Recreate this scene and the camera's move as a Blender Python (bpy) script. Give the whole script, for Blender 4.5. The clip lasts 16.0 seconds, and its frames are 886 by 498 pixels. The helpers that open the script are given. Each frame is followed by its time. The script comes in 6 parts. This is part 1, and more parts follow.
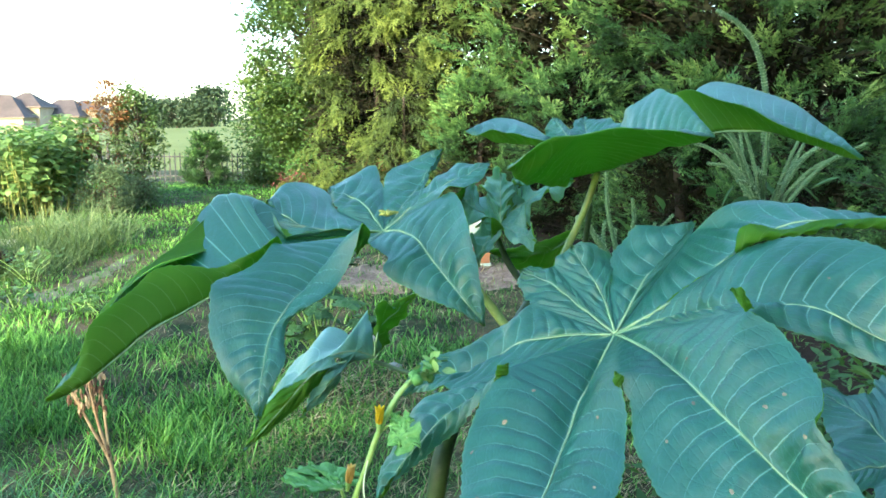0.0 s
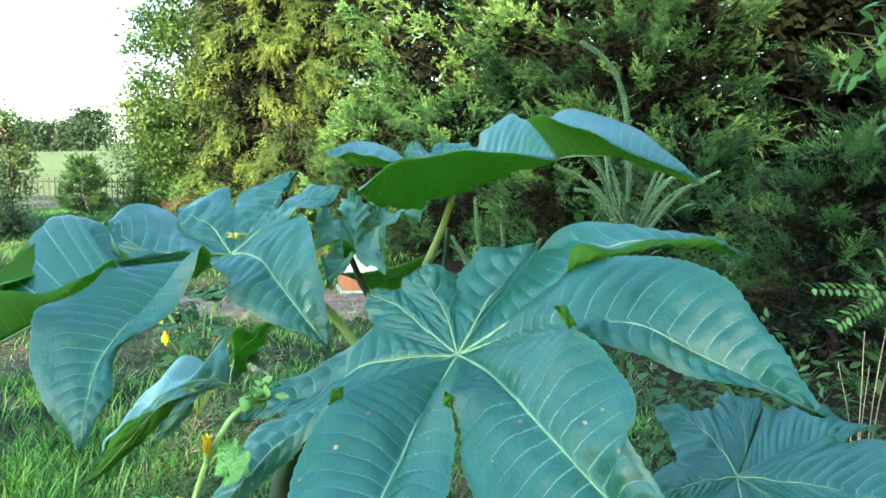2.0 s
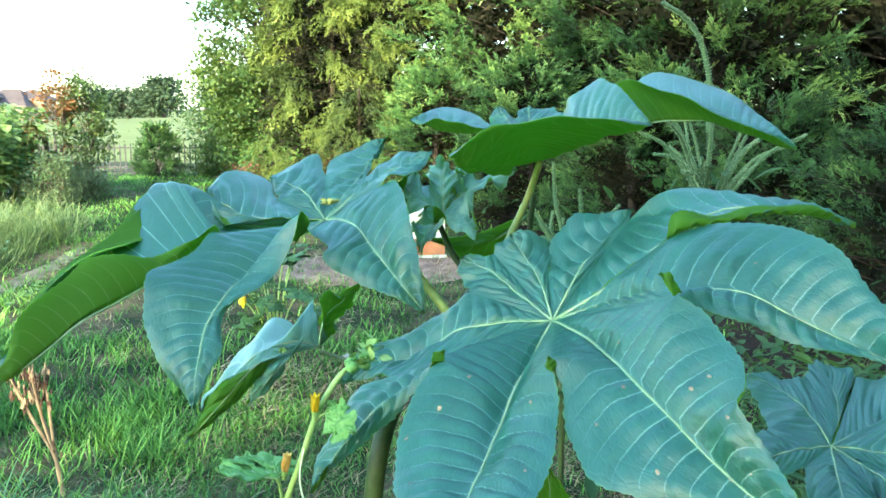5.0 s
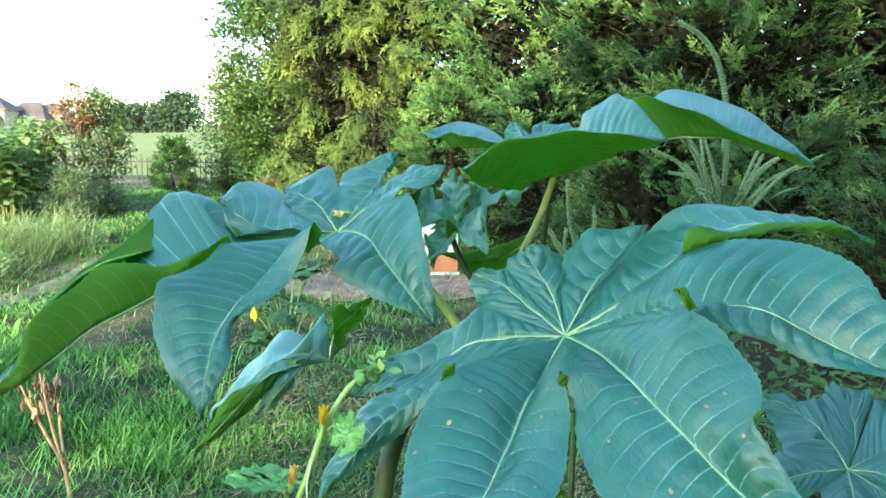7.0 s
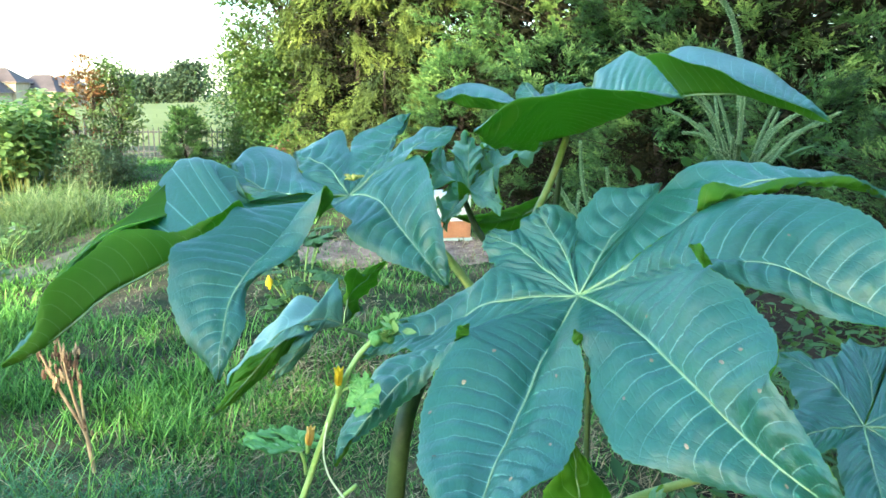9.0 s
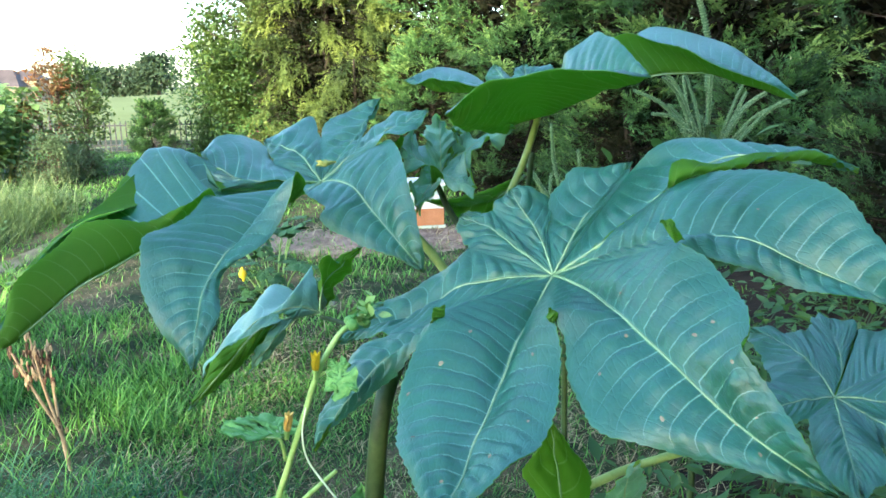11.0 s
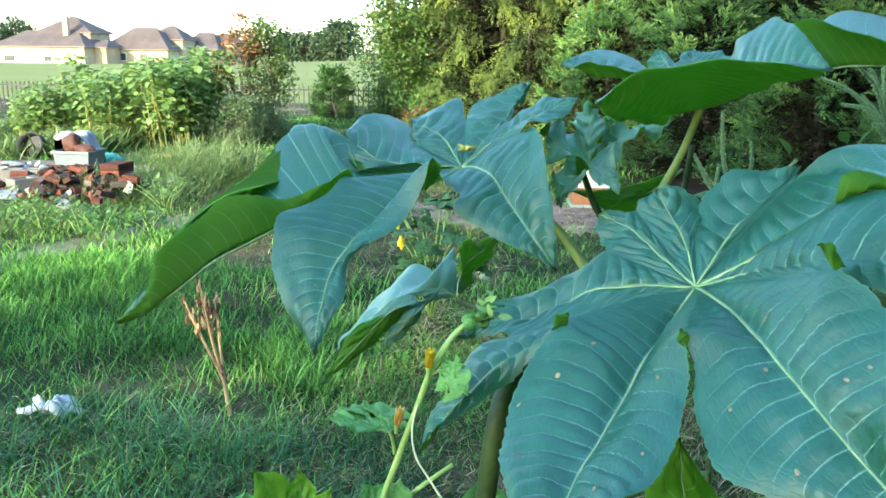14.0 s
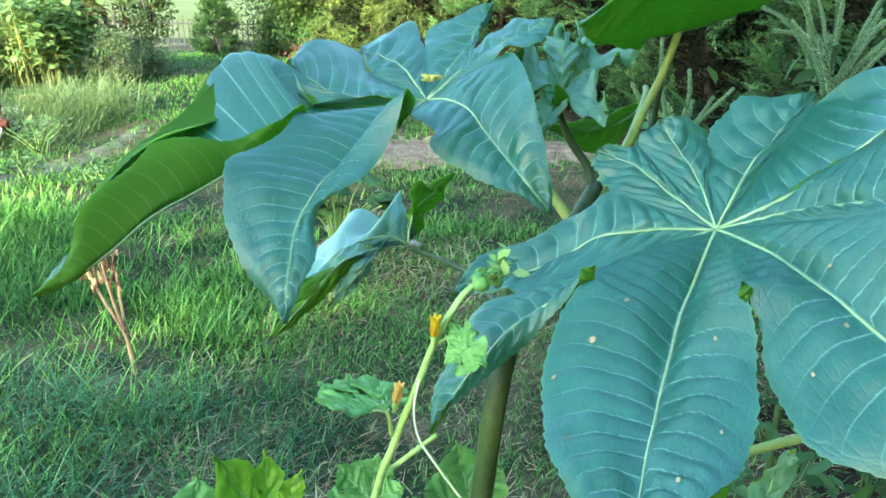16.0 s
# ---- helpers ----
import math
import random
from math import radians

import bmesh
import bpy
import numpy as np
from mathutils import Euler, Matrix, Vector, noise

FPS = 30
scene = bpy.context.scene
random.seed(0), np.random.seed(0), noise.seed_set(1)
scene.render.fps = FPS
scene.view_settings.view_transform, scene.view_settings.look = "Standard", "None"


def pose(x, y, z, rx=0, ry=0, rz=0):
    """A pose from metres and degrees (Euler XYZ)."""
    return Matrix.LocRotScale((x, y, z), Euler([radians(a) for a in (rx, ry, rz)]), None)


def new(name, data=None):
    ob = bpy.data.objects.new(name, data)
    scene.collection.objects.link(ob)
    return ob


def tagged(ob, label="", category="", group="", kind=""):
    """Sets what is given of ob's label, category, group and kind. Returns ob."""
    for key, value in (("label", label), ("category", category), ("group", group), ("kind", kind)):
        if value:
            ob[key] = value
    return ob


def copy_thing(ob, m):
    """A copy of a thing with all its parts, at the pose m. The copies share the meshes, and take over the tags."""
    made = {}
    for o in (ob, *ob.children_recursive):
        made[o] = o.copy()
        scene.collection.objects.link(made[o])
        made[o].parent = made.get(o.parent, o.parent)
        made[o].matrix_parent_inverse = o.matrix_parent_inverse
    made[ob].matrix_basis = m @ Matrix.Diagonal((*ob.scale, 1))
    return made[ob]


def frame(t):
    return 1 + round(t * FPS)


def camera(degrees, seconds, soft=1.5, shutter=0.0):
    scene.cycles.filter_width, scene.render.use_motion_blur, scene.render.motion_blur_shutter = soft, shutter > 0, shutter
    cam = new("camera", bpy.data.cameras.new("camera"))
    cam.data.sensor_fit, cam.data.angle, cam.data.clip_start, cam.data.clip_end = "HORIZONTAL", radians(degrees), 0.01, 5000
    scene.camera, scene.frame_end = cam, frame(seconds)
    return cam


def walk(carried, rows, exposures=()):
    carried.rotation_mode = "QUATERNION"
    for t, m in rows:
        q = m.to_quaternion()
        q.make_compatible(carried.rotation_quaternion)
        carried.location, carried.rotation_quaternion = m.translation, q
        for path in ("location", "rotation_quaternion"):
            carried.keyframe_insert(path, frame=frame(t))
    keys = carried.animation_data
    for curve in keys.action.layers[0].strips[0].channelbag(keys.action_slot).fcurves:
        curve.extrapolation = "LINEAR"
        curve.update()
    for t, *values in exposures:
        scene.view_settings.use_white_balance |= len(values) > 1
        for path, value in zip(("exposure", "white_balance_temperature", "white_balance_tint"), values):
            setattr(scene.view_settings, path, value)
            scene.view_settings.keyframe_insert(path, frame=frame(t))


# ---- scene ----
cam = camera(56.72, 16.0, soft=1.6)
# seconds, x, y, z, tilt, lean, heading
PATH = [
    (0, 0.0003, 0.0000, 1.4203, -9.018, 0.007, 0.008),
    (0.5, 0.0155, -0.0051, 1.4217, -8.381, -0.278, -0.799),
    (1, 0.0262, -0.0117, 1.4279, -7.769, -0.452, -2.293),
    (1.5, 0.0342, -0.0050, 1.4178, -7.162, 0.287, -4.816),
    (2, 0.0555, 0.0062, 1.4131, -7.077, 0.746, -7.482),
    (2.5, 0.0455, 0.0087, 1.4107, -7.624, 1.272, -8.614),
    (3, 0.0447, 0.0168, 1.4037, -9.339, 1.196, -8.739),
    (3.5, 0.0328, 0.0112, 1.4055, -10.485, 0.905, -6.688),
    (4, 0.0250, 0.0018, 1.4127, -10.167, 0.674, -4.194),
    (4.2, 0.0225, -0.0001, 1.4163, -9.827, 0.511, -3.390),
    (6.3, 0.0187, -0.0017, 1.4142, -9.299, 0.043, -2.622),
    (6.5, 0.0128, -0.0075, 1.4159, -8.807, 0.154, -2.037),
    (7, 0.0217, 0.0053, 1.4092, -8.336, 0.983, -2.087),
    (7.5, 0.0187, -0.0098, 1.4133, -8.408, 1.250, -2.440),
    (8, 0.0104, -0.0023, 1.4049, -8.986, 1.030, -1.851),
    (8.5, 0.0197, 0.0082, 1.4033, -10.407, 0.137, -1.154),
    (10.8, 0.0246, 0.0053, 1.4007, -11.111, -1.259, -2.325),
    (11, 0.0221, 0.0061, 1.3980, -11.537, -1.055, -3.019),
    (11.5, 0.0287, 0.0144, 1.4087, -11.506, 0.367, -3.315),
    (12, 0.0526, 0.0256, 1.4180, -10.443, 2.107, -2.020),
    (12.5, 0.0660, 0.0336, 1.4092, -10.041, 3.428, 0.539),
    (13, 0.0587, 0.0326, 1.4216, -10.872, 2.088, 5.403),
    (13.5, 0.0494, 0.0504, 1.4166, -12.063, 0.660, 7.731),
    (14, 0.0555, 0.0509, 1.4122, -13.366, 0.613, 8.636),
    (14.5, 0.0272, 0.0732, 1.4162, -15.206, -1.155, 9.006),
    (15, -0.0108, 0.1210, 1.4018, -17.511, -1.811, 6.798),
    (15.5, -0.0382, 0.1376, 1.3968, -18.360, -0.599, 2.986),
    (16, -0.0449, 0.1551, 1.3928, -17.694, 0.674, 0.864),
]


def aim(x, y, z, tilt, lean, heading):
    return (Matrix.Translation((x, y, z)) @ Matrix.Rotation(radians(heading), 4, "Z")
            @ Matrix.Rotation(radians(90 + tilt), 4, "X") @ Matrix.Rotation(radians(lean), 4, "Z"))


walk(cam, [(row[0], aim(*row[1:])) for row in PATH], [(0, 2.74, 5800, -3), (1.5, 2.76, 5800, -3), (3, 3.06, 5800, -3), (4.2, 3.08, 5800, -3), (6.5, 2.88, 5800, -3), (8.5, 2.93, 5800, -3), (11, 2.80, 5700, 3), (12.5, 2.93, 5700, 3), (13.5, 2.68, 5800, -3), (14.5, 2.70, 5800, -3), (16, 3.02, 5800, -3)])

# ---- light ----
SUN_WAY = Vector((-0.36, -0.90, 0.30)).normalized()
world = bpy.data.worlds.new("evening_sky")
scene.world = world
world.use_nodes = True
sky = world.node_tree.nodes.new("ShaderNodeTexSky")
sky.sky_type = "NISHITA"
sky.sun_disc = False
sky.sun_elevation = math.asin(SUN_WAY.z)
sky.sun_rotation = math.atan2(SUN_WAY.x, SUN_WAY.y)
sky.air_density, sky.dust_density, sky.ozone_density = 1.0, 1.2, 1.0
world.node_tree.links.new(sky.outputs[0], world.node_tree.nodes["Background"].inputs[0])
world.node_tree.nodes["Background"].inputs[1].default_value = 0.15
sun = new("sun", bpy.data.lights.new("sun", "SUN"))
sun.data.energy, sun.data.angle, sun.data.color = 2.2, radians(0.6), (1.0, 0.80, 0.52)
sun.rotation_mode = "QUATERNION"
sun.rotation_quaternion = (-SUN_WAY).to_track_quat("-Z", "Y")


# ---- material helpers ----
class Nodes:
    """A short hand for node materials."""

    def __init__(self, name):
        self.mat = bpy.data.materials.new(name)
        self.mat.use_nodes = True
        self.tree = self.mat.node_tree
        self.bsdf = self.tree.nodes["Principled BSDF"]
        self.out = self.tree.nodes["Material Output"]

    def node(self, kind, **values):
        n = self.tree.nodes.new(kind)
        for key, value in values.items():
            n.inputs[key].default_value = value
        return n

    def link(self, a, b):
        self.tree.links.new(a, b)

    def coords(self):
        return self.tree.nodes.new("ShaderNodeTexCoord").outputs["Object"]

    def noise(self, scale, detail=4.0, rough=0.6, coords=None):
        n = self.node("ShaderNodeTexNoise", Scale=scale, Detail=detail, Roughness=rough)
        self.link(coords or self.coords(), n.inputs["Vector"])
        return n.outputs["Fac"]

    def ramp(self, fac, *stops):
        n = self.tree.nodes.new("ShaderNodeValToRGB")
        e = n.color_ramp.elements
        while len(e) < len(stops):
            e.new(0.5)
        for item, (at, colour) in zip(e, stops):
            item.position, item.color = at, (*colour, 1)
        self.link(fac, n.inputs[0])
        return n.outputs[0]

    def math(self, op, a, b=None, clamp=False):
        n = self.tree.nodes.new("ShaderNodeMath")
        n.operation, n.use_clamp = op, clamp
        for i, v in enumerate((a, b)):
            if v is None:
                continue
            if isinstance(v, (int, float)):
                n.inputs[i].default_value = v
            else:
                self.link(v, n.inputs[i])
        return n.outputs[0]

    def mix(self, fac, a, b, blend="MIX"):
        n = self.tree.nodes.new("ShaderNodeMix")
        n.data_type, n.blend_type = "RGBA", blend
        for i, v in ((0, fac), (6, a), (7, b)):
            if isinstance(v, (int, float)):
                n.inputs[i].default_value = v
            elif isinstance(v, tuple):
                n.inputs[i].default_value = (*v, 1)
            else:
                self.link(v, n.inputs[i])
        return n.outputs[2]

    def attr(self, name):
        n = self.tree.nodes.new("ShaderNodeAttribute")
        n.attribute_name = name
        return n.outputs["Fac"]

    def bump(self, height, strength=0.3, distance=0.01):
        n = self.node("ShaderNodeBump", Strength=strength, Distance=distance)
        self.link(height, n.inputs["Height"])
        self.link(n.outputs[0], self.bsdf.inputs["Normal"])
        return n

    def finish(self, colour, rough=0.6, metal=0.0, spec=0.5):
        if isinstance(colour, tuple):
            self.bsdf.inputs["Base Color"].default_value = (*colour, 1)
        else:
            self.link(colour, self.bsdf.inputs["Base Color"])
        self.bsdf.inputs["Roughness"].default_value = rough
        self.bsdf.inputs["Metallic"].default_value = metal
        self.bsdf.inputs["Specular IOR Level"].default_value = spec
        return self.mat

    def thin(self, colour, share):
        """Lets a share of the light through, as a leaf does."""
        t = self.tree.nodes.new("ShaderNodeBsdfTranslucent")
        if isinstance(colour, tuple):
            t.inputs[0].default_value = (*colour, 1)
        else:
            self.link(colour, t.inputs[0])
        m = self.node("ShaderNodeMixShader", Fac=share)
        self.link(self.bsdf.outputs[0], m.inputs[1])
        self.link(t.outputs[0], m.inputs[2])
        self.link(m.outputs[0], self.out.inputs[0])


def surface(name, dark, light, scale=8.0, fine=60.0, rough=0.75, bump=0.3, distance=0.01, metal=0.0, spec=0.4):
    """A worn everyday surface: coarse stains over a fine grain."""
    n = Nodes(name)
    coarse, grain = n.noise(scale), n.noise(fine, 3.0, 0.7)
    fac = n.math("ADD", n.math("MULTIPLY", coarse, 0.65), n.math("MULTIPLY", grain, 0.35))
    colour = n.ramp(fac, (0.36, dark), (0.64, light))
    n.bump(fac, bump, distance)
    return n.finish(colour, rough, metal, spec)


def foliage(name, dark, mid, light, rough=0.5, through_share=0.3, glow=(0.12, 0.2, 0.02), spec=0.4):
    """Leaves whose tone differs from piece to piece."""
    n = Nodes(name)
    tint = n.attr("tint")
    fac = n.math("ADD", n.math("MULTIPLY", tint, 0.75), n.math("MULTIPLY", n.noise(1.3, 2.0), 0.25))
    colour = n.ramp(fac, (0.1, dark), (0.5, mid), (0.9, light))
    mat = n.finish(colour, rough, 0.0, spec)
    n.thin(n.mix(0.5, colour, glow), through_share)
    return mat


# ---- mesh helpers ----
def link_mesh(name, mesh, mats, parent=None, label=""):
    ob = new(name, mesh)
    for m in mats if isinstance(mats, (list, tuple)) else [mats]:
        mesh.materials.append(m)
    if parent is not None:
        ob.parent = parent
    if label:
        ob["label"] = label
    return ob


def part(name, bm, material, parent=None, label="", smooth=False):
    mesh = bpy.data.meshes.new(name)
    bm.to_mesh(mesh)
    bm.free()
    if smooth:
        mesh.polygons.foreach_set("use_smooth", [True] * len(mesh.polygons))
    return link_mesh(name, mesh, material, parent, label)


def arrays(name, verts, faces, smooth=False, tint=None):
    """A mesh from arrays of corners and of faces of one size."""
    verts, faces = np.asarray(verts, np.float32), np.asarray(faces, np.int32)
    mesh = bpy.data.meshes.new(name)
    mesh.vertices.add(len(verts))
    mesh.vertices.foreach_set("co", verts.ravel())
    mesh.loops.add(faces.size)
    mesh.loops.foreach_set("vertex_index", faces.ravel())
    mesh.polygons.add(len(faces))
    mesh.polygons.foreach_set("loop_start", np.arange(len(faces), dtype=np.int32) * faces.shape[1])
    mesh.polygons.foreach_set("loop_total", np.full(len(faces), faces.shape[1], np.int32))
    mesh.update(calc_edges=True)
    if smooth:
        mesh.polygons.foreach_set("use_smooth", np.ones(len(faces), bool))
    if tint is not None:
        mesh.attributes.new("tint", "FLOAT", "FACE").data.foreach_set("value", np.asarray(tint, np.float32))
    return mesh


def strewn(name, verts, faces, frames, tint=None, smooth=False, along=None):
    """Many copies of one small form in one mesh. frames: n x 3 x 4."""
    verts, faces, frames = np.asarray(verts, float), np.asarray(faces), np.asarray(frames, float)
    n, k = len(frames), len(verts)
    places = np.einsum("nij,kj->nki", frames[:, :, :3], verts) + frames[:, None, :, 3]
    all_faces = (faces[None] + (np.arange(n) * k)[:, None, None]).reshape(-1, faces.shape[1])
    tones = np.repeat(tint if tint is not None else np.random.rand(n), len(faces))
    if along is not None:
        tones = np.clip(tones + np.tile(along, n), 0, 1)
    return arrays(name, places.reshape(-1, 3), all_faces, smooth, tones)


def frames_along(places, ways, ups, sizes):
    """Frames whose x goes along ways and whose z is near ups."""
    x = ways / np.linalg.norm(ways, axis=1, keepdims=True)
    y = np.cross(ups, x)
    y /= np.linalg.norm(y, axis=1, keepdims=True) + 1e-9
    z = np.cross(x, y)
    out = np.stack([x, y, z, places], -1)
    out[:, :, :3] *= np.asarray(sizes).reshape(-1, 1, 1)
    return out


def curve_points(ctrl, n):
    """A smooth line through the given places."""
    p = np.asarray(ctrl, float)
    p = np.vstack([2 * p[0] - p[1], p, 2 * p[-1] - p[-2]])
    out = []
    spans = len(p) - 3
    for t in np.linspace(0, spans, n):
        i = min(int(t), spans - 1)
        u = t - i
        a, b, c, d = p[i : i + 4]
        out.append(0.5 * (2 * b + (c - a) * u + (2 * a - 5 * b + 4 * c - d) * u * u + (3 * b - a - 3 * c + d) * u**3))
    return np.array(out)


def tube_arrays(line, radii, sides=8):
    line = np.asarray(line, float)
    radii = np.interp(np.linspace(0, 1, len(line)), np.linspace(0, 1, len(radii)), radii)
    way = np.gradient(line, axis=0)
    way /= np.linalg.norm(way, axis=1, keepdims=True) + 1e-12
    ref = np.array([0.31, 0.95, 0.05]) if abs(way[0] @ [0, 0, 1]) > 0.8 else np.array([0.05, 0.1, 1.0])
    u = np.cross(way, ref)
    u /= np.linalg.norm(u, axis=1, keepdims=True) + 1e-12
    v = np.cross(way, u)
    ang = np.linspace(0, 2 * np.pi, sides, endpoint=False)
    ring = np.cos(ang)[None, :, None] * u[:, None] + np.sin(ang)[None, :, None] * v[:, None]
    verts = (line[:, None] + ring * radii[:, None, None]).reshape(-1, 3)
    faces = []
    for i in range(len(line) - 1):
        for j in range(sides):
            k = (j + 1) % sides
            faces.append((i * sides + j, i * sides + k, (i + 1) * sides + k, (i + 1) * sides + j))
    n = len(verts)
    verts = np.vstack([verts, line[0], line[-1]])
    for j in range(sides):
        k = (j + 1) % sides
        faces.append((n, k, j, n))
        faces.append((n + 1, n - sides + j, n - sides + k, n + 1))
    return verts, faces


def tube(name, ctrl, radii, material, parent=None, label="", sides=8, n=16):
    verts, faces = tube_arrays(curve_points(ctrl, n), radii, sides)
    mesh = bpy.data.meshes.new(name)
    mesh.from_pydata([tuple(v) for v in verts], [], [f if f[0] != f[3] else f[:3] for f in faces])
    mesh.polygons.foreach_set("use_smooth", [True] * len(mesh.polygons))
    return link_mesh(name, mesh, material, parent, label)


def base_of(name, place, label, category, group="", kind=""):
    ob = new(name)
    ob.location = place
    ob.empty_display_size = 0.05
    return tagged(ob, label, category, group, kind)


def keep_in_place(ob, parent):
    """Parent a mesh built in world metres without moving it."""
    ob.parent = parent
    ob.matrix_parent_inverse = Matrix.Translation(parent.location).inverted()
    return ob


def box_bm(sx, sy, sz, bevel=0.0, at=(0, 0, 0)):
    bm = bmesh.new()
    bmesh.ops.create_cube(bm, size=1.0)
    bmesh.ops.scale(bm, vec=(sx, sy, sz), verts=bm.verts)
    bmesh.ops.translate(bm, vec=(at[0], at[1], at[2] + sz / 2), verts=bm.verts)
    if bevel:
        bmesh.ops.bevel(bm, geom=bm.edges[:], offset=bevel, segments=2, affect="EDGES", profile=0.6)
    return bm

# ---- castor plant ----
def leaf_upper(name="castor_leaf_upper", tones=((0.015, 0.094, 0.066), (0.028, 0.142, 0.105), (0.048, 0.194, 0.152))):
    n = Nodes(name)
    uv = n.tree.nodes.new("ShaderNodeUVMap")
    uv.uv_map = "veins"
    xy = n.tree.nodes.new("ShaderNodeSeparateXYZ")
    n.link(uv.outputs[0], xy.inputs[0])
    cell = n.math("FRACT", xy.outputs[0])
    off = n.math("ABSOLUTE", n.math("SUBTRACT", cell, 0.5))
    side = n.math("ABSOLUTE", xy.outputs[1])
    width = n.math("SUBTRACT", 0.046, n.math("MULTIPLY", side, 0.028))
    edge = n.math("SUBTRACT", 1.0, n.math("DIVIDE", n.math("SUBTRACT", 0.5, off), width), True)
    vein = n.math("MULTIPLY", n.math("MULTIPLY", edge, 2.0, True), 1.0)
    fade = n.math("SUBTRACT", 1.0, n.math("POWER", side, 2.5), True)
    vein = n.math("MULTIPLY", vein, n.math("MULTIPLY", fade, 0.85))
    net = n.node("ShaderNodeTexVoronoi", Scale=150.0)
    net.feature = "DISTANCE_TO_EDGE"
    n.link(n.coords(), net.inputs["Vector"])
    mesh_lines = n.math("SUBTRACT", 1.0, n.math("MULTIPLY", net.outputs["Distance"], 9.0), True)
    rungs = n.node("ShaderNodeMapping", Scale=(1.3, 9.0, 1.0))
    n.link(uv.outputs[0], rungs.inputs["Vector"])
    cross = n.node("ShaderNodeTexVoronoi", Scale=1.0)
    cross.feature = "DISTANCE_TO_EDGE"
    n.link(rungs.outputs[0], cross.inputs["Vector"])
    cross_veins = n.math("SUBTRACT", 1.0, n.math("MULTIPLY", cross.outputs["Distance"], 8.0), True)
    blotch, grain = n.noise(9.0), n.noise(240.0, 2.0)
    base = n.ramp(n.math("ADD", n.math("MULTIPLY", blotch, 0.7), n.math("MULTIPLY", grain, 0.3)),
                  (0.3, tones[0]), (0.52, tones[1]), (0.75, tones[2]))
    base = n.mix(n.math("MULTIPLY", mesh_lines, 0.05), base, (0.008, 0.06, 0.035))
    base = n.mix(n.math("MULTIPLY", cross_veins, 0.07), base, (0.16, 0.34, 0.24))
    speck = n.node("ShaderNodeTexVoronoi", Scale=26.0)
    n.link(n.coords(), speck.inputs["Vector"])
    spot = n.math("LESS_THAN", speck.outputs["Distance"], 0.045)
    base = n.mix(n.math("MULTIPLY", spot, 0.5), base, (0.42, 0.44, 0.30))
    rim = n.math("MULTIPLY", n.math("SUBTRACT", side, 0.972, True), 30.0, True)
    base = n.mix(n.math("MULTIPLY", rim, 0.55), base, (0.16, 0.34, 0.16))
    colour = n.mix(vein, base, (0.28, 0.53, 0.36))
    height = n.math("SUBTRACT", n.math("MULTIPLY", n.noise(60.0), 0.6), n.math("ADD", n.math("MULTIPLY", mesh_lines, 0.07), n.math("MULTIPLY", cross_veins, 0.16)))
    n.bump(height, 0.8, 0.0026)
    mat = n.finish(colour, 0.40, 0.0, 0.7)
    n.bsdf.inputs["Coat Weight"].default_value = 0.55
    n.bsdf.inputs["Coat Roughness"].default_value = 0.34
    n.thin((0.34, 0.70, 0.12), 0.30)
    return mat


def leaf_under():
    n = Nodes("castor_leaf_under")
    uv = n.tree.nodes.new("ShaderNodeUVMap")
    uv.uv_map = "veins"
    xy = n.tree.nodes.new("ShaderNodeSeparateXYZ")
    n.link(uv.outputs[0], xy.inputs[0])
    off = n.math("ABSOLUTE", n.math("SUBTRACT", n.math("FRACT", xy.outputs[0]), 0.5))
    side = n.math("ABSOLUTE", xy.outputs[1])
    vein = n.math("LESS_THAN", n.math("SUBTRACT", 0.5, off), 0.034)
    vein = n.math("MULTIPLY", vein, n.math("SUBTRACT", 1.0, n.math("POWER", side, 3.0), True))
    base = n.ramp(n.math("ADD", n.math("MULTIPLY", n.noise(14.0), 0.6), n.math("MULTIPLY", n.noise(110.0, 3.0), 0.4)), (0.3, (0.048, 0.130, 0.012)), (0.7, (0.088, 0.200, 0.022)))
    colour = n.mix(n.math("MULTIPLY", vein, 0.34), base, (0.36, 0.52, 0.20))
    n.bump(n.math("ADD", vein, n.math("MULTIPLY", n.noise(90.0), 0.4)), 0.3, 0.002)
    mat = n.finish(colour, 0.6, 0.0, 0.15)
    n.thin(n.mix(n.math("MULTIPLY", vein, 0.16), (0.44, 0.76, 0.11), (0.80, 0.92, 0.40)), 0.40)
    return mat


LEAF_TOP, LEAF_UNDER = leaf_upper(), leaf_under()
# paler young-leaf tones, raised further to put sky light into the colour
LEAF_YOUNG_SKYLIT = leaf_upper("castor_leaf_young_skylit", ((0.11, 0.27, 0.195), (0.17, 0.37, 0.28), (0.27, 0.48, 0.39)))
RIB = surface("castor_rib", (0.26, 0.40, 0.17), (0.40, 0.55, 0.28), 30, 200, 0.5, 0.1, 0.001)
STALK_GREEN = surface("castor_stalk", (0.020, 0.042, 0.011), (0.058, 0.098, 0.028), 12, 90, 0.5, 0.2, 0.002)
PETIOLE = surface("castor_petiole", (0.20, 0.30, 0.06), (0.36, 0.46, 0.14), 14, 110, 0.45, 0.15, 0.002)
SCAR = surface("leaf_scar", (0.30, 0.23, 0.11), (0.48, 0.41, 0.24), 200, 900, 0.8, 0.2, 0.001)


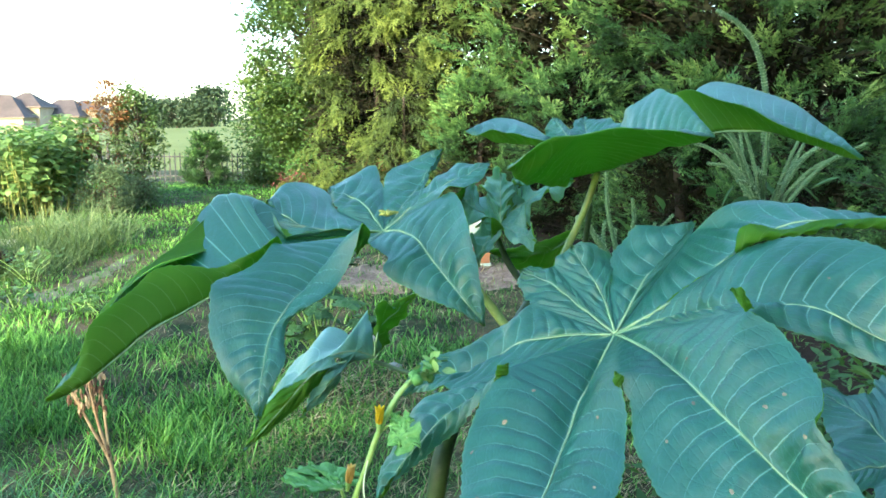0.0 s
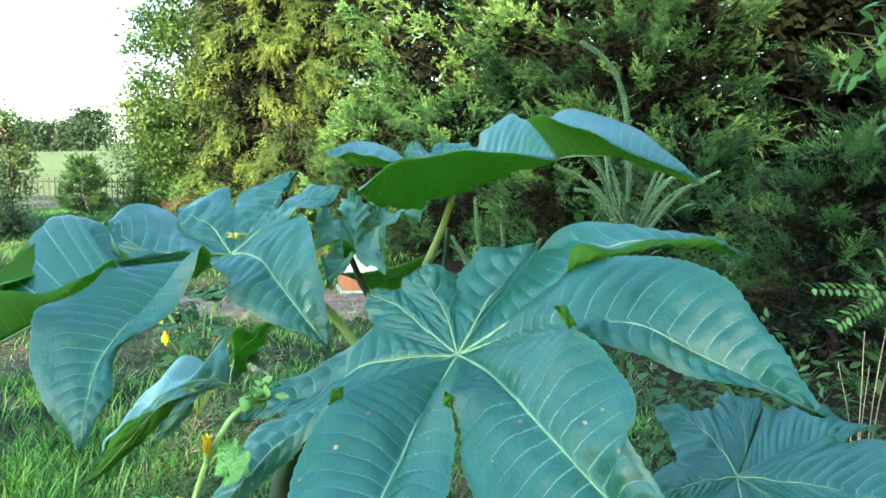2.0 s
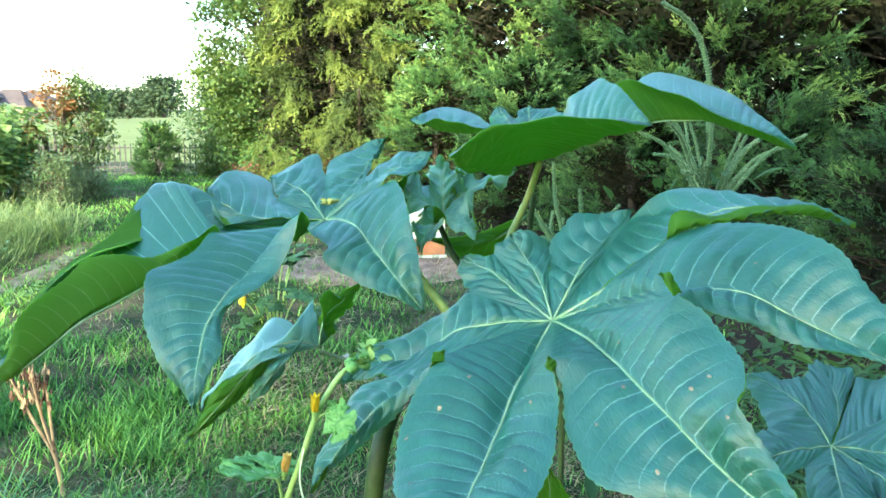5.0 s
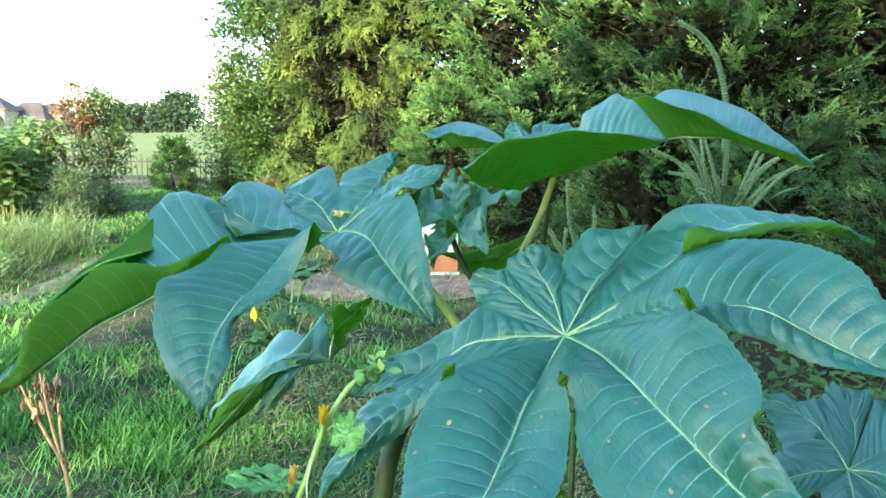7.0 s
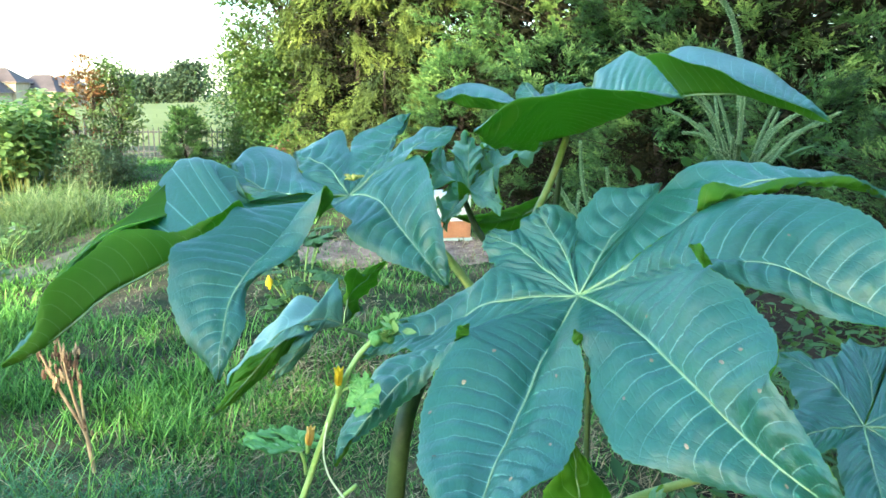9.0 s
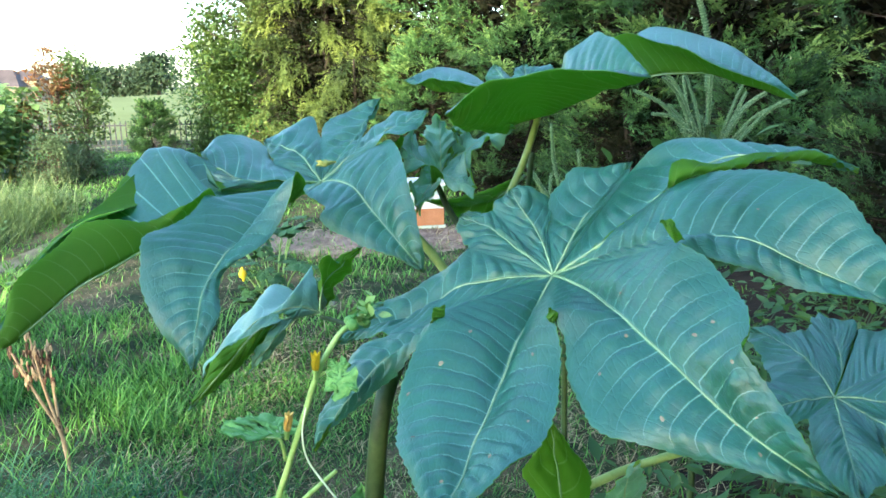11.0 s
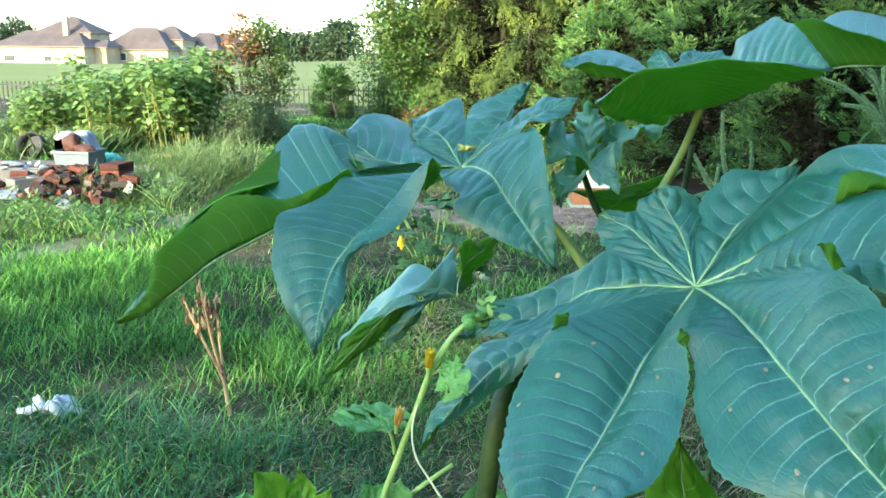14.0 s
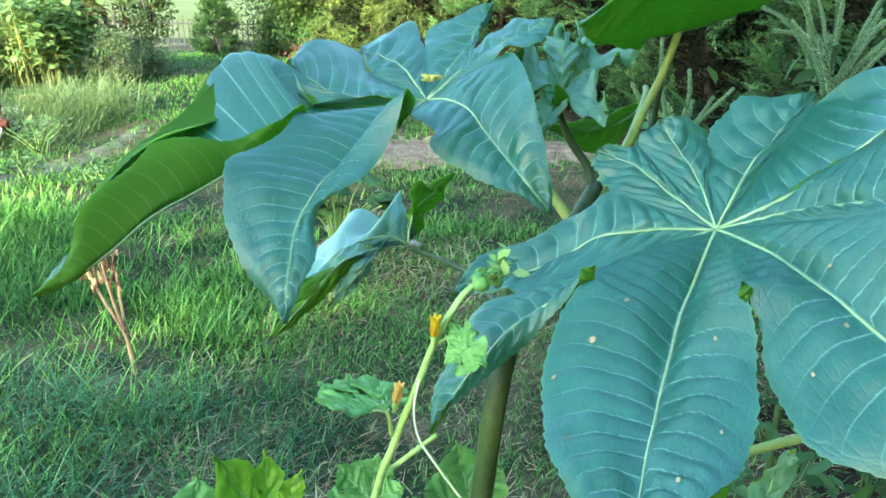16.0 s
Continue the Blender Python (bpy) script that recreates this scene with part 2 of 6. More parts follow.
class Leaf:
    """A palmate leaf: lobes that share their borders as far as the notch between them."""

    ROWS, HALF, NOTCH = 112, 10, 0.34

    def __init__(self, plant, hub):
        self.plant, self.hub, self.lobes = plant, np.array(hub), []

    def lobe(self, mid, tip, side_a, side_b, notch_next):
        self.lobes.append([np.array(v) for v in (mid, tip, side_a, side_b, notch_next)])

    def _border(self, notch, wide, mid, tip, u):
        """From the hub to the notch, out to the widest place, and in to the tip."""
        k = self.NOTCH
        out = np.empty((len(u), 3))
        low = u <= k
        out[low] = self.hub + (notch - self.hub) * (u[low] / k)[:, None]
        along = tip - self.hub
        m0, m1, m2 = (wide - notch) * 1.1 + along * 0.05, along * 0.42, (tip - mid) * 0.75
        w = 0.60
        for part_of, a, b, ta, tb, lo, hi in ((~low & (u <= w), notch, wide, m0, m1 * 0.8, k, w), (u > w, wide, tip, m1, m2, w, 1.0)):
            x = ((u[part_of] - lo) / (hi - lo))[:, None]
            out[part_of] = ((2 * x**3 - 3 * x**2 + 1) * a + (x**3 - 2 * x**2 + x) * ta
                            + (-2 * x**3 + 3 * x**2) * b + (x**3 - x**2) * tb)
        return out

    def rails(self, i, s, e):
        """The midrib, the two borders, and the folds between them where a lobe has any."""
        mid, tip, side_a, side_b, notch_b = self.lobes[i]
        notch_a = self.lobes[i - 1][4]
        ctrl = 2 * mid - 0.5 * (self.hub + tip)
        centre = ((1 - s) ** 2)[:, None] * self.hub + (2 * s * (1 - s))[:, None] * ctrl + (s**2)[:, None] * tip
        return centre, self._border(notch_a, side_a, mid, tip, e), self._border(notch_b, side_b, mid, tip, e), None, None, self.NOTCH, self.NOTCH

    def grow(self, veins=13, quilt=0.0040, teeth=0.0050, name="leaf", label="", ribs=True, rib=0.0013, wave=0.004, mats=None, swell_by=0.07):
        rows, half = self.ROWS, self.HALF
        s = np.linspace(0, 1, rows)
        e = 1 - (1 - s) ** 1.28
        cols = 2 * half + 1
        v = np.linspace(-1, 1, cols)
        verts, faces, uvs, rib_lines = [], [], [], []
        rng = np.random.default_rng(len(self.lobes) * 7 + int(abs(self.hub[0]) * 1e4))
        for i in range(len(self.lobes)):
            centre, a, b, fold_a, fold_b, ka, kb = self.rails(i, s, e)
            tip = centre[-1]
            way = np.gradient(centre, axis=0)
            nor = np.cross(b - a, way)
            nor /= np.linalg.norm(nor, axis=1, keepdims=True) + 1e-9
            grid = np.empty((rows, cols, 3))
            q = np.empty((rows, cols))
            size = np.linalg.norm(b - a, axis=1).max()
            reach = np.linalg.norm(np.diff(centre, axis=0), axis=1).sum()
            count = veins * min(1.5, max(0.3, reach / 0.3)) if veins > 8 else veins
            ph = rng.random(6) * 6.28
            for j, x in enumerate(v):
                t = abs(x)
                edge, fold, k = (a, fold_a, ka) if x < 0 else (b, fold_b, kb)
                free = np.clip((e - k) / 0.05, 0, 1) * np.clip((1 - e) / 0.06, 0, 1)
                grid[:, j] = centre + (edge - centre) * t
                if fold is not None:
                    u = 0.7
                    grid[:, j] = (centre * (t - u) * (t - 1) / u + fold * t * (t - 1) / (u * (u - 1)) + edge * t * (t - u) / (1 - u))
                out_way = (edge - centre) / (np.linalg.norm(edge - centre, axis=1, keepdims=True) + 1e-9)
                pitch = reach / 0.0085
                saw = (e * pitch + 0.8 * np.sin(e * 9 + ph[0])) % 1.0
                tooth = (1 - saw) * np.minimum(1, saw * 5) - 0.6 + 0.45 * np.sin(e * 23 + ph[1] + 2 * x) + 0.3 * np.sin(e * 51 + ph[4])
                grid[:, j] += out_way * (tooth * free * teeth * 0.62 * t**6)[:, None]
                q[:, j] = count * s**0.9 - 0.8 * t - 1.1 * t**2.4 + (0.45 if x < 0 else 0.0)
                pillow = np.abs(np.sin(np.pi * q[:, j])) ** 0.8 * (1 - t**4) * min(1, t * 4)
                swell = swell_by * size * t * (1 - t) * np.minimum(1, s * 4) * (0.0 if fold is not None else 1.0)
                ripple = wave * t**2 * (np.sin(e * 15 + ph[2] + (2.0 if x < 0 else 0)) + 0.5 * np.sin(e * 34 + ph[3] + x)) * free
                roll = 0.0016 * (np.sin(19 * s + 5 * x + ph[4]) * np.sin(7 * x + ph[5]) + 0.7 * np.sin(33 * s - 6 * x + ph[3])) * np.minimum(1, s * 4) * (1 - t**3)
                grid[:, j] += nor * (pillow * quilt * min(1.0, (reach / 0.24) ** 1.4) * np.minimum(1, s * 5) * np.minimum(1, (1 - s) * 8) + swell + ripple + roll)[:, None]
            start = sum(len(g) for g in verts)
            verts.append(grid.reshape(-1, 3))
            grown = np.where(v[None] < 0, (e < ka)[:, None], (e < kb)[:, None])
            uvs.append(np.stack([q, v[None] * np.where(grown, 0.95, 1.0)], -1).reshape(-1, 2))
            k = (start + np.arange(rows - 1)[:, None] * cols + np.arange(cols - 1)[None]).ravel()
            faces.append(np.stack([k, k + 1, k + cols + 1, k + cols], -1))
            rib_lines.append(grid[: int(rows * 0.97), half] + nor[: int(rows * 0.97)] * 0.0006)
        verts, uvs, faces = np.vstack(verts), np.vstack(uvs), np.vstack(faces)
        # lobes grow together along their shared borders
        same, at = np.unique(np.round(verts, 5), axis=0, return_inverse=True)
        at = at.reshape(-1)
        nor = np.zeros_like(same)
        fn = np.cross(verts[faces[:, 2]] - verts[faces[:, 0]], verts[faces[:, 3]] - verts[faces[:, 1]])
        for c in range(4):
            np.add.at(nor, at[faces[:, c]], fn)
        nor /= np.linalg.norm(nor, axis=1, keepdims=True) + 1e-12
        nor = nor[at]
        n = len(verts)
        both = np.vstack([verts, verts - nor * 0.0011])
        all_faces = np.vstack([faces, faces[:, [0, 3, 2, 1]] + n])
        mesh = arrays(name, both, all_faces, True)
        mesh.polygons.foreach_set("material_index", np.r_[np.zeros(len(faces), np.int32), np.ones(len(faces), np.int32)])
        layer = mesh.uv_layers.new(name="veins")
        all_uv = np.vstack([uvs, uvs])
        idx = np.empty(len(mesh.loops), np.int32)
        mesh.loops.foreach_get("vertex_index", idx)
        layer.data.foreach_set("uv", all_uv[idx].astype(np.float32).ravel())
        mesh.normals_split_custom_set_from_vertices([tuple(p) for p in np.vstack([nor, -nor])])
        ob = link_mesh(name, mesh, mats or [LEAF_TOP, LEAF_UNDER], None, label)
        keep_in_place(ob, self.plant)
        if ribs:
            lengths = [float(np.linalg.norm(np.diff(line, axis=0), axis=1).sum()) for line in rib_lines]
            for line, length in zip(rib_lines, lengths):
                thick = rib * (0.45 + 0.55 * min(1.0, length / (0.85 * max(lengths))))   # short lobes have thin ribs
                r = tube("midrib", line[::6], (thick * 1.6, thick * 0.85, rib * 0.25), RIB, ob, sides=6, n=26)
        self.ob, self.verts = ob, verts
        return ob


class LobedLeaf(Leaf):
    """A leaf whose lobes bend, fold and curl: each has a bent midrib and two free-running borders."""

    ROWS, HALF = 112, 11

    def blade(self, axis, side_a, side_b, notch_next, inner_a=None, inner_b=None):
        self.lobes.append((np.array(axis), np.array(side_a), np.array(side_b), None if inner_a is None else np.array(inner_a), None if inner_b is None else np.array(inner_b), np.array(notch_next)))

    @staticmethod
    def _even(ctrl, u):
        """Places along a smooth line, by the share of its length."""
        line = curve_points(ctrl, 160)
        d = np.r_[0, np.cumsum(np.linalg.norm(np.diff(line, axis=0), axis=1))]
        return np.stack([np.interp(u * d[-1], d, line[:, c]) for c in range(3)], -1)

    def _share(self, i):
        """How far out the notch after lobe i lies, as a share of the two lobes beside it."""
        reach = [np.linalg.norm(np.diff(np.vstack([self.hub, lobe[0]]), axis=0), axis=1).sum() for lobe in (self.lobes[i], self.lobes[(i + 1) % len(self.lobes)])]
        return float(np.clip(np.linalg.norm(self.lobes[i][5] - self.hub) / np.mean(reach), 0.12, 0.8))

    def rails(self, i, s, e):
        axis, side_a, side_b, inner_a, inner_b, notch_b = self.lobes[i]
        notch_a, tip = self.lobes[i - 1][5], axis[-1]
        centre = self._even(np.vstack([self.hub, axis]), e)
        out = []
        for notch, side, k in ((notch_a, side_a, self._share(i - 1)), (notch_b, side_b, self._share(i))):
            line = self.hub + (notch - self.hub) * np.clip(e / k, 0, 1)[:, None]
            past = e > k
            line[past] = self._even(np.vstack([notch, side, tip]), (e[past] - k) / (1 - k))
            out.append(line)
        folds = [None if g is None else self._even(np.vstack([self.hub, g, tip]), e) for g in (inner_a, inner_b)]
        return centre, out[0], out[1], folds[0], folds[1], self._share(i - 1), self._share(i)


plant = base_of("castor_plant", (0.06, 1.14, 0.0), "tall castor plant with broad blue-green palmate leaves", "plant")


def stalk(name, ctrl, radii, material, label="", sides=10, n=24):
    return keep_in_place(tube(name, ctrl, radii, material, None, label, sides, n), plant)

leaf_broad = LobedLeaf(plant, (0.184, 0.85, 1.193))
leaf_broad.blade([(0.142, 0.77, 1.161), (0.104, 0.68, 1.135), (0.076, 0.6, 1.121), (0.041, 0.5, 1.107)], [(0.154, 0.655, 1.18), (0.147, 0.625, 1.16), (0.125, 0.57, 1.142), (0.091, 0.53, 1.13)], [(0.04, 0.73, 1.171), (0.02, 0.69, 1.137), (0.015, 0.63, 1.12), (0.021, 0.57, 1.117)], (0.057, 0.75, 1.186))
leaf_broad.blade([(0.116, 0.82, 1.176), (0.045, 0.79, 1.151), (-0.014, 0.75, 1.123), (-0.061, 0.7, 1.073)], [(0.034, 0.76, 1.142), (-0.004, 0.75, 1.112), (-0.037, 0.72, 1.091)], [(-0.028, 0.8, 1.13), (-0.054, 0.76, 1.101), (-0.06, 0.73, 1.087)], (0.009, 0.81, 1.146))
leaf_broad.blade([(0.098, 0.86, 1.185), (0.042, 0.87, 1.152), (-0.01, 0.86, 1.139), (-0.048, 0.84, 1.129)], [(-0.021, 0.84, 1.133)], [(0.067, 0.91, 1.19), (0.005, 0.9, 1.159), (-0.034, 0.87, 1.143)], (0.099, 0.9, 1.215))
leaf_broad.blade([(0.151, 0.89, 1.215), (0.124, 0.92, 1.234), (0.091, 0.95, 1.243)], [(0.088, 0.94, 1.226)], [(0.107, 0.95, 1.247)], (0.13, 0.945, 1.25))
leaf_broad.blade([(0.177, 0.895, 1.227), (0.16, 0.93, 1.256), (0.151, 0.95, 1.273)], [(0.139, 0.95, 1.266)], [(0.199, 0.94, 1.259), (0.175, 0.95, 1.276)], (0.187, 0.9, 1.232))
leaf_broad.blade([(0.221, 0.89, 1.24), (0.271, 0.93, 1.282), (0.295, 0.95, 1.301)], [(0.195, 0.94, 1.264), (0.226, 0.955, 1.29), (0.266, 0.955, 1.3)], [(0.291, 0.94, 1.297)], (0.283, 0.92, 1.293))
leaf_broad.blade([(0.232, 0.8, 1.241), (0.277, 0.79, 1.284), (0.322, 0.8, 1.311), (0.393, 0.8, 1.322), (0.481, 0.8, 1.302)], [(0.304, 0.89, 1.323), (0.342, 0.88, 1.33), (0.414, 0.85, 1.327), (0.448, 0.82, 1.321)], [(0.286, 0.772, 1.319), (0.33, 0.776, 1.321), (0.422, 0.785, 1.321)], (0.279, 0.77, 1.294), inner_b=[(0.263, 0.79, 1.27), (0.287, 0.763, 1.307), (0.327, 0.765, 1.313), (0.42, 0.78, 1.318)])
leaf_broad.blade([(0.236, 0.77, 1.234), (0.264, 0.7, 1.259), (0.321, 0.685, 1.258), (0.386, 0.635, 1.23), (0.423, 0.565, 1.214)], [(0.299, 0.765, 1.307), (0.334, 0.755, 1.315), (0.368, 0.735, 1.316), (0.399, 0.68, 1.295), (0.416, 0.62, 1.256), (0.415, 0.575, 1.229)], [(0.277, 0.66, 1.252), (0.318, 0.65, 1.239), (0.359, 0.63, 1.225), (0.388, 0.6, 1.223), (0.407, 0.58, 1.217)], (0.253, 0.662, 1.264))
leaf_broad.blade([(0.2, 0.75, 1.2), (0.221, 0.625, 1.189), (0.248, 0.565, 1.163), (0.272, 0.525, 1.145), (0.306, 0.485, 1.126)], [(0.273, 0.635, 1.248), (0.275, 0.58, 1.236), (0.269, 0.556, 1.221), (0.262, 0.55, 1.208), (0.279, 0.525, 1.178), (0.288, 0.5, 1.159)], [(0.156, 0.655, 1.175), (0.157, 0.63, 1.153), (0.165, 0.59, 1.139), (0.18, 0.57, 1.134), (0.22, 0.54, 1.132), (0.259, 0.51, 1.133)], (0.15, 0.677, 1.206))
leaf_broad.ROWS, leaf_broad.HALF = 128, 17
leaf_broad.grow(18, label="broad blue-green leaf with pale veins and small scars")
leaf_drooping = LobedLeaf(plant, (-0.079, 1.09, 1.271))
leaf_drooping.blade([(-0.119, 1, 1.252), (-0.162, 0.945, 1.222), (-0.176, 0.905, 1.208), (-0.189, 0.87, 1.186), (-0.19, 0.83, 1.154), (-0.188, 0.8, 1.117)], [(-0.096, 0.97, 1.287), (-0.097, 0.935, 1.303), (-0.1, 0.93, 1.274), (-0.113, 0.92, 1.241), (-0.135, 0.9, 1.219), (-0.172, 0.88, 1.198), (-0.166, 0.84, 1.17), (-0.174, 0.82, 1.151), (-0.184, 0.805, 1.126)], [(-0.206, 0.985, 1.27), (-0.22, 0.955, 1.255), (-0.252, 0.92, 1.244), (-0.26, 0.895, 1.23), (-0.255, 0.87, 1.197), (-0.241, 0.85, 1.167), (-0.223, 0.83, 1.144), (-0.196, 0.81, 1.121)], (-0.198, 1, 1.267))
leaf_drooping.blade([(-0.154, 1.03, 1.256), (-0.215, 0.98, 1.24), (-0.271, 0.93, 1.213), (-0.319, 0.89, 1.192), (-0.351, 0.87, 1.167), (-0.384, 0.855, 1.138), (-0.428, 0.85, 1.119)], [(-0.202, 0.985, 1.28), (-0.222, 0.965, 1.265), (-0.26, 0.95, 1.253), (-0.29, 0.93, 1.254), (-0.324, 0.915, 1.251), (-0.344, 0.9, 1.232), (-0.361, 0.88, 1.218), (-0.38, 0.865, 1.196), (-0.402, 0.855, 1.149)], [(-0.239, 1.09, 1.31), (-0.286, 1.12, 1.314), (-0.308, 1.09, 1.293), (-0.298, 1.04, 1.265), (-0.314, 1, 1.256), (-0.336, 0.95, 1.248), (-0.357, 0.91, 1.228), (-0.378, 0.88, 1.198), (-0.395, 0.866, 1.162)], (-0.201, 1.04, 1.27), inner_b=[(-0.208, 1.05, 1.268), (-0.236, 1.08, 1.308), (-0.284, 1.11, 1.312), (-0.315, 1.09, 1.287), (-0.329, 1.04, 1.263), (-0.354, 0.99, 1.246), (-0.366, 0.93, 1.227), (-0.381, 0.885, 1.198), (-0.395, 0.866, 1.162)])
leaf_drooping.blade([(-0.125, 1.065, 1.276), (-0.181, 1.06, 1.282), (-0.236, 1.09, 1.31)], [(-0.223, 1.07, 1.289)], [(-0.164, 1.165, 1.318), (-0.194, 1.175, 1.331), (-0.226, 1.15, 1.324)], (-0.144, 1.12, 1.293))
leaf_drooping.blade([(-0.115, 1.14, 1.306), (-0.167, 1.19, 1.318)], [(-0.162, 1.17, 1.308)], [(-0.101, 1.235, 1.346), (-0.133, 1.23, 1.339), (-0.157, 1.215, 1.328)], (-0.085, 1.18, 1.322))
leaf_drooping.blade([(-0.042, 1.15, 1.316), (0.001, 1.233, 1.375)], [(-0.086, 1.215, 1.341), (-0.048, 1.225, 1.359)], [(-0.018, 1.18, 1.338)], (-0.033, 1.12, 1.316))
leaf_drooping.blade([(-0.02, 1.1, 1.318), (0.026, 1.11, 1.343), (0.065, 1.125, 1.36)], [(-0.013, 1.15, 1.34), (0.02, 1.15, 1.354)], [(0.014, 1.065, 1.331), (0.056, 1.1, 1.344)], (-0.011, 1.07, 1.316))
leaf_drooping.blade([(-0.042, 1.03, 1.276), (-0.008, 0.985, 1.244), (0.024, 0.945, 1.211), (0.049, 0.92, 1.184)], [(0.014, 1.055, 1.33), (0.028, 1, 1.302), (0.038, 0.96, 1.265), (0.044, 0.93, 1.223)], [(-0.067, 0.985, 1.25), (-0.07, 0.96, 1.24), (-0.034, 0.95, 1.218), (0.009, 0.935, 1.201)], (-0.093, 1.03, 1.263))
leaf_drooping.grow(20, teeth=0.004, quilt=0.0034, label="drooping leaf with lobes folded over at the edges")
leaf_raised = LobedLeaf(plant, (0.229, 1.21, 1.344))
leaf_raised.blade([(0.256, 1.16, 1.357), (0.286, 1.1, 1.378), (0.339, 1.03, 1.398)], [(0.279, 1.22, 1.441), (0.3, 1.2, 1.463), (0.312, 1.15, 1.457), (0.326, 1.08, 1.429), (0.333, 1.045, 1.411)], [(0.201, 0.985, 1.408), (0.238, 0.97, 1.403), (0.279, 0.985, 1.402)], (0.164, 1, 1.401))
leaf_raised.blade([(0.161, 1.15, 1.337), (0.113, 1.1, 1.34), (0.084, 1.07, 1.356)], [(0.138, 1, 1.397), (0.108, 1.03, 1.377)], [(0.165, 1.19, 1.324), (0.115, 1.13, 1.333)], (0.2, 1.25, 1.333))
leaf_raised.blade([(0.149, 1.3, 1.377), (0.103, 1.32, 1.382), (0.035, 1.35, 1.399)], [(0.15, 1.25, 1.391), (0.109, 1.27, 1.398), (0.068, 1.31, 1.399)], [(0.144, 1.4, 1.41), (0.094, 1.42, 1.417)], (0.169, 1.36, 1.393))
leaf_raised.blade([(0.201, 1.28, 1.383), (0.182, 1.37, 1.422)], [(0.169, 1.36, 1.404)], [(0.199, 1.36, 1.415)], (0.205, 1.34, 1.403))
leaf_raised.blade([(0.23, 1.3, 1.384), (0.237, 1.4, 1.421)], [(0.219, 1.38, 1.414)], [(0.264, 1.38, 1.42)], (0.277, 1.28, 1.415))
leaf_raised.blade([(0.312, 1.24, 1.38), (0.391, 1.21, 1.398), (0.442, 1.17, 1.404), (0.477, 1.14, 1.396), (0.517, 1.12, 1.38), (0.562, 1.1, 1.365)], [(0.403, 1.4, 1.456), (0.445, 1.42, 1.48), (0.469, 1.4, 1.484), (0.501, 1.35, 1.472), (0.531, 1.27, 1.44), (0.554, 1.17, 1.398)], [(0.336, 1.3, 1.451), (0.356, 1.26, 1.458), (0.38, 1.18, 1.451), (0.412, 1.12, 1.437), (0.433, 1.1, 1.424), (0.474, 1.09, 1.405), (0.515, 1.09, 1.383)], (0.273, 1.26, 1.418))
leaf_raised.grow(24, teeth=0.004, label="raised leaf showing its bright green underside")
leaf_curled = LobedLeaf(plant, (-0.115, 1.33, 1.026))
leaf_curled.blade([(-0.15, 1.32, 1.039), (-0.2, 1.28, 1.034), (-0.247, 1.24, 1), (-0.282, 1.205, 0.96)], [(-0.156, 1.31, 1.024), (-0.195, 1.25, 1.022), (-0.256, 1.22, 0.993)], [(-0.129, 1.4, 1.094), (-0.136, 1.4, 1.036), (-0.191, 1.42, 1.047), (-0.236, 1.37, 1.022), (-0.266, 1.32, 1.003), (-0.283, 1.26, 0.97)], (-0.12, 1.36, 1.059))
leaf_curled.blade([(-0.149, 1.31, 1.024), (-0.17, 1.26, 1.016), (-0.202, 1.23, 0.983), (-0.224, 1.22, 0.956)], [(-0.161, 1.29, 1.013), (-0.192, 1.25, 0.98)], [(-0.192, 1.26, 1.026), (-0.213, 1.235, 0.992)], (-0.166, 1.3, 1.023))
# the curled leaf takes these pale tones as a painted sky sheen
leaf_curled.grow(9, teeth=0.007, wave=0.009, label="curled hanging leaf", mats=[LEAF_YOUNG_SKYLIT, LEAF_UNDER])
leaf_folded = LobedLeaf(plant, (-0.158, 1.295, 1.029))
leaf_folded.blade([(-0.204, 1.24, 1.024), (-0.248, 1.2, 0.98), (-0.303, 1.185, 0.921)], [(-0.202, 1.235, 1.001), (-0.25, 1.205, 0.958)], [(-0.219, 1.235, 1.018), (-0.258, 1.21, 1), (-0.285, 1.2, 0.956)], (-0.171, 1.27, 1.027))
leaf_folded.grow(7, teeth=0.004, mats=[LEAF_UNDER, LEAF_YOUNG_SKYLIT])
leaf_flap = LobedLeaf(plant, (-0.115, 1.33, 1.026))
leaf_flap.blade([(-0.109, 1.34, 1.069), (-0.077, 1.37, 1.098), (-0.043, 1.39, 1.123)], [(-0.111, 1.33, 1.096), (-0.115, 1.34, 1.113), (-0.1, 1.35, 1.123), (-0.09, 1.36, 1.103), (-0.063, 1.38, 1.123)], [(-0.093, 1.37, 1.048), (-0.069, 1.39, 1.081)], (-0.109, 1.345, 1.028))
leaf_flap.grow(9, teeth=0.006, wave=0.006, label="curled flap showing its underside", mats=[LEAF_UNDER, LEAF_YOUNG_SKYLIT])
margin = LobedLeaf(plant, (0.255, 0.655, 1.267))
margin.blade([(0.242, 0.648, 1.277), (0.234, 0.655, 1.284)], [(0.244, 0.648, 1.267)], [(0.244, 0.655, 1.284)], (0.253, 0.655, 1.268))
margin.ROWS, margin.HALF = 20, 4
margin.grow(5, name="curled_margin", ribs=False, quilt=0.001, wave=0.001, teeth=0.001, mats=[LEAF_UNDER, LEAF_UNDER])
margin = LobedLeaf(plant, (0.15, 0.67, 1.192))
margin.blade([(0.149, 0.668, 1.201), (0.147, 0.672, 1.209)], [(0.144, 0.67, 1.2)], [(0.154, 0.67, 1.203)], (0.15, 0.67, 1.194))
margin.ROWS, margin.HALF = 20, 4
margin.grow(5, name="curled_margin", ribs=False, quilt=0.001, wave=0.001, teeth=0.001, mats=[LEAF_UNDER, LEAF_UNDER])
margin = LobedLeaf(plant, (0.048, 0.742, 1.177))
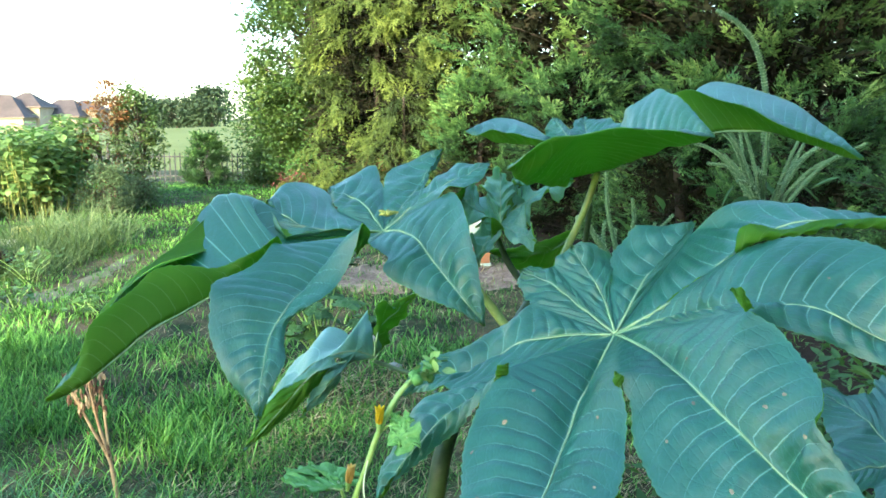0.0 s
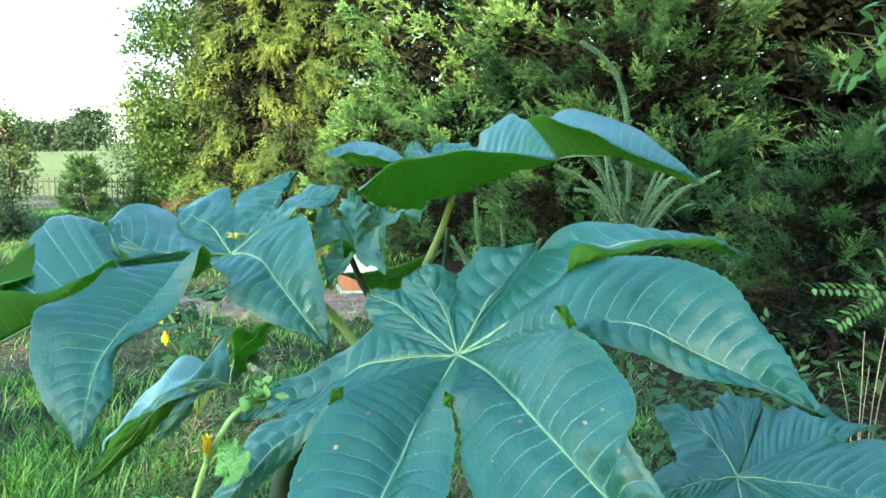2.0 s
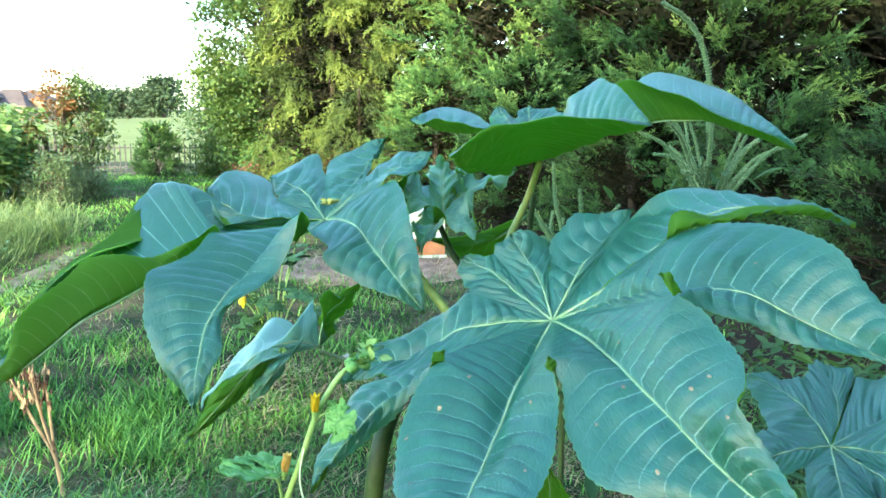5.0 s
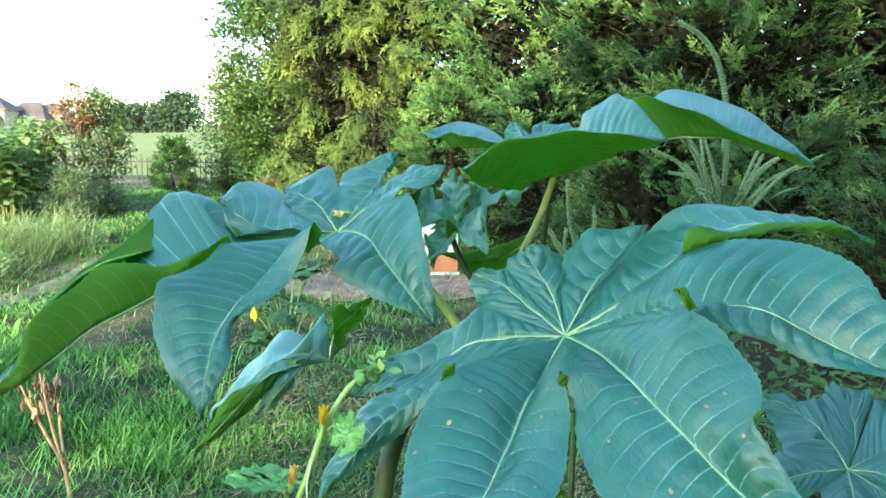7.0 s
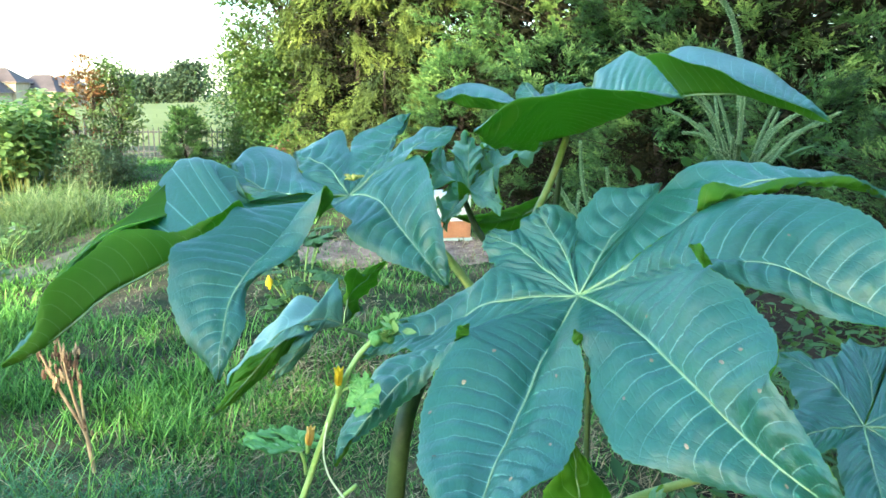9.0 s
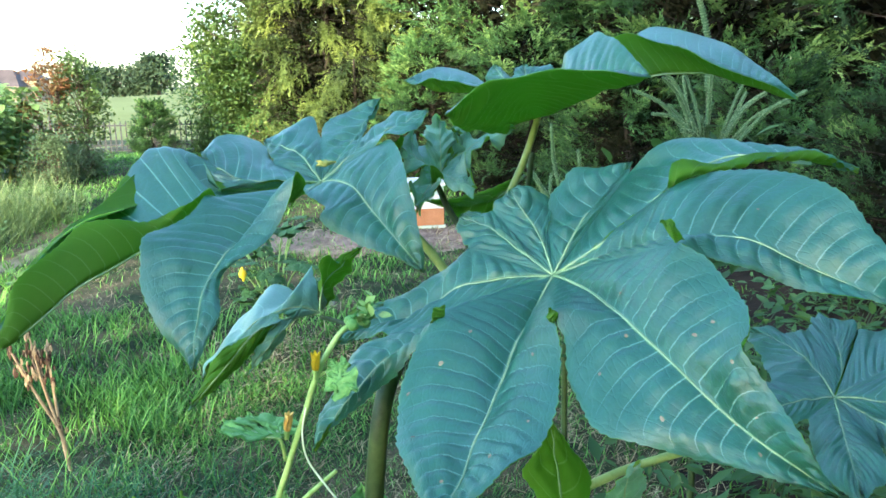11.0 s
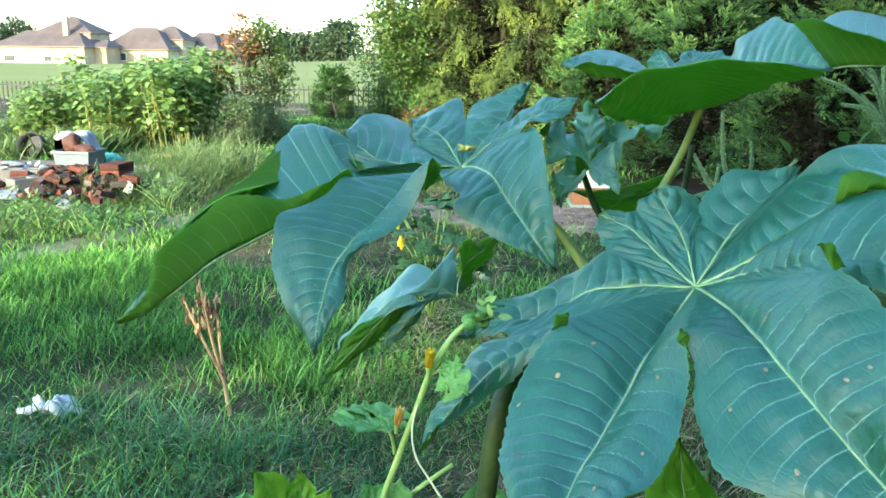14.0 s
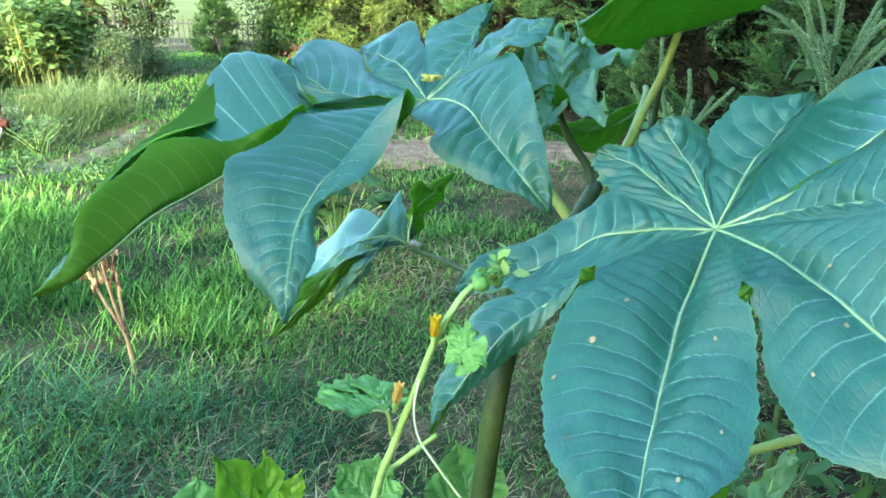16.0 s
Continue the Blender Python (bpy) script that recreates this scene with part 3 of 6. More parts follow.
margin.blade([(0.055, 0.742, 1.185), (0.062, 0.745, 1.193)], [(0.051, 0.742, 1.191)], [(0.061, 0.745, 1.182)], (0.049, 0.742, 1.179))
margin.ROWS, margin.HALF = 20, 4
margin.grow(5, name="curled_margin", ribs=False, quilt=0.001, wave=0.001, teeth=0.001, mats=[LEAF_UNDER, LEAF_UNDER])
margin = LobedLeaf(plant, (-0.102, 0.945, 1.259))
margin.blade([(-0.093, 0.945, 1.279), (-0.093, 0.94, 1.302)], [(-0.099, 0.94, 1.283)], [(-0.085, 0.96, 1.286)], (-0.101, 0.945, 1.263))
margin.ROWS, margin.HALF = 20, 4
margin.grow(5, name="curled_margin", ribs=False, quilt=0.001, wave=0.001, teeth=0.001, mats=[LEAF_UNDER, LEAF_UNDER])
leaf_low = Leaf(plant, (0.576, 0.977, 0.989))
leaf_low.lobe((0.521, 0.851, 0.991), (0.471, 0.72, 0.977), (0.528, 0.778, 0.993), (0.465, 0.807, 0.982), (0.514, 0.923, 0.985))
leaf_low.lobe((0.49, 0.938, 0.998), (0.395, 0.865, 1.005), (0.457, 0.894, 0.982), (0.471, 0.981, 1.003), (0.507, 1.01, 1.003))
leaf_low.lobe((0.571, 1.083, 1.019), (0.523, 1.155, 1.028), (0.527, 1.097, 1.007), (0.586, 1.155, 1.026), (0.617, 1.141, 1.025))
leaf_low.lobe((0.648, 1.097, 1.003), (0.687, 1.242, 1.027), (0.655, 1.199, 1.024), (0.719, 1.184, 1.018), (0.707, 1.155, 1.022))
leaf_low.lobe((0.704, 1.039, 1.003), (0.843, 1.068, 1.017), (0.773, 1.155, 1.025), (0.752, 1.01, 1.027), (0.719, 1.01, 1.028))
leaf_low.lobe((0.664, 0.909, 0.998), (0.746, 0.807, 1.001), (0.783, 0.981, 1.028), (0.664, 0.851, 0.992), (0.625, 0.88, 0.981))
leaf_low.lobe((0.594, 0.865, 0.985), (0.568, 0.72, 0.995), (0.61, 0.793, 0.994), (0.542, 0.778, 0.986), (0.572, 0.865, 0.975))
leaf_low.grow(19, rib=0.0009, quilt=0.003)
leaf_hanging = Leaf(plant, (0.227, 1.33, 1.246))
leaf_hanging.lobe((0.148, 1.28, 1.207), (0.062, 1.25, 1.221), (0.146, 1.3, 1.224), (0.158, 1.28, 1.173), (0.227, 1.33, 1.246))
leaf_hanging.grow(10)
leaf_young = Leaf(plant, (0.082, 1.17, 1.27))
leaf_young.lobe((0.094, 1.12, 1.269), (0.122, 1.05, 1.263), (0.117, 1.12, 1.279), (0.066, 1.1, 1.268), (0.068, 1.13, 1.27))
leaf_young.lobe((0.057, 1.1, 1.253), (0.044, 1.07, 1.23), (0.073, 1.09, 1.256), (0.034, 1.09, 1.265), (0.051, 1.12, 1.275))
leaf_young.lobe((0.048, 1.13, 1.296), (0.017, 1.12, 1.318), (0.047, 1.1, 1.281), (0.041, 1.17, 1.325), (0.062, 1.18, 1.308))
leaf_young.lobe((0.083, 1.18, 1.308), (0.083, 1.2, 1.349), (0.055, 1.2, 1.327), (0.113, 1.2, 1.327), (0.105, 1.2, 1.298))
leaf_young.lobe((0.1, 1.2, 1.314), (0.118, 1.22, 1.346), (0.102, 1.22, 1.338), (0.116, 1.19, 1.324), (0.109, 1.2, 1.294))
leaf_young.lobe((0.126, 1.21, 1.301), (0.201, 1.25, 1.327), (0.125, 1.24, 1.32), (0.136, 1.18, 1.296), (0.109, 1.16, 1.282))
leaf_young.grow(14, label="crumpled young leaf", wave=0.016, teeth=0.009, rib=0.0009, mats=[LEAF_YOUNG_SKYLIT, LEAF_UNDER])
leaf_shoot = Leaf(plant, (0.202, 0.86, 0.873))
leaf_shoot.lobe((0.188, 0.84, 0.975), (0.176, 0.84, 1.044), (0.151, 0.83, 0.975), (0.233, 0.86, 0.949), (0.202, 0.86, 0.873))
leaf_shoot.grow(9, label="bright green young leaf", mats=[LEAF_UNDER, LEAF_UNDER])
leaf_bud = Leaf(plant, (0.268, 0.88, 0.857))
leaf_bud.lobe((0.27, 0.86, 0.934), (0.284, 0.85, 0.977), (0.248, 0.85, 0.94), (0.3, 0.87, 0.934), (0.268, 0.88, 0.857))
leaf_bud.grow(8, label="pale young leaf", mats=[LEAF_YOUNG_SKYLIT, LEAF_UNDER])

stalk("stem", [(-0.05, 0.88, -0.05), (-0.032, 0.84, 0.5), (-0.021, 0.82, 0.85), (-0.014, 0.82, 0.96), (0.0, 0.825, 1.07), (0.03, 0.91, 1.11), (0.075, 1.02, 1.13), (0.123, 1.12, 1.167)],
      (0.014, 0.012, 0.0108, 0.0105, 0.010, 0.0095, 0.009), STALK_GREEN, "thick olive-green stem with a dark split", 12, 40)
stalk("shoot", [(0.118, 1.115, 1.155), (0.115, 1.13, 1.185), (0.093, 1.15, 1.218), (0.075, 1.17, 1.259)], (0.0075, 0.0055, 0.005, 0.004), STALK_GREEN)
stalk("petiole", [(0.11, 1.10, 1.13), (0.163, 1.16, 1.204), (0.189, 1.19, 1.249), (0.209, 1.2, 1.29), (0.228, 1.21, 1.344)], (0.0058, 0.0055, 0.0053, 0.0052, 0.0048), PETIOLE)
stalk("petiole", [(0.12, 1.11, 1.15), (0.208, 1.25, 1.152), (0.227, 1.3, 1.215), (0.234, 1.3, 1.285)], (0.006, 0.005, 0.0045), STALK_GREEN)
stalk("petiole", [(-0.113, 1.33, 1.018), (-0.072, 1.25, 1.03), (-0.029, 1.18, 1.034), (0.01, 1.0, 1.05), (0.01, 0.86, 1.08)], (0.0035, 0.0035, 0.004, 0.005), STALK_GREEN)
stalk("petiole", [(0.10, 1.10, 1.12), (0.14, 1.05, 1.13), (0.175, 0.94, 1.16), (0.186, 0.856, 1.188)], (0.008, 0.0065, 0.0055, 0.005), PETIOLE)
stalk("petiole", [(-0.024, 0.825, 0.70), (0.12, 0.90, 0.84), (0.28, 0.97, 0.895), (0.46, 0.99, 0.935), (0.576, 0.983, 0.982)], (0.0085, 0.0072, 0.006, 0.005, 0.004), PETIOLE)
stalk("petiole", [(0.10, 1.10, 1.12), (0.04, 1.14, 1.19), (-0.03, 1.12, 1.24), (-0.071, 1.092, 1.268)], (0.007, 0.006, 0.005, 0.0045), PETIOLE)
stalk("petiole", [(0.12, 1.12, 1.16), (0.17, 1.2, 1.2), (0.213, 1.3, 1.25), (0.22, 1.33, 1.262)], (0.005, 0.0045, 0.004), PETIOLE)
for foot, mid in (((0.20, 0.86, 0.90), (0.09, 0.86, 0.83)), ((0.26, 0.88, 0.86), (0.13, 0.87, 0.81))):
    stalk("petiole", [(-0.022, 0.82, 0.80), mid, foot], (0.005, 0.004, 0.0035), PETIOLE)


def scars(leaf, picks, size):
    """Small pale feeding scars that lie on the blade."""
    rng = np.random.default_rng(5)
    for lobe, row, col in picks:
        wide = 2 * leaf.HALF + 1
        k = (lobe * leaf.ROWS + row * leaf.ROWS // 90) * wide + col * leaf.HALF // 9
        p = leaf.verts[k]
        u, w = leaf.verts[k + 1] - p, leaf.verts[k + wide] - p
        nor = np.cross(u, w)
        nor /= np.linalg.norm(nor)
        u /= np.linalg.norm(u)
        w = np.cross(nor, u)
        r = size * rng.uniform(0.7, 1.3)
        ring = [p + nor * 0.0008 + r * rng.uniform(0.7, 1.2) * (np.cos(t) * u * 0.62 + np.sin(t) * w) for t in np.linspace(0, 6.283, 9)[:-1]]
        bm = bmesh.new()
        bm.faces.new([bm.verts.new(v) for v in ring])
        part("scar", bm, SCAR, leaf.ob)


scars(leaf_broad, [(0, 33, 14), (0, 42, 15), (0, 50, 17), (0, 60, 16), (0, 66, 5), (8, 52, 4), (8, 60, 4), (8, 50, 6), (8, 30, 7), (8, 40, 11), (8, 64, 9),
                   (6, 30, 10), (6, 66, 4), (7, 84, 9), (0, 72, 12), (8, 72, 12), (0, 38, 4), (0, 55, 3), (8, 45, 15), (8, 57, 14), (7, 45, 6), (8, 68, 6)], 0.0022)

# ---- ground ----
def ground_material():
    n = Nodes("lawn_soil")
    xyz = n.coords()
    patch, fine, soil = n.noise(0.45, 5, 0.65, xyz), n.noise(18.0, 5, 0.7, xyz), n.noise(2.6, 6, 0.7, xyz)
    green = n.ramp(fine, (0.3, (0.010, 0.016, 0.006)), (0.55, (0.022, 0.038, 0.011)), (0.8, (0.05, 0.07, 0.024)))
    straw = n.ramp(n.noise(45.0, 3, 0.7, xyz), (0.3, (0.055, 0.040, 0.022)), (0.7, (0.20, 0.155, 0.085)))
    colour = n.mix(n.ramp(n.math("ADD", n.math("MULTIPLY", patch, 0.5), n.math("MULTIPLY", soil, 0.5)), (0.46, (0, 0, 0)), (0.60, (1, 1, 1))), green, straw)
    n.bump(n.math("ADD", fine, soil), 0.6, 0.03)
    return n.finish(colour, 0.95, 0.0, 0.2)


GROUND = ground_material()
FIELD = surface("mown_field", (0.135, 0.155, 0.045), (0.205, 0.225, 0.08), 0.05, 2.0, 0.95, 0.3, 0.05, 0, 0.1)
SOIL = surface("bare_soil", (0.13, 0.085, 0.062), (0.40, 0.29, 0.22), 5.0, 40.0, 0.95, 1.0, 0.04, 0, 0.2)


TRACK = surface("trodden_earth", (0.070, 0.075, 0.045), (0.19, 0.175, 0.12), 2.2, 30.0, 0.95, 0.7, 0.02, 0, 0.2)


def lawn_height(x, y):
    x, y = np.asarray(x, float), np.asarray(y, float)
    t, u = np.clip((-x - 38) / 25, 0, 1), np.clip((y - 40) / 130, 0, 1)
    far = -1.0 * t * t * (3 - 2 * t) * u * u * (3 - 2 * u)
    near = np.exp(-((np.hypot(x, y - 6) / 14) ** 2))
    return far + near * (0.035 * np.sin(0.9 * x + 0.4 * y) * np.cos(0.7 * y - 0.3 * x) + 0.015 * np.sin(2.3 * x + 1.7 * y))


def sheet(name, xs, ys, height, material, label, lift=0.0):
    gx, gy = np.meshgrid(xs, ys)
    verts = np.stack([gx, gy, height(gx, gy) + lift], -1).reshape(-1, 3)
    w = len(xs)
    i, j = np.meshgrid(np.arange(len(ys) - 1), np.arange(w - 1), indexing="ij")
    k = (i * w + j).ravel()
    ob = link_mesh(name, arrays(name, verts, np.stack([k, k + 1, k + w + 1, k + w], -1), True), material)
    return tagged(ob, label, "ground", "", "structure")


spread = np.concatenate([-np.geomspace(2200, 16, 30), np.linspace(-14, 14, 71), np.geomspace(16, 2200, 30)])
sheet("ground", spread, spread + 6, lawn_height, GROUND, "grassy garden ground with patches of straw and soil")
sheet("field", np.linspace(-420, 420, 120), np.geomspace(19.8, 900, 60), lambda x, y: lawn_height(x, y) + 0.06 * np.clip((y - 19.8) / 8, 0, 1) - 0.03, FIELD, "pale green mown field beyond the fence", 0.01)


def blot(name, ctrl, widths, material, label, lift, ragged=0.12, seed=1):
    """A strip of ground with a ragged border."""
    line = curve_points([(x, y, 0) for x, y in ctrl], 60)
    rng = np.random.default_rng(seed)
    w = np.interp(np.linspace(0, 1, 60), np.linspace(0, 1, len(widths)), widths)
    way = np.gradient(line, axis=0)
    side = np.stack([-way[:, 1], way[:, 0], 0 * way[:, 0]], -1)
    side /= np.linalg.norm(side, axis=1, keepdims=True)
    cols = 9
    rows = []
    for c in np.linspace(-1, 1, cols):
        wob = 1 + ragged * rng.standard_normal(60) * abs(c) ** 2 * 2
        rows.append(line + side * (c * w * wob)[:, None])
    grid = np.stack(rows, 1)
    grid[..., 2] = lawn_height(grid[..., 0], grid[..., 1]) + lift * (1 - np.abs(np.linspace(-1, 1, cols))[None] ** 4 * 1.6)
    k = (np.arange(59)[:, None] * cols + np.arange(cols - 1)[None]).ravel()
    ob = link_mesh(name, arrays(name, grid.reshape(-1, 3), np.stack([k, k + 1, k + cols + 1, k + cols], -1), True), material)
    return tagged(ob, label, "ground", "", "structure")


blot("path", [(-4.6, 3.6), (-3.6, 5.2), (-3.2, 6.6), (-3.2, 8.4)], (0.30, 0.26, 0.20, 0.05), TRACK,
     "worn pinkish dirt path through the grass", 0.005, 0.3)
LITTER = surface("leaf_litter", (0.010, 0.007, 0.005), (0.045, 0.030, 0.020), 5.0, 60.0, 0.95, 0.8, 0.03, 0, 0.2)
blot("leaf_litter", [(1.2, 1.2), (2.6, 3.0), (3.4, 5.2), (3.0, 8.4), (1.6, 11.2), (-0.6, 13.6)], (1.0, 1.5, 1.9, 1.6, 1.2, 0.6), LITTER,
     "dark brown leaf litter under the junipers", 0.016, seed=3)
blot("soil_patch", [(-1.7, 7.4), (-0.6, 7.3), (0.6, 7.5), (1.7, 7.6)], (0.25, 0.75, 0.8, 0.2), SOIL,
     "bare pinkish soil patch behind the castor plant", 0.014, seed=2)

# ---- trees ----
BARK = surface("bark", (0.055, 0.040, 0.028), (0.15, 0.115, 0.085), 9, 70, 0.95, 0.8, 0.02)
LIMB = surface("weathered_limb", (0.022, 0.017, 0.012), (0.060, 0.046, 0.034), 9, 70, 0.95, 0.5, 0.01)
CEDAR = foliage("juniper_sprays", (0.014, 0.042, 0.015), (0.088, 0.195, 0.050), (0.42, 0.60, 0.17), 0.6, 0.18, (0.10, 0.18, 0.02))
# inner twigs toned near black to paint the shade inside the crowns
SHADED_TWIG = foliage("juniper_inner_shade", (0.010, 0.013, 0.006), (0.021, 0.023, 0.012), (0.044, 0.040, 0.021), 0.9, 0.05, (0.03, 0.03, 0.01), 0.1)
BROADLEAF = foliage("tree_leaves", (0.014, 0.038, 0.011), (0.036, 0.082, 0.020), (0.095, 0.155, 0.036), 0.45, 0.3, (0.14, 0.22, 0.02))


def spray(count, width, seed, short=0.3):
    """A feathery spray of unit length along +x: side shoots in a loose plane, each a few narrow pointed blades."""
    rng = np.random.default_rng(seed)
    verts, faces, along = [], [], []
    shoots = max(4, count // 3)
    for i in range(shoots):
        t = (i + rng.uniform(0.1, 0.9)) / shoots
        hand = 1 if i % 2 else -1
        ang = hand * rng.uniform(0.45, 0.95) * (1.05 - 0.75 * t)
        d = np.array([np.cos(ang), np.sin(ang), rng.normal(0.08, 0.22)])
        d /= np.linalg.norm(d)
        root = np.array([0.92 * t, 0, 0.04 * np.sin(3 * t) + rng.normal(0, 0.02)])
        ln = short * rng.uniform(0.75, 1.35) * (1.25 - 0.7 * t)
        for j in range(3):
            u = j / 3
            turn = rng.normal(0, 0.28)
            e = np.array([d[0] * np.cos(turn) - d[1] * np.sin(turn), d[0] * np.sin(turn) + d[1] * np.cos(turn), d[2] + rng.normal(0, 0.25)])
            foot = root + d * ln * u * 0.75
            across = np.cross(e, [0, rng.normal(0, 0.7), 1.0])
            across *= width * rng.uniform(0.7, 1.3) / (np.linalg.norm(across) + 1e-9)
            k = len(verts)
            verts += [foot + across, foot + e * ln * rng.uniform(0.45, 0.7), foot - across]
            faces.append((k, k + 1, k + 2))
            # tips paler: young growth, plus plume light and shade put into the tone
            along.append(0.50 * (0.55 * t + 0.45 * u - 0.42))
    return np.array(verts), np.array(faces), np.array(along)


def juniper(place, height, radius, seed, limbs=90, sprays=26, label="dense green juniper tree with feathery layered sprays", size=0.36, name="juniper_tree", blade=0.010,
            material=None, group="tree screen", blades=30, core=420, hang=0.0, tone_at=0.45, short=0.2, inner=19, whole=False):
    """Limbs in loose tiers, each with plumes of sprays towards its end, round inner twigs coloured near black as shade.
    """
    rng = np.random.default_rng(seed)
    tree = base_of(name, place, label, "tree", group)
    lean = rng.normal(0, 0.15, 2)
    tube("trunk", [(0, 0, -0.1), (lean[0] * 0.5, lean[1] * 0.5, height * 0.5), (lean[0], lean[1], height * 0.97)],
         (radius * 0.06, radius * 0.04, 0.015), LIMB, tree, n=14)
    tall = height if whole else 2.3 + 0.21 * math.hypot(place[0], place[1])
    spots, ways, tones = [], [], []
    lv, lf, off = [], [], 0
    for i in range(limbs):
        h = height * (0.015 + 0.97 * ((i + rng.random()) / limbs) ** 0.95)
        a = i * 2.399 + rng.normal(0, 0.35)
        reach = radius * (1 - (h / height) ** 1.6) ** 0.75 * rng.uniform(0.62, 1.15) + 0.12
        rise = rng.uniform(0.0, 0.45) * (0.4 + h / height) - hang
        tip = np.array([np.cos(a) * reach, np.sin(a) * reach, max(0.12, h + rise * reach * 0.7)])
        root = np.array([0, 0, max(0.05, h - reach * 0.12)])
        mid = (root + tip) / 2 + [0, 0, 0.05 * reach]
        tv, tf = tube_arrays(curve_points([root, mid, tip], 5), (0.009 * radius, 0.003), 3)
        lv.append(tv), lf.append(np.array(tf) + off)
        off += len(tv)
        out = (tip - root) / np.linalg.norm(tip - root)
        own = rng.normal(0, 0.18)
        side = np.cross(out, [0, 0, 1.0])
        away = np.cos(a) * place[0] + np.sin(a) * place[1] > 0.25 * math.hypot(place[0], place[1])
        n = int(sprays * (0.12 if h > tall else 1.0) * (0.12 if away else 1.0))
        plumes = max(1, n // 9)
        for c in range(plumes):
            u = 1.0 - 0.42 * c / plumes + rng.normal(0, 0.02)
            heart = (1 - u) ** 2 * root + 2 * u * (1 - u) * mid + u * u * tip + side * rng.normal(0, 0.17) * reach * (1.35 - u) + [0, 0, rng.normal(0, 0.05 * reach)]
            aim = out * (1 - 0.55 * min(1, hang)) + side * rng.normal(0, 0.5) + [0, 0, rng.normal(0.12, 0.25) - 1.5 * hang]
            aim /= np.linalg.norm(aim)
            # outer plumes paler, as new growth and as light painted on the crown
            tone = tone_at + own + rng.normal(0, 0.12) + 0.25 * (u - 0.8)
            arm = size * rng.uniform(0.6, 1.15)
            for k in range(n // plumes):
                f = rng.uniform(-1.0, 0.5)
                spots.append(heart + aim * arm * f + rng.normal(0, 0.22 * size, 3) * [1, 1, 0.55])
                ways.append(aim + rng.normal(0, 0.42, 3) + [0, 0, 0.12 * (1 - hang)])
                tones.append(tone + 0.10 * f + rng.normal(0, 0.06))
    spots, ways = np.array(spots), np.array(ways)
    spots[:, 2] = np.maximum(spots[:, 2], 0.08)
    ups = np.array([0, 0, 1.0]) + rng.normal(0, 0.3, (len(spots), 3))
    frames = frames_along(spots, ways, ups, size * rng.uniform(0.65, 1.25, len(spots)))
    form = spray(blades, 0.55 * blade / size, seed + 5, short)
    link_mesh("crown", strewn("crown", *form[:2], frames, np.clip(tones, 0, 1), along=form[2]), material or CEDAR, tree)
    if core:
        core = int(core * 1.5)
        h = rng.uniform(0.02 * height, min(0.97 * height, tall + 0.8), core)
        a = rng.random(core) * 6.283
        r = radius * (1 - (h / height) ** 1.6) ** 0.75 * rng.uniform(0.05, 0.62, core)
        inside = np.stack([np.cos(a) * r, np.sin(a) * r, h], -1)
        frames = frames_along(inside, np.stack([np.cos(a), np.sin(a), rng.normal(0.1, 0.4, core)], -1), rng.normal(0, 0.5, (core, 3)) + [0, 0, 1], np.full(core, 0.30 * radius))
        link_mesh("inner_crown", strewn("inner_crown", *spray(inner, 1.15 / inner, seed + 9, 0.34)[:2], frames, np.clip(rng.normal(0.4, 0.2, core), 0, 1)), SHADED_TWIG, tree, "inner twigs coloured dark as crown shade")
    link_mesh("limb_mass", arrays("limb_mass", np.vstack(lv), np.vstack(lf)), LIMB, tree)
    return tree


LEAF_FORM = (np.array([(0, 0, 0), (0.3, 0.24, 0.03), (0.62, 0.22, 0.02), (1.0, 0, -0.08), (0.62, -0.22, 0.02), (0.3, -0.24, 0.03), (0.45, 0, -0.03)]),
             np.array([(0, 6, 2, 1), (6, 3, 3, 2), (0, 5, 4, 6), (6, 4, 3, 3)]))
TREE_LEAF = (np.array([(0, 0, 0), (0.42, 0.25, 0.03), (1.0, 0, -0.08), (0.42, -0.25, 0.03), (0.45, 0, -0.03)]), np.array([(0, 4, 1), (1, 4, 2), (2, 4, 3), (3, 4, 0)]))
LEAF_TRIS = np.array([(0, 6, 1), (1, 6, 2), (2, 6, 3), (3, 6, 4), (4, 6, 5), (5, 6, 0)])


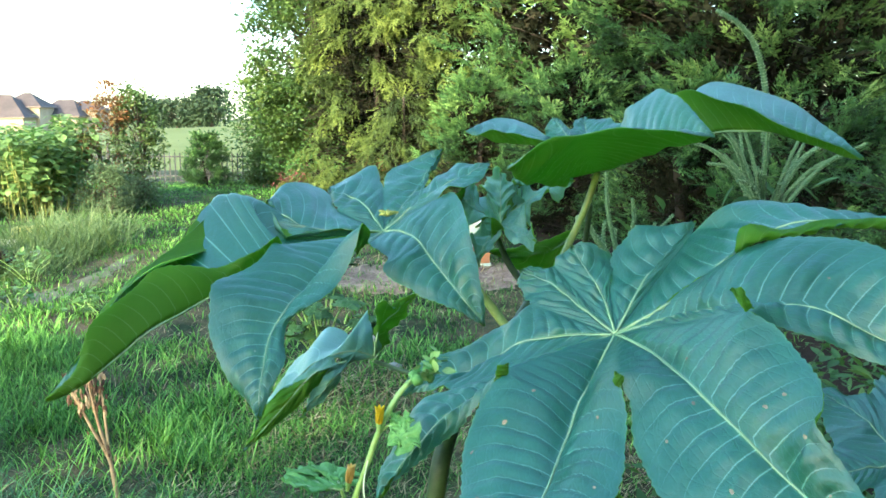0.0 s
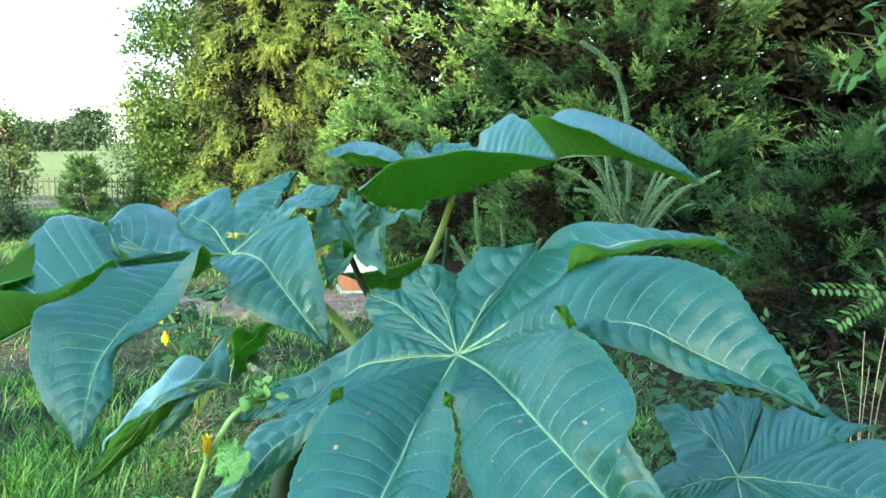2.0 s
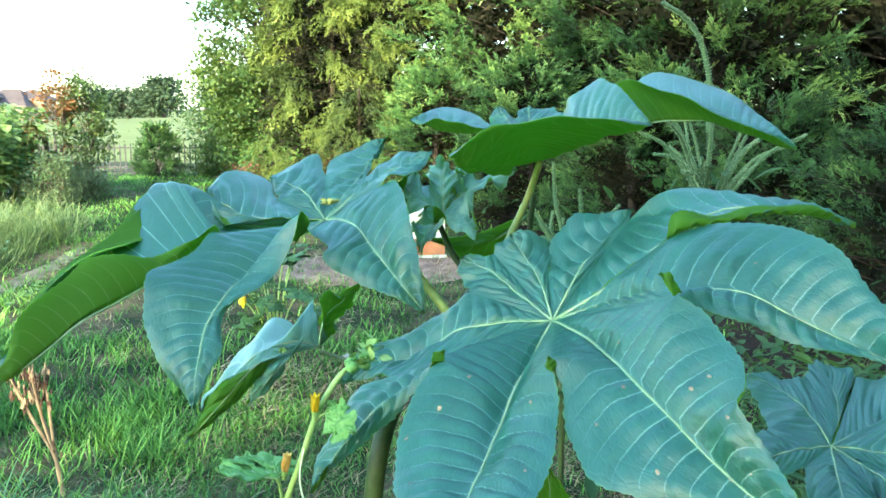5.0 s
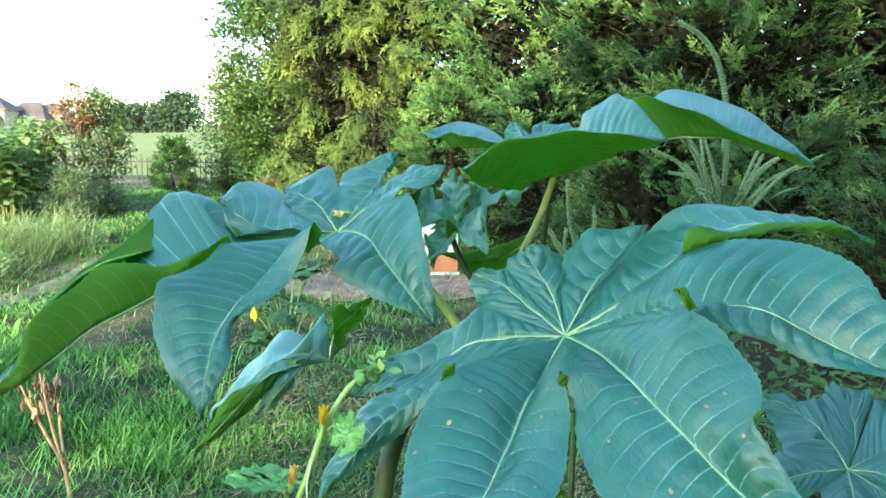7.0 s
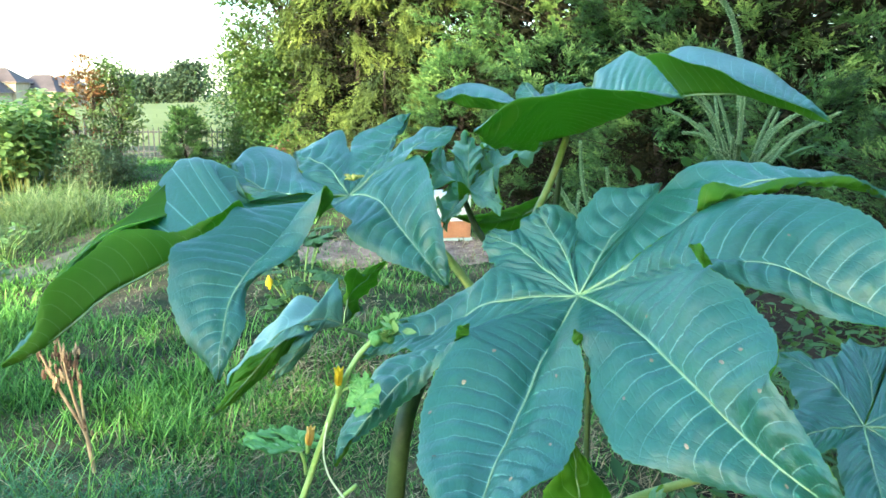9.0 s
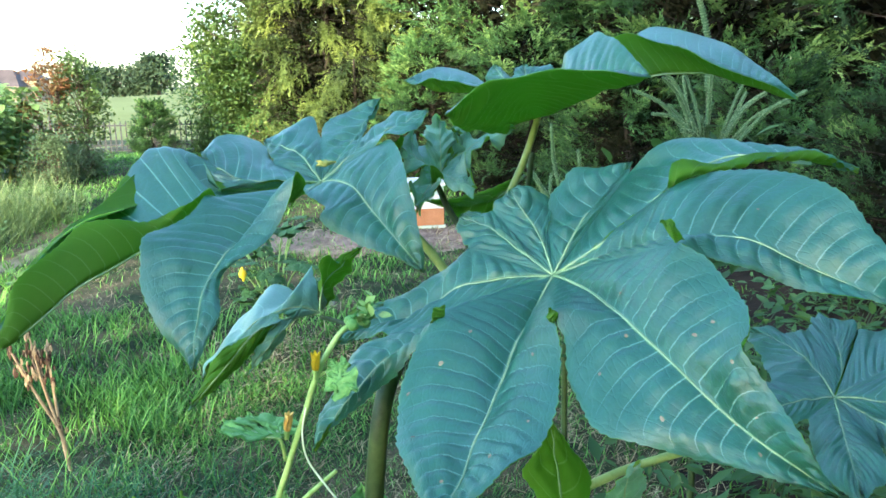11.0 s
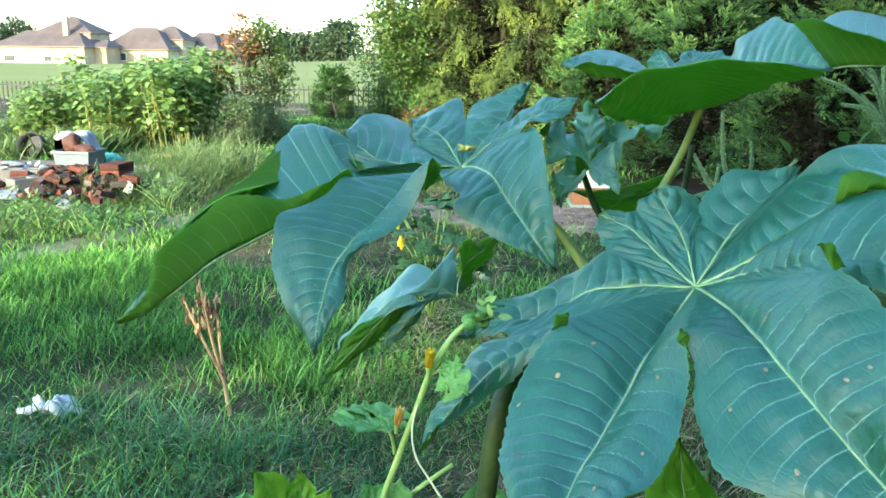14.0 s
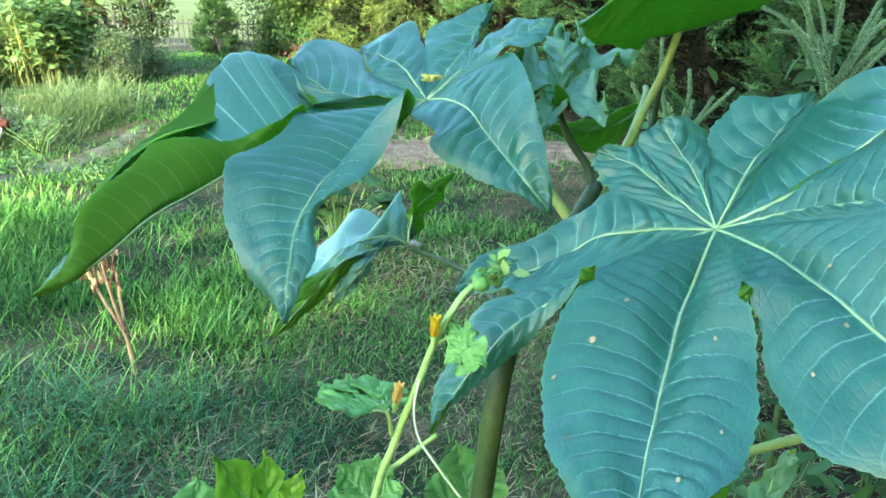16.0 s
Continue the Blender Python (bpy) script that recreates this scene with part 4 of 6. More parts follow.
def broadleaf(place, height, radius, seed, clumps=150, leaves=110, leaf=0.085, label="leafy deciduous tree with a ragged crown", low=0.12, material=None, name="deciduous_tree", group="tree screen", clump=0.42, trunk=0.05):
    rng = np.random.default_rng(seed)
    tree = base_of(name, place, label, "tree", group)
    tube("trunk", [(0, 0, -0.1), (0.1, 0.05, height * 0.35), (0.05, 0.1, height * 0.8)], (radius * trunk * 1.4, radius * trunk, 0.03), BARK, tree, n=14)
    lv, lf, off, centres = [], [], 0, []
    for i in range(clumps):
        h = height * rng.uniform(low, 1.0)
        t = (h / height - low) / (1 - low)
        a = rng.random() * 6.283
        reach = radius * (np.sin(np.pi * (0.12 + 0.83 * t)) ** 0.7) * rng.uniform(0.35, 1.08) ** 0.6
        tip = np.array([np.cos(a) * reach, np.sin(a) * reach, h])
        root = np.array([0.05, 0.05, h * rng.uniform(0.55, 0.8)])
        tv, tf = tube_arrays(curve_points([root, (root + tip) / 2 + [0, 0, 0.1], tip], 5), (0.02 * radius * 0.7, 0.006), 4)
        lv.append(tv), lf.append(np.array(tf) + off)
        off += len(tv)
        centres.append(tip)
    centres = np.array(centres)
    n = clumps * leaves
    which = rng.integers(0, clumps, n)
    spots = centres[which] + rng.normal(0, clump * 0.62, (n, 3)) * [1, 1, 0.7]
    ways = rng.normal(0, 1, (n, 3)) * [1, 1, 0.6] + [0, 0, -0.25]
    ups = rng.normal(0, 0.6, (n, 3)) + [0, 0, 1.0]
    frames = frames_along(spots, ways, ups, leaf * rng.uniform(0.6, 1.3, n))
    tone = np.clip(rng.normal(0.45, 0.16, n) + rng.normal(0, 0.14, clumps)[which], 0, 1)
    link_mesh("crown", strewn("crown", *TREE_LEAF, frames, tone), material or BROADLEAF, tree)
    link_mesh("limb_mass", arrays("limb_mass", np.vstack(lv), np.vstack(lf)), BARK, tree)
    return tree


# lit copy of the tree leaves, its tones raised for low sun
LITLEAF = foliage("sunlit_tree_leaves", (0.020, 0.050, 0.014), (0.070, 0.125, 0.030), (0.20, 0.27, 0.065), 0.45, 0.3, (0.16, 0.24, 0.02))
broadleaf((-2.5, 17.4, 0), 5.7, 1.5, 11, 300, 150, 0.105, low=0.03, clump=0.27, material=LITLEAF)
broadleaf((-1.5, 19.6, 0), 5.8, 1.7, 14, 160, 90, 0.15, "leafy deciduous tree behind the junipers", low=0.03, clump=0.45)
broadleaf((-4.0, 18.4, 0), 2.25, 0.55, 12, 80, 110, 0.08, "rounded young tree at the edge of the field", low=0.03)
# juniper tones with the low sun's yellow put into the colour
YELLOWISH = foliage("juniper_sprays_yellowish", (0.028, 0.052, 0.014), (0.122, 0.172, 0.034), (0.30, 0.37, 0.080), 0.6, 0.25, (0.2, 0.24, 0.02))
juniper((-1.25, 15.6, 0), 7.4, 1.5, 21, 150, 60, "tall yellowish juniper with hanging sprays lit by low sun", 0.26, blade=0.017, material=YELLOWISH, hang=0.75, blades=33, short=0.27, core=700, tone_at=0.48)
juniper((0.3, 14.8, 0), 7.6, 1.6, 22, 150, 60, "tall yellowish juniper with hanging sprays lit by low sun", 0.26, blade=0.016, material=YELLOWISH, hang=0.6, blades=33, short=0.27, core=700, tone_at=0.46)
juniper((1.9, 13.2, 0), 7.4, 1.9, 23, 160, 68, size=0.25, blade=0.015, blades=33, short=0.27, tone_at=0.46, core=800)
juniper((3.3, 11.3, 0), 7.2, 2.1, 27, 160, 68, size=0.24, blade=0.013, blades=33, short=0.27, tone_at=0.47, core=800)
juniper((3.75, 9.8, 0), 7.2, 1.7, 24, 150, 70, size=0.22, blade=0.011, blades=39, short=0.26, core=800, tone_at=0.48)
# the trees on the right are toned down for the shade they stand in
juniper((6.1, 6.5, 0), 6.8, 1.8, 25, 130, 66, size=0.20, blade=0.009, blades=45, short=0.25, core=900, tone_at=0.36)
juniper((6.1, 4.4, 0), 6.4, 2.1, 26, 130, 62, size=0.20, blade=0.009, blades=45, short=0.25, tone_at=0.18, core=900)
# low tone_at paints the shade deep inside the screen into the sprays
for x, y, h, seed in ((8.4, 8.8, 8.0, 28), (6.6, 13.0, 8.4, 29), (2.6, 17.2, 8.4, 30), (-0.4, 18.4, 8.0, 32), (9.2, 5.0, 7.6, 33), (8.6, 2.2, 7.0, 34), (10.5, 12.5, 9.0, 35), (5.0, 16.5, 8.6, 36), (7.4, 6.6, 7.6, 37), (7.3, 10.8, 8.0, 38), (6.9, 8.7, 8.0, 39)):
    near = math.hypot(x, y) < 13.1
    juniper((x, y, 0), h, 2.7, seed, 70 if near else 50, 18 if near else 10, "tall juniper further back in the screen, toned dark as shade", 0.36 if near else 0.65,
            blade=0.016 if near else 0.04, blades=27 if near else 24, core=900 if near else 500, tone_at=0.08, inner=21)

# low young junipers that fill the foot of the screen
for k, (x, y, h, r) in enumerate(((3.3, 4.9, 1.45, 0.95), (3.9, 3.6, 1.7, 0.9), (3.0, 6.6, 1.45, 0.95), (2.5, 8.4, 1.7, 1.0), (1.6, 10.2, 2.0, 0.95), (0.5, 11.6, 1.9, 0.9), (-0.6, 12.8, 1.8, 0.8), (4.6, 2.6, 1.7, 0.9))):
    near = y < 7
    juniper((x, y, 0), h, r, 130 + k, 80, 26, "low young juniper in front of the tree screen", 0.17 if near else 0.22, material=YELLOWISH if k == 6 else None, hang=0.6 if k == 6 else 0.0, blade=0.007 if near else 0.012, blades=39 if near else 30, core=300, short=0.26, tone_at=0.32, inner=24)

# unseen trees added beside the garden to block sky light from one side
side_blocker = juniper((5.0, 0.4, 0), 6.6, 1.9, 141, 110, 14, "unseen juniper added at the side to block sky light", 0.8, blade=0.12, blades=12, core=400, short=0.3, tone_at=0.2, inner=14, whole=True)
for k, (x, y) in enumerate(((5.4, -2.6), (5.2, -5.6))):
    copy_thing(side_blocker, pose(x, y, 0, 0, 0, 80 * k + 40))

# the row behind the viewer that keeps the foreground in shade
back = juniper((1.0, -16.0, 0), 11.0, 2.9, 31, 130, 10, "tall dark juniper in the row behind the garden", 1.0, blade=0.20, group="rear tree row", blades=10, core=420, short=0.3, inner=14, whole=True)
for k, x in enumerate((-8.2, -5.2, -2.0, 4.2, 7.4, 10.6, 13.8)):
    copy_thing(back, pose(x, -16.2 + 0.5 * math.sin(k * 2.1), 0, 0, 0, 70 * k))

# ---- the field's edge: houses, far trees, fence ----
ROOF = surface("roof_shingles", (0.066, 0.050, 0.048), (0.120, 0.092, 0.088), 0.35, 5.0, 0.9, 0.4, 0.03)
WALL_CREAM = surface("cream_brick_wall", (0.30, 0.235, 0.155), (0.43, 0.35, 0.245), 0.5, 8.0, 0.85, 0.3, 0.02)
TRIM_WHITE = surface("white_trim", (0.66, 0.64, 0.60), (0.82, 0.80, 0.76), 1.0, 12.0, 0.6, 0.1, 0.01)
EAVES = surface("brown_eaves", (0.16, 0.12, 0.095), (0.24, 0.19, 0.155), 1.0, 12.0, 0.7, 0.1, 0.01)
GLASS_DARK = Nodes("window_glass").finish((0.03, 0.04, 0.05), 0.08, 0.0, 0.6)
IRON = surface("black_iron", (0.012, 0.012, 0.013), (0.035, 0.034, 0.032), 6, 60, 0.6, 0.2, 0.003, 0.0)


def slab(name, corners, thickness, material, parent, label=""):
    bm = bmesh.new()
    f = bm.faces.new([bm.verts.new(c) for c in corners])
    bmesh.ops.solidify(bm, geom=[f], thickness=thickness)
    bmesh.ops.recalc_face_normals(bm, faces=bm.faces[:])
    return part(name, bm, material, parent, label)


def hip_roof(w, d, h, ridge, at, over=0.5):
    """A hipped roof with its eaves out over the walls."""
    bm = bmesh.new()
    x, y = w / 2 + over, d / 2 + over
    low = [bm.verts.new((at[0] + a, at[1] + b, at[2])) for a, b in ((-x, -y), (x, -y), (x, y), (-x, y))]
    top = [bm.verts.new((at[0] + a, at[1], at[2] + h)) for a in (-ridge / 2, ridge / 2)]
    for f in ((low[0], low[1], top[1], top[0]), (low[1], low[2], top[1]), (low[2], low[3], top[0], top[1]), (low[3], low[0], top[0]), tuple(low[::-1])):
        bm.faces.new(f)
    return bm


def house(place, wings, windows, label, chimney=None, turn=0.0):
    home = base_of("house", place, label, "house", "houses beyond the field")
    home.rotation_euler[2] = radians(turn)
    home.scale = (0.92, 1, 1)
    for x, y, w, d, eave, rise, ridge in wings:
        part("wall", box_bm(w, d, eave, 0.0, (x, y, 0)), WALL_CREAM, home)
        part("roof", hip_roof(w, d, rise, ridge, (x, y, eave - 0.05)), ROOF, home)
        part("fascia", box_bm(w + 1.02, d + 1.02, 0.14, 0.0, (x, y, eave - 0.20)), EAVES, home)
    if chimney:
        x, y, w, h = chimney
        part("chimney", box_bm(w, w * 0.8, h, 0.05, (x, y, 0)), WALL_CREAM, home)
    for x, y, z, w, h in windows:
        win = part("window", box_bm(w + 0.16, 0.12, h + 0.16, 0.02, (x, y, z)), TRIM_WHITE, home)
        part("pane", box_bm(w, 0.05, h, 0.0, (x, y - 0.06, z + 0.08)), GLASS_DARK, win)
    return home


house((-83.6, 126.5, -0.72), [(0, 0, 16.4, 9, 2.75, 2.4, 9.5), (2.0, 3.4, 9.6, 6.5, 5.0, 2.6, 0.8), (-5.2, 2.2, 5.0, 6, 3.7, 1.6, 2.2), (9.2, 1.0, 2.4, 5.0, 2.7, 1.2, 0.8)],
      [(-5.4, -4.5, 0.3, 1.9, 0.9), (1.6, -4.5, 0.3, 1.5, 0.8), (4.6, 0.05, 3.6, 0.5, 0.8), (5.3, 0.05, 3.6, 0.5, 0.8), (6.0, 0.05, 3.6, 0.5, 0.8)],
      "two-storey cream brick house with brown hipped roofs and a chimney", (3.3, -1.2, 0.9, 7.4), 3)
house((-72.0, 135, -0.88), [(0, 0, 12.0, 9, 2.6, 3.6, 4.2), (3.4, 3.5, 6.5, 6, 4.3, 2.3, 1.2)],
      [(-2.5, -4.5, 0.6, 1.4, 1.2), (1.5, -4.5, 0.6, 1.4, 1.2), (4.4, 0.4, 3.4, 1.0, 0.6)], "cream house with a broad brown hipped roof", None, 4)
house((-65.6, 145, -0.95), [(0, 0, 7.5, 8, 2.9, 2.8, 3.0), (2.6, 2.5, 6, 6, 4.0, 1.7, 1.0)],
      [(-1.6, -4.0, 0.9, 1.6, 1.1), (1.6, -4.0, 0.9, 1.2, 1.1)], "small cream house with a brown roof", None, 2)
house((-104.0, 132, -0.78), [(0, 0, 12, 9, 2.8, 3.0, 4.0)], [(-3, -4.5, 0.9, 1.6, 1.2), (2, -4.5, 0.9, 1.6, 1.2)], "cream house with a brown roof at the end of the row", None, 8)

FARLEAF = foliage("far_tree_leaves", (0.018, 0.036, 0.018), (0.034, 0.060, 0.026), (0.06, 0.09, 0.036), 0.7, 0.2, (0.05, 0.08, 0.02))
for x, y, h, r, seed in ((-44, 158, 7.2, 4.0, 41), (-52, 178, 6.6, 4.4, 42), (-59, 184, 6.2, 4.6, 43), (-68, 195, 6.6, 5.0, 44), (-39, 185, 6.6, 4.4, 45), (-29, 178, 7.2, 4.6, 46), (-118, 165, 8, 5.0, 47), (-20, 170, 7.5, 5, 48)):
    broadleaf((x, y, float(lawn_height(x, y))), h, r, seed, 60, 34, 0.95, "dark green tree at the far side of the field", 0.16, FARLEAF, group="far trees", clump=1.5, trunk=0.07)

fence = base_of("iron_fence", (-10.0, 19.0, 0), "black iron picket fence along the garden's end", "fence")
for z in (0.10, 0.54):
    part("rail", box_bm(14.0, 0.03, 0.035, 0.0, (0, 0, z)), IRON, fence)
picket = None
for k in range(117):
    if picket is None:
        bm = box_bm(0.027, 0.022, 0.62, 0.0, (0, 0, 0.0))
        bmesh.ops.create_cone(bm, cap_ends=True, segments=4, radius1=0.014, radius2=0.001, depth=0.05, matrix=Matrix.Translation((0, 0, 0.645)))
        picket = part("picket", bm, IRON, fence)
        ob = picket
    else:
        ob = new("picket", picket.data)
        ob.parent = fence
    ob.location = (-6.98 + 0.12 * k, 0, 0)
for k in range(7):
    post = part("post", box_bm(0.05, 0.05, 0.86, 0.004, (-6.92 + 2.3 * k, 0.03, 0)), IRON, fence)

# ---- shrubs and tall garden plants ----
REDLEAF = foliage("rusty_leaves", (0.06, 0.08, 0.02), (0.19, 0.10, 0.04), (0.38, 0.145, 0.06), 0.5, 0.3, (0.4, 0.12, 0.02))
GREYLEAF = foliage("grey_green_leaves", (0.060, 0.105, 0.046), (0.125, 0.190, 0.085), (0.23, 0.30, 0.15), 0.6, 0.25, (0.14, 0.2, 0.06))
GARDENLEAF = foliage("garden_leaves", (0.05, 0.14, 0.03), (0.11, 0.24, 0.06), (0.22, 0.36, 0.11), 0.5, 0.3, (0.2, 0.34, 0.04))
SHRUBLEAF = foliage("shrub_leaves", (0.035, 0.075, 0.022), (0.095, 0.155, 0.045), (0.22, 0.28, 0.09), 0.5, 0.3, (0.16, 0.24, 0.03))
SUNLEAF = foliage("sunflower_leaves", (0.075, 0.150, 0.038), (0.185, 0.300, 0.085), (0.35, 0.45, 0.17), 0.6, 0.3, (0.24, 0.34, 0.05))
YSTALK = surface("yellow_green_stalk", (0.20, 0.24, 0.05), (0.38, 0.38, 0.12), 8, 60, 0.7, 0.2, 0.004)
PINK = foliage("pink_petals", (0.08, 0.07, 0.03), (0.22, 0.07, 0.06), (0.38, 0.12, 0.12), 0.6, 0.2, (0.6, 0.1, 0.2))


def shrub(place, height, radius, seed, material, label, leaf=0.07, clumps=40, leaves=80, name="shrub", low=0.02, clump=0.2):
    return broadleaf(place, height, radius, seed, clumps, leaves, leaf, label, low, material, name, "garden shrubs", clump, 0.03)


shrub((-5.15, 13.9, 0), 1.92, 0.36, 51, SHRUBLEAF, "slender shrub with small green leaves", 0.07, 70, 70, clump=0.16)
shrub((-5.5, 13.7, 0), 2.05, 0.28, 52, REDLEAF, "shrub with rusty red and orange leaf tips", 0.075, 24, 40, low=0.62, clump=0.13)
shrub((-5.75, 13.6, 0), 1.15, 0.40, 53, REDLEAF, "low shrub with dry rusty leaves", 0.06, 36, 40)
shrub((-5.05, 12.3, 0), 0.72, 0.36, 54, GREYLEAF, "grey-green bushy shrub beside the path", 0.035, 60, 120, clump=0.12)
shrub((-4.9, 13.3, 0), 0.45, 0.30, 55, GREYLEAF, "low grey-green shrub on the lawn", 0.035, 40, 100)
shrub((-6.0, 12.4, 0), 1.25, 0.42, 56, GARDENLEAF, "upright dark garden shrub", 0.07, 40, 60)
shrub((-3.95, 18.0, 0), 0.75, 0.42, 57, BROADLEAF, "green hedge shrub by the fence", 0.07, 44, 80)
shrub((-3.2, 17.2, 0), 1.0, 0.6, 58, BROADLEAF, "dark hedge shrub by the fence", 0.07, 50, 90)
shrub((-2.3, 16.0, 0), 0.95, 0.7, 59, GARDENLEAF, "low leafy shrub under the junipers", 0.06, 46, 90)
shrub((-2.75, 15.3, 0), 0.36, 0.34, 60, PINK, "low bush with pink blossoms", 0.045, 20, 40)
shrub((-1.15, 14.6, 0), 0.82, 0.5, 61, REDLEAF, "low bush with dry reddish leaves", 0.05, 30, 60)
juniper((-5.0, 17.5, 0), 1.08, 0.36, 62, 70, 44, "small conical juniper on the lawn", 0.15, "juniper_shrub", 0.022, None, "garden shrubs", 24, 200, tone_at=0.16)


def garden_plant(seed, height, label):
    """A tall leafy stalk with broad heart-shaped leaves, thickest at the top."""
    rng = np.random.default_rng(seed)
    plant_ = base_of("sunflower_plant", (0, 0, 0), label, "plant", "tall garden plants")
    lean_ = rng.normal(0, 0.10, 2)
    tube("stem", [(0, 0, -0.05), (lean_[0] * 0.5, lean_[1] * 0.5, height * 0.5), (lean_[0], lean_[1], height)], (0.009, 0.007, 0.004), YSTALK, plant_, n=10, sides=6)
    for j in range(4):
        d = rng.normal(0, 0.16, 2)
        tube("stem", [(d[0] * 0.6, d[1] * 0.6, -0.05), (d[0], d[1], height * 0.45), (d[0] * 1.3, d[1] * 1.3, height * rng.uniform(0.6, 0.95))], (0.007, 0.006, 0.003), YSTALK, plant_, n=6, sides=4)
    n = 170
    t = rng.uniform(0.10, 1.0, n) ** 0.6
    a = rng.random(n) * 6.283
    r = rng.uniform(0.06, 0.5, n)
    spots = np.stack([lean_[0] * t + np.cos(a) * r * 0.5, lean_[1] * t + np.sin(a) * r * 0.5, height * t], -1)
    ways = np.stack([np.cos(a), np.sin(a), rng.normal(-0.25, 0.3, n)], -1)
    ups = rng.normal(0, 0.25, (n, 3)) + [0, 0, 1]
    frames = frames_along(spots, ways, ups, rng.uniform(0.06, 0.15, n))
    link_mesh("foliage", strewn("foliage", LEAF_FORM[0] * [1, 1.6, 1], LEAF_TRIS, frames, np.clip(rng.normal(0.5, 0.2, n), 0, 1)), SUNLEAF, plant_)
    return plant_


kinds = [garden_plant(70 + k, h, "tall garden plant with broad green leaves and yellowish stalks") for k, h in enumerate((1.28, 1.18, 1.08, 1.34))]
rng = np.random.default_rng(70)
for k, first in enumerate(kinds):
    first.location = (-6.2 - 0.5 * k, 11.6 + 0.25 * k, 0)
for k in range(82):
    x, y = rng.uniform(-9.0, -5.7), rng.uniform(11.0, 13.6)
    s = rng.uniform(0.8, 1.05) * np.interp(x, (-8.7, -7.6, -6.3), (0.42, 0.82, 1.06))
    twin = copy_thing(kinds[k % 4], pose(x, y, 0, rng.normal(0, 3), rng.normal(0, 3), rng.uniform(0, 360)))
    twin.scale = (s, s, s)

# ---- cucumber vine and the low garden leaves ----
def vine_leaf_material(name, dark, light, rough=0.5, share=0.3):
    n = Nodes(name)
    fac = n.math("ADD", n.math("MULTIPLY", n.noise(40.0), 0.6), n.math("MULTIPLY", n.noise(260.0, 2.0), 0.4))
    colour = n.ramp(fac, (0.35, dark), (0.65, light))
    n.bump(fac, 0.4, 0.002)
    mat = n.finish(colour, rough, 0.0, 0.4)
    n.thin(colour, share)
    return mat


VINE_LEAF = vine_leaf_material("vine_leaf", (0.13, 0.33, 0.07), (0.25, 0.50, 0.14))
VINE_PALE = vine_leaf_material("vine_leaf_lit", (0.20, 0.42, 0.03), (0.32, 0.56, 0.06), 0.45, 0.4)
VINE_STEM = surface("vine_stem", (0.22, 0.38, 0.08), (0.38, 0.54, 0.18), 60, 400, 0.6, 0.3, 0.001)
PETAL = surface("yellow_petal", (0.92, 0.66, 0.02), (0.97, 0.82, 0.06), 60, 300, 0.6, 0.2, 0.001)
PETAL_OLD = surface("faded_petal", (0.88, 0.60, 0.14), (0.94, 0.78, 0.34), 60, 300, 0.7, 0.2, 0.001)
TENDRIL = surface("tendril", (0.55, 0.68, 0.40), (0.72, 0.80, 0.58), 60, 300, 0.5, 0.1, 0.001)

vine = base_of("cucumber_vine", (-0.12, 0.78, 0.0), "pale green cucumber vine with yellow flowers and a curling tendril", "vine")


def on_vine(ob):
    return keep_in_place(ob, vine)


on_vine(tube("stem", [(-0.12, 0.78, -0.04), (-0.16, 0.77, 0.4), (-0.135, 0.76, 0.8), (-0.111, 0.75, 0.971), (-0.091, 0.745, 1.04), (-0.074, 0.74, 1.089),
                      (-0.06, 0.735, 1.13), (-0.046, 0.74, 1.157), (-0.033, 0.745, 1.173), (-0.015, 0.745, 1.184)],
             (0.0040, 0.0036, 0.0033, 0.0030, 0.0027, 0.0024), VINE_STEM, None, "", 10, 60))
on_vine(tube("tendril", [(-0.070, 0.737, 1.105), (-0.075, 0.733, 1.077), (-0.072, 0.733, 1.052), (-0.061, 0.735, 1.03), (-0.035, 0.735, 0.992), (-0.01, 0.76, 0.95), (0.0, 0.80, 0.90)],
             (0.0009, 0.0011, 0.0009), TENDRIL, None, "thin white curling tendril", 6, 40))


def small_leaf(owner, hub, tips, width, material, stem=None, name="leaf", veins=6, deep=0.8, thick=0.0012, label=""):
    """A lobed garden leaf from its hub and the tips of its lobes, in turning order."""
    leaf = Leaf(owner, hub)
    hub, tips = np.array(hub), [np.array(t) for t in tips]
    nor = np.zeros(3)
    for a, b in zip(tips, tips[1:]):
        nor += np.cross(a - hub, b - hub)
    nor /= np.linalg.norm(nor) + 1e-9
    notches = [hub + (a + b - 2 * hub) * 0.5 * deep for a, b in zip(tips, tips[1:])]
    notches.append(hub + (tips[0] + tips[-1] - 2 * hub) * 0.12 - nor * 0.002)
    for i, t in enumerate(tips):
        side = np.cross(t - hub, nor)
        side /= np.linalg.norm(side) + 1e-9
        ln = np.linalg.norm(t - hub)
        out = hub + (t - hub) * 0.62
        sag = nor * ln * 0.05
        leaf.lobe(hub + (t - hub) * 0.5 + sag, t, out + side * ln * width, out - side * ln * width, notches[i])
    leaf.ROWS, leaf.HALF = 46, 6
    ob = leaf.grow(veins, 0.0012, 0.0022, name, label, True, 0.0007, 0.0018, [material, material])
    return ob


small_leaf(vine, (-0.097, 0.735, 1.072), [(-0.15, 0.715, 1.092), (-0.158, 0.775, 1.076), (-0.138, 0.8, 1.072), (-0.113, 0.8, 1.071), (-0.095, 0.775, 1.069)], 0.38, VINE_LEAF, deep=0.95)
on_vine(tube("leaf_stalk", [(-0.094, 0.745, 1.045), (-0.097 + 0.002, 0.74, 1.072 - 0.01), (-0.097, 0.735, 1.072)], (0.002, 0.0016), VINE_STEM, sides=6, n=8))
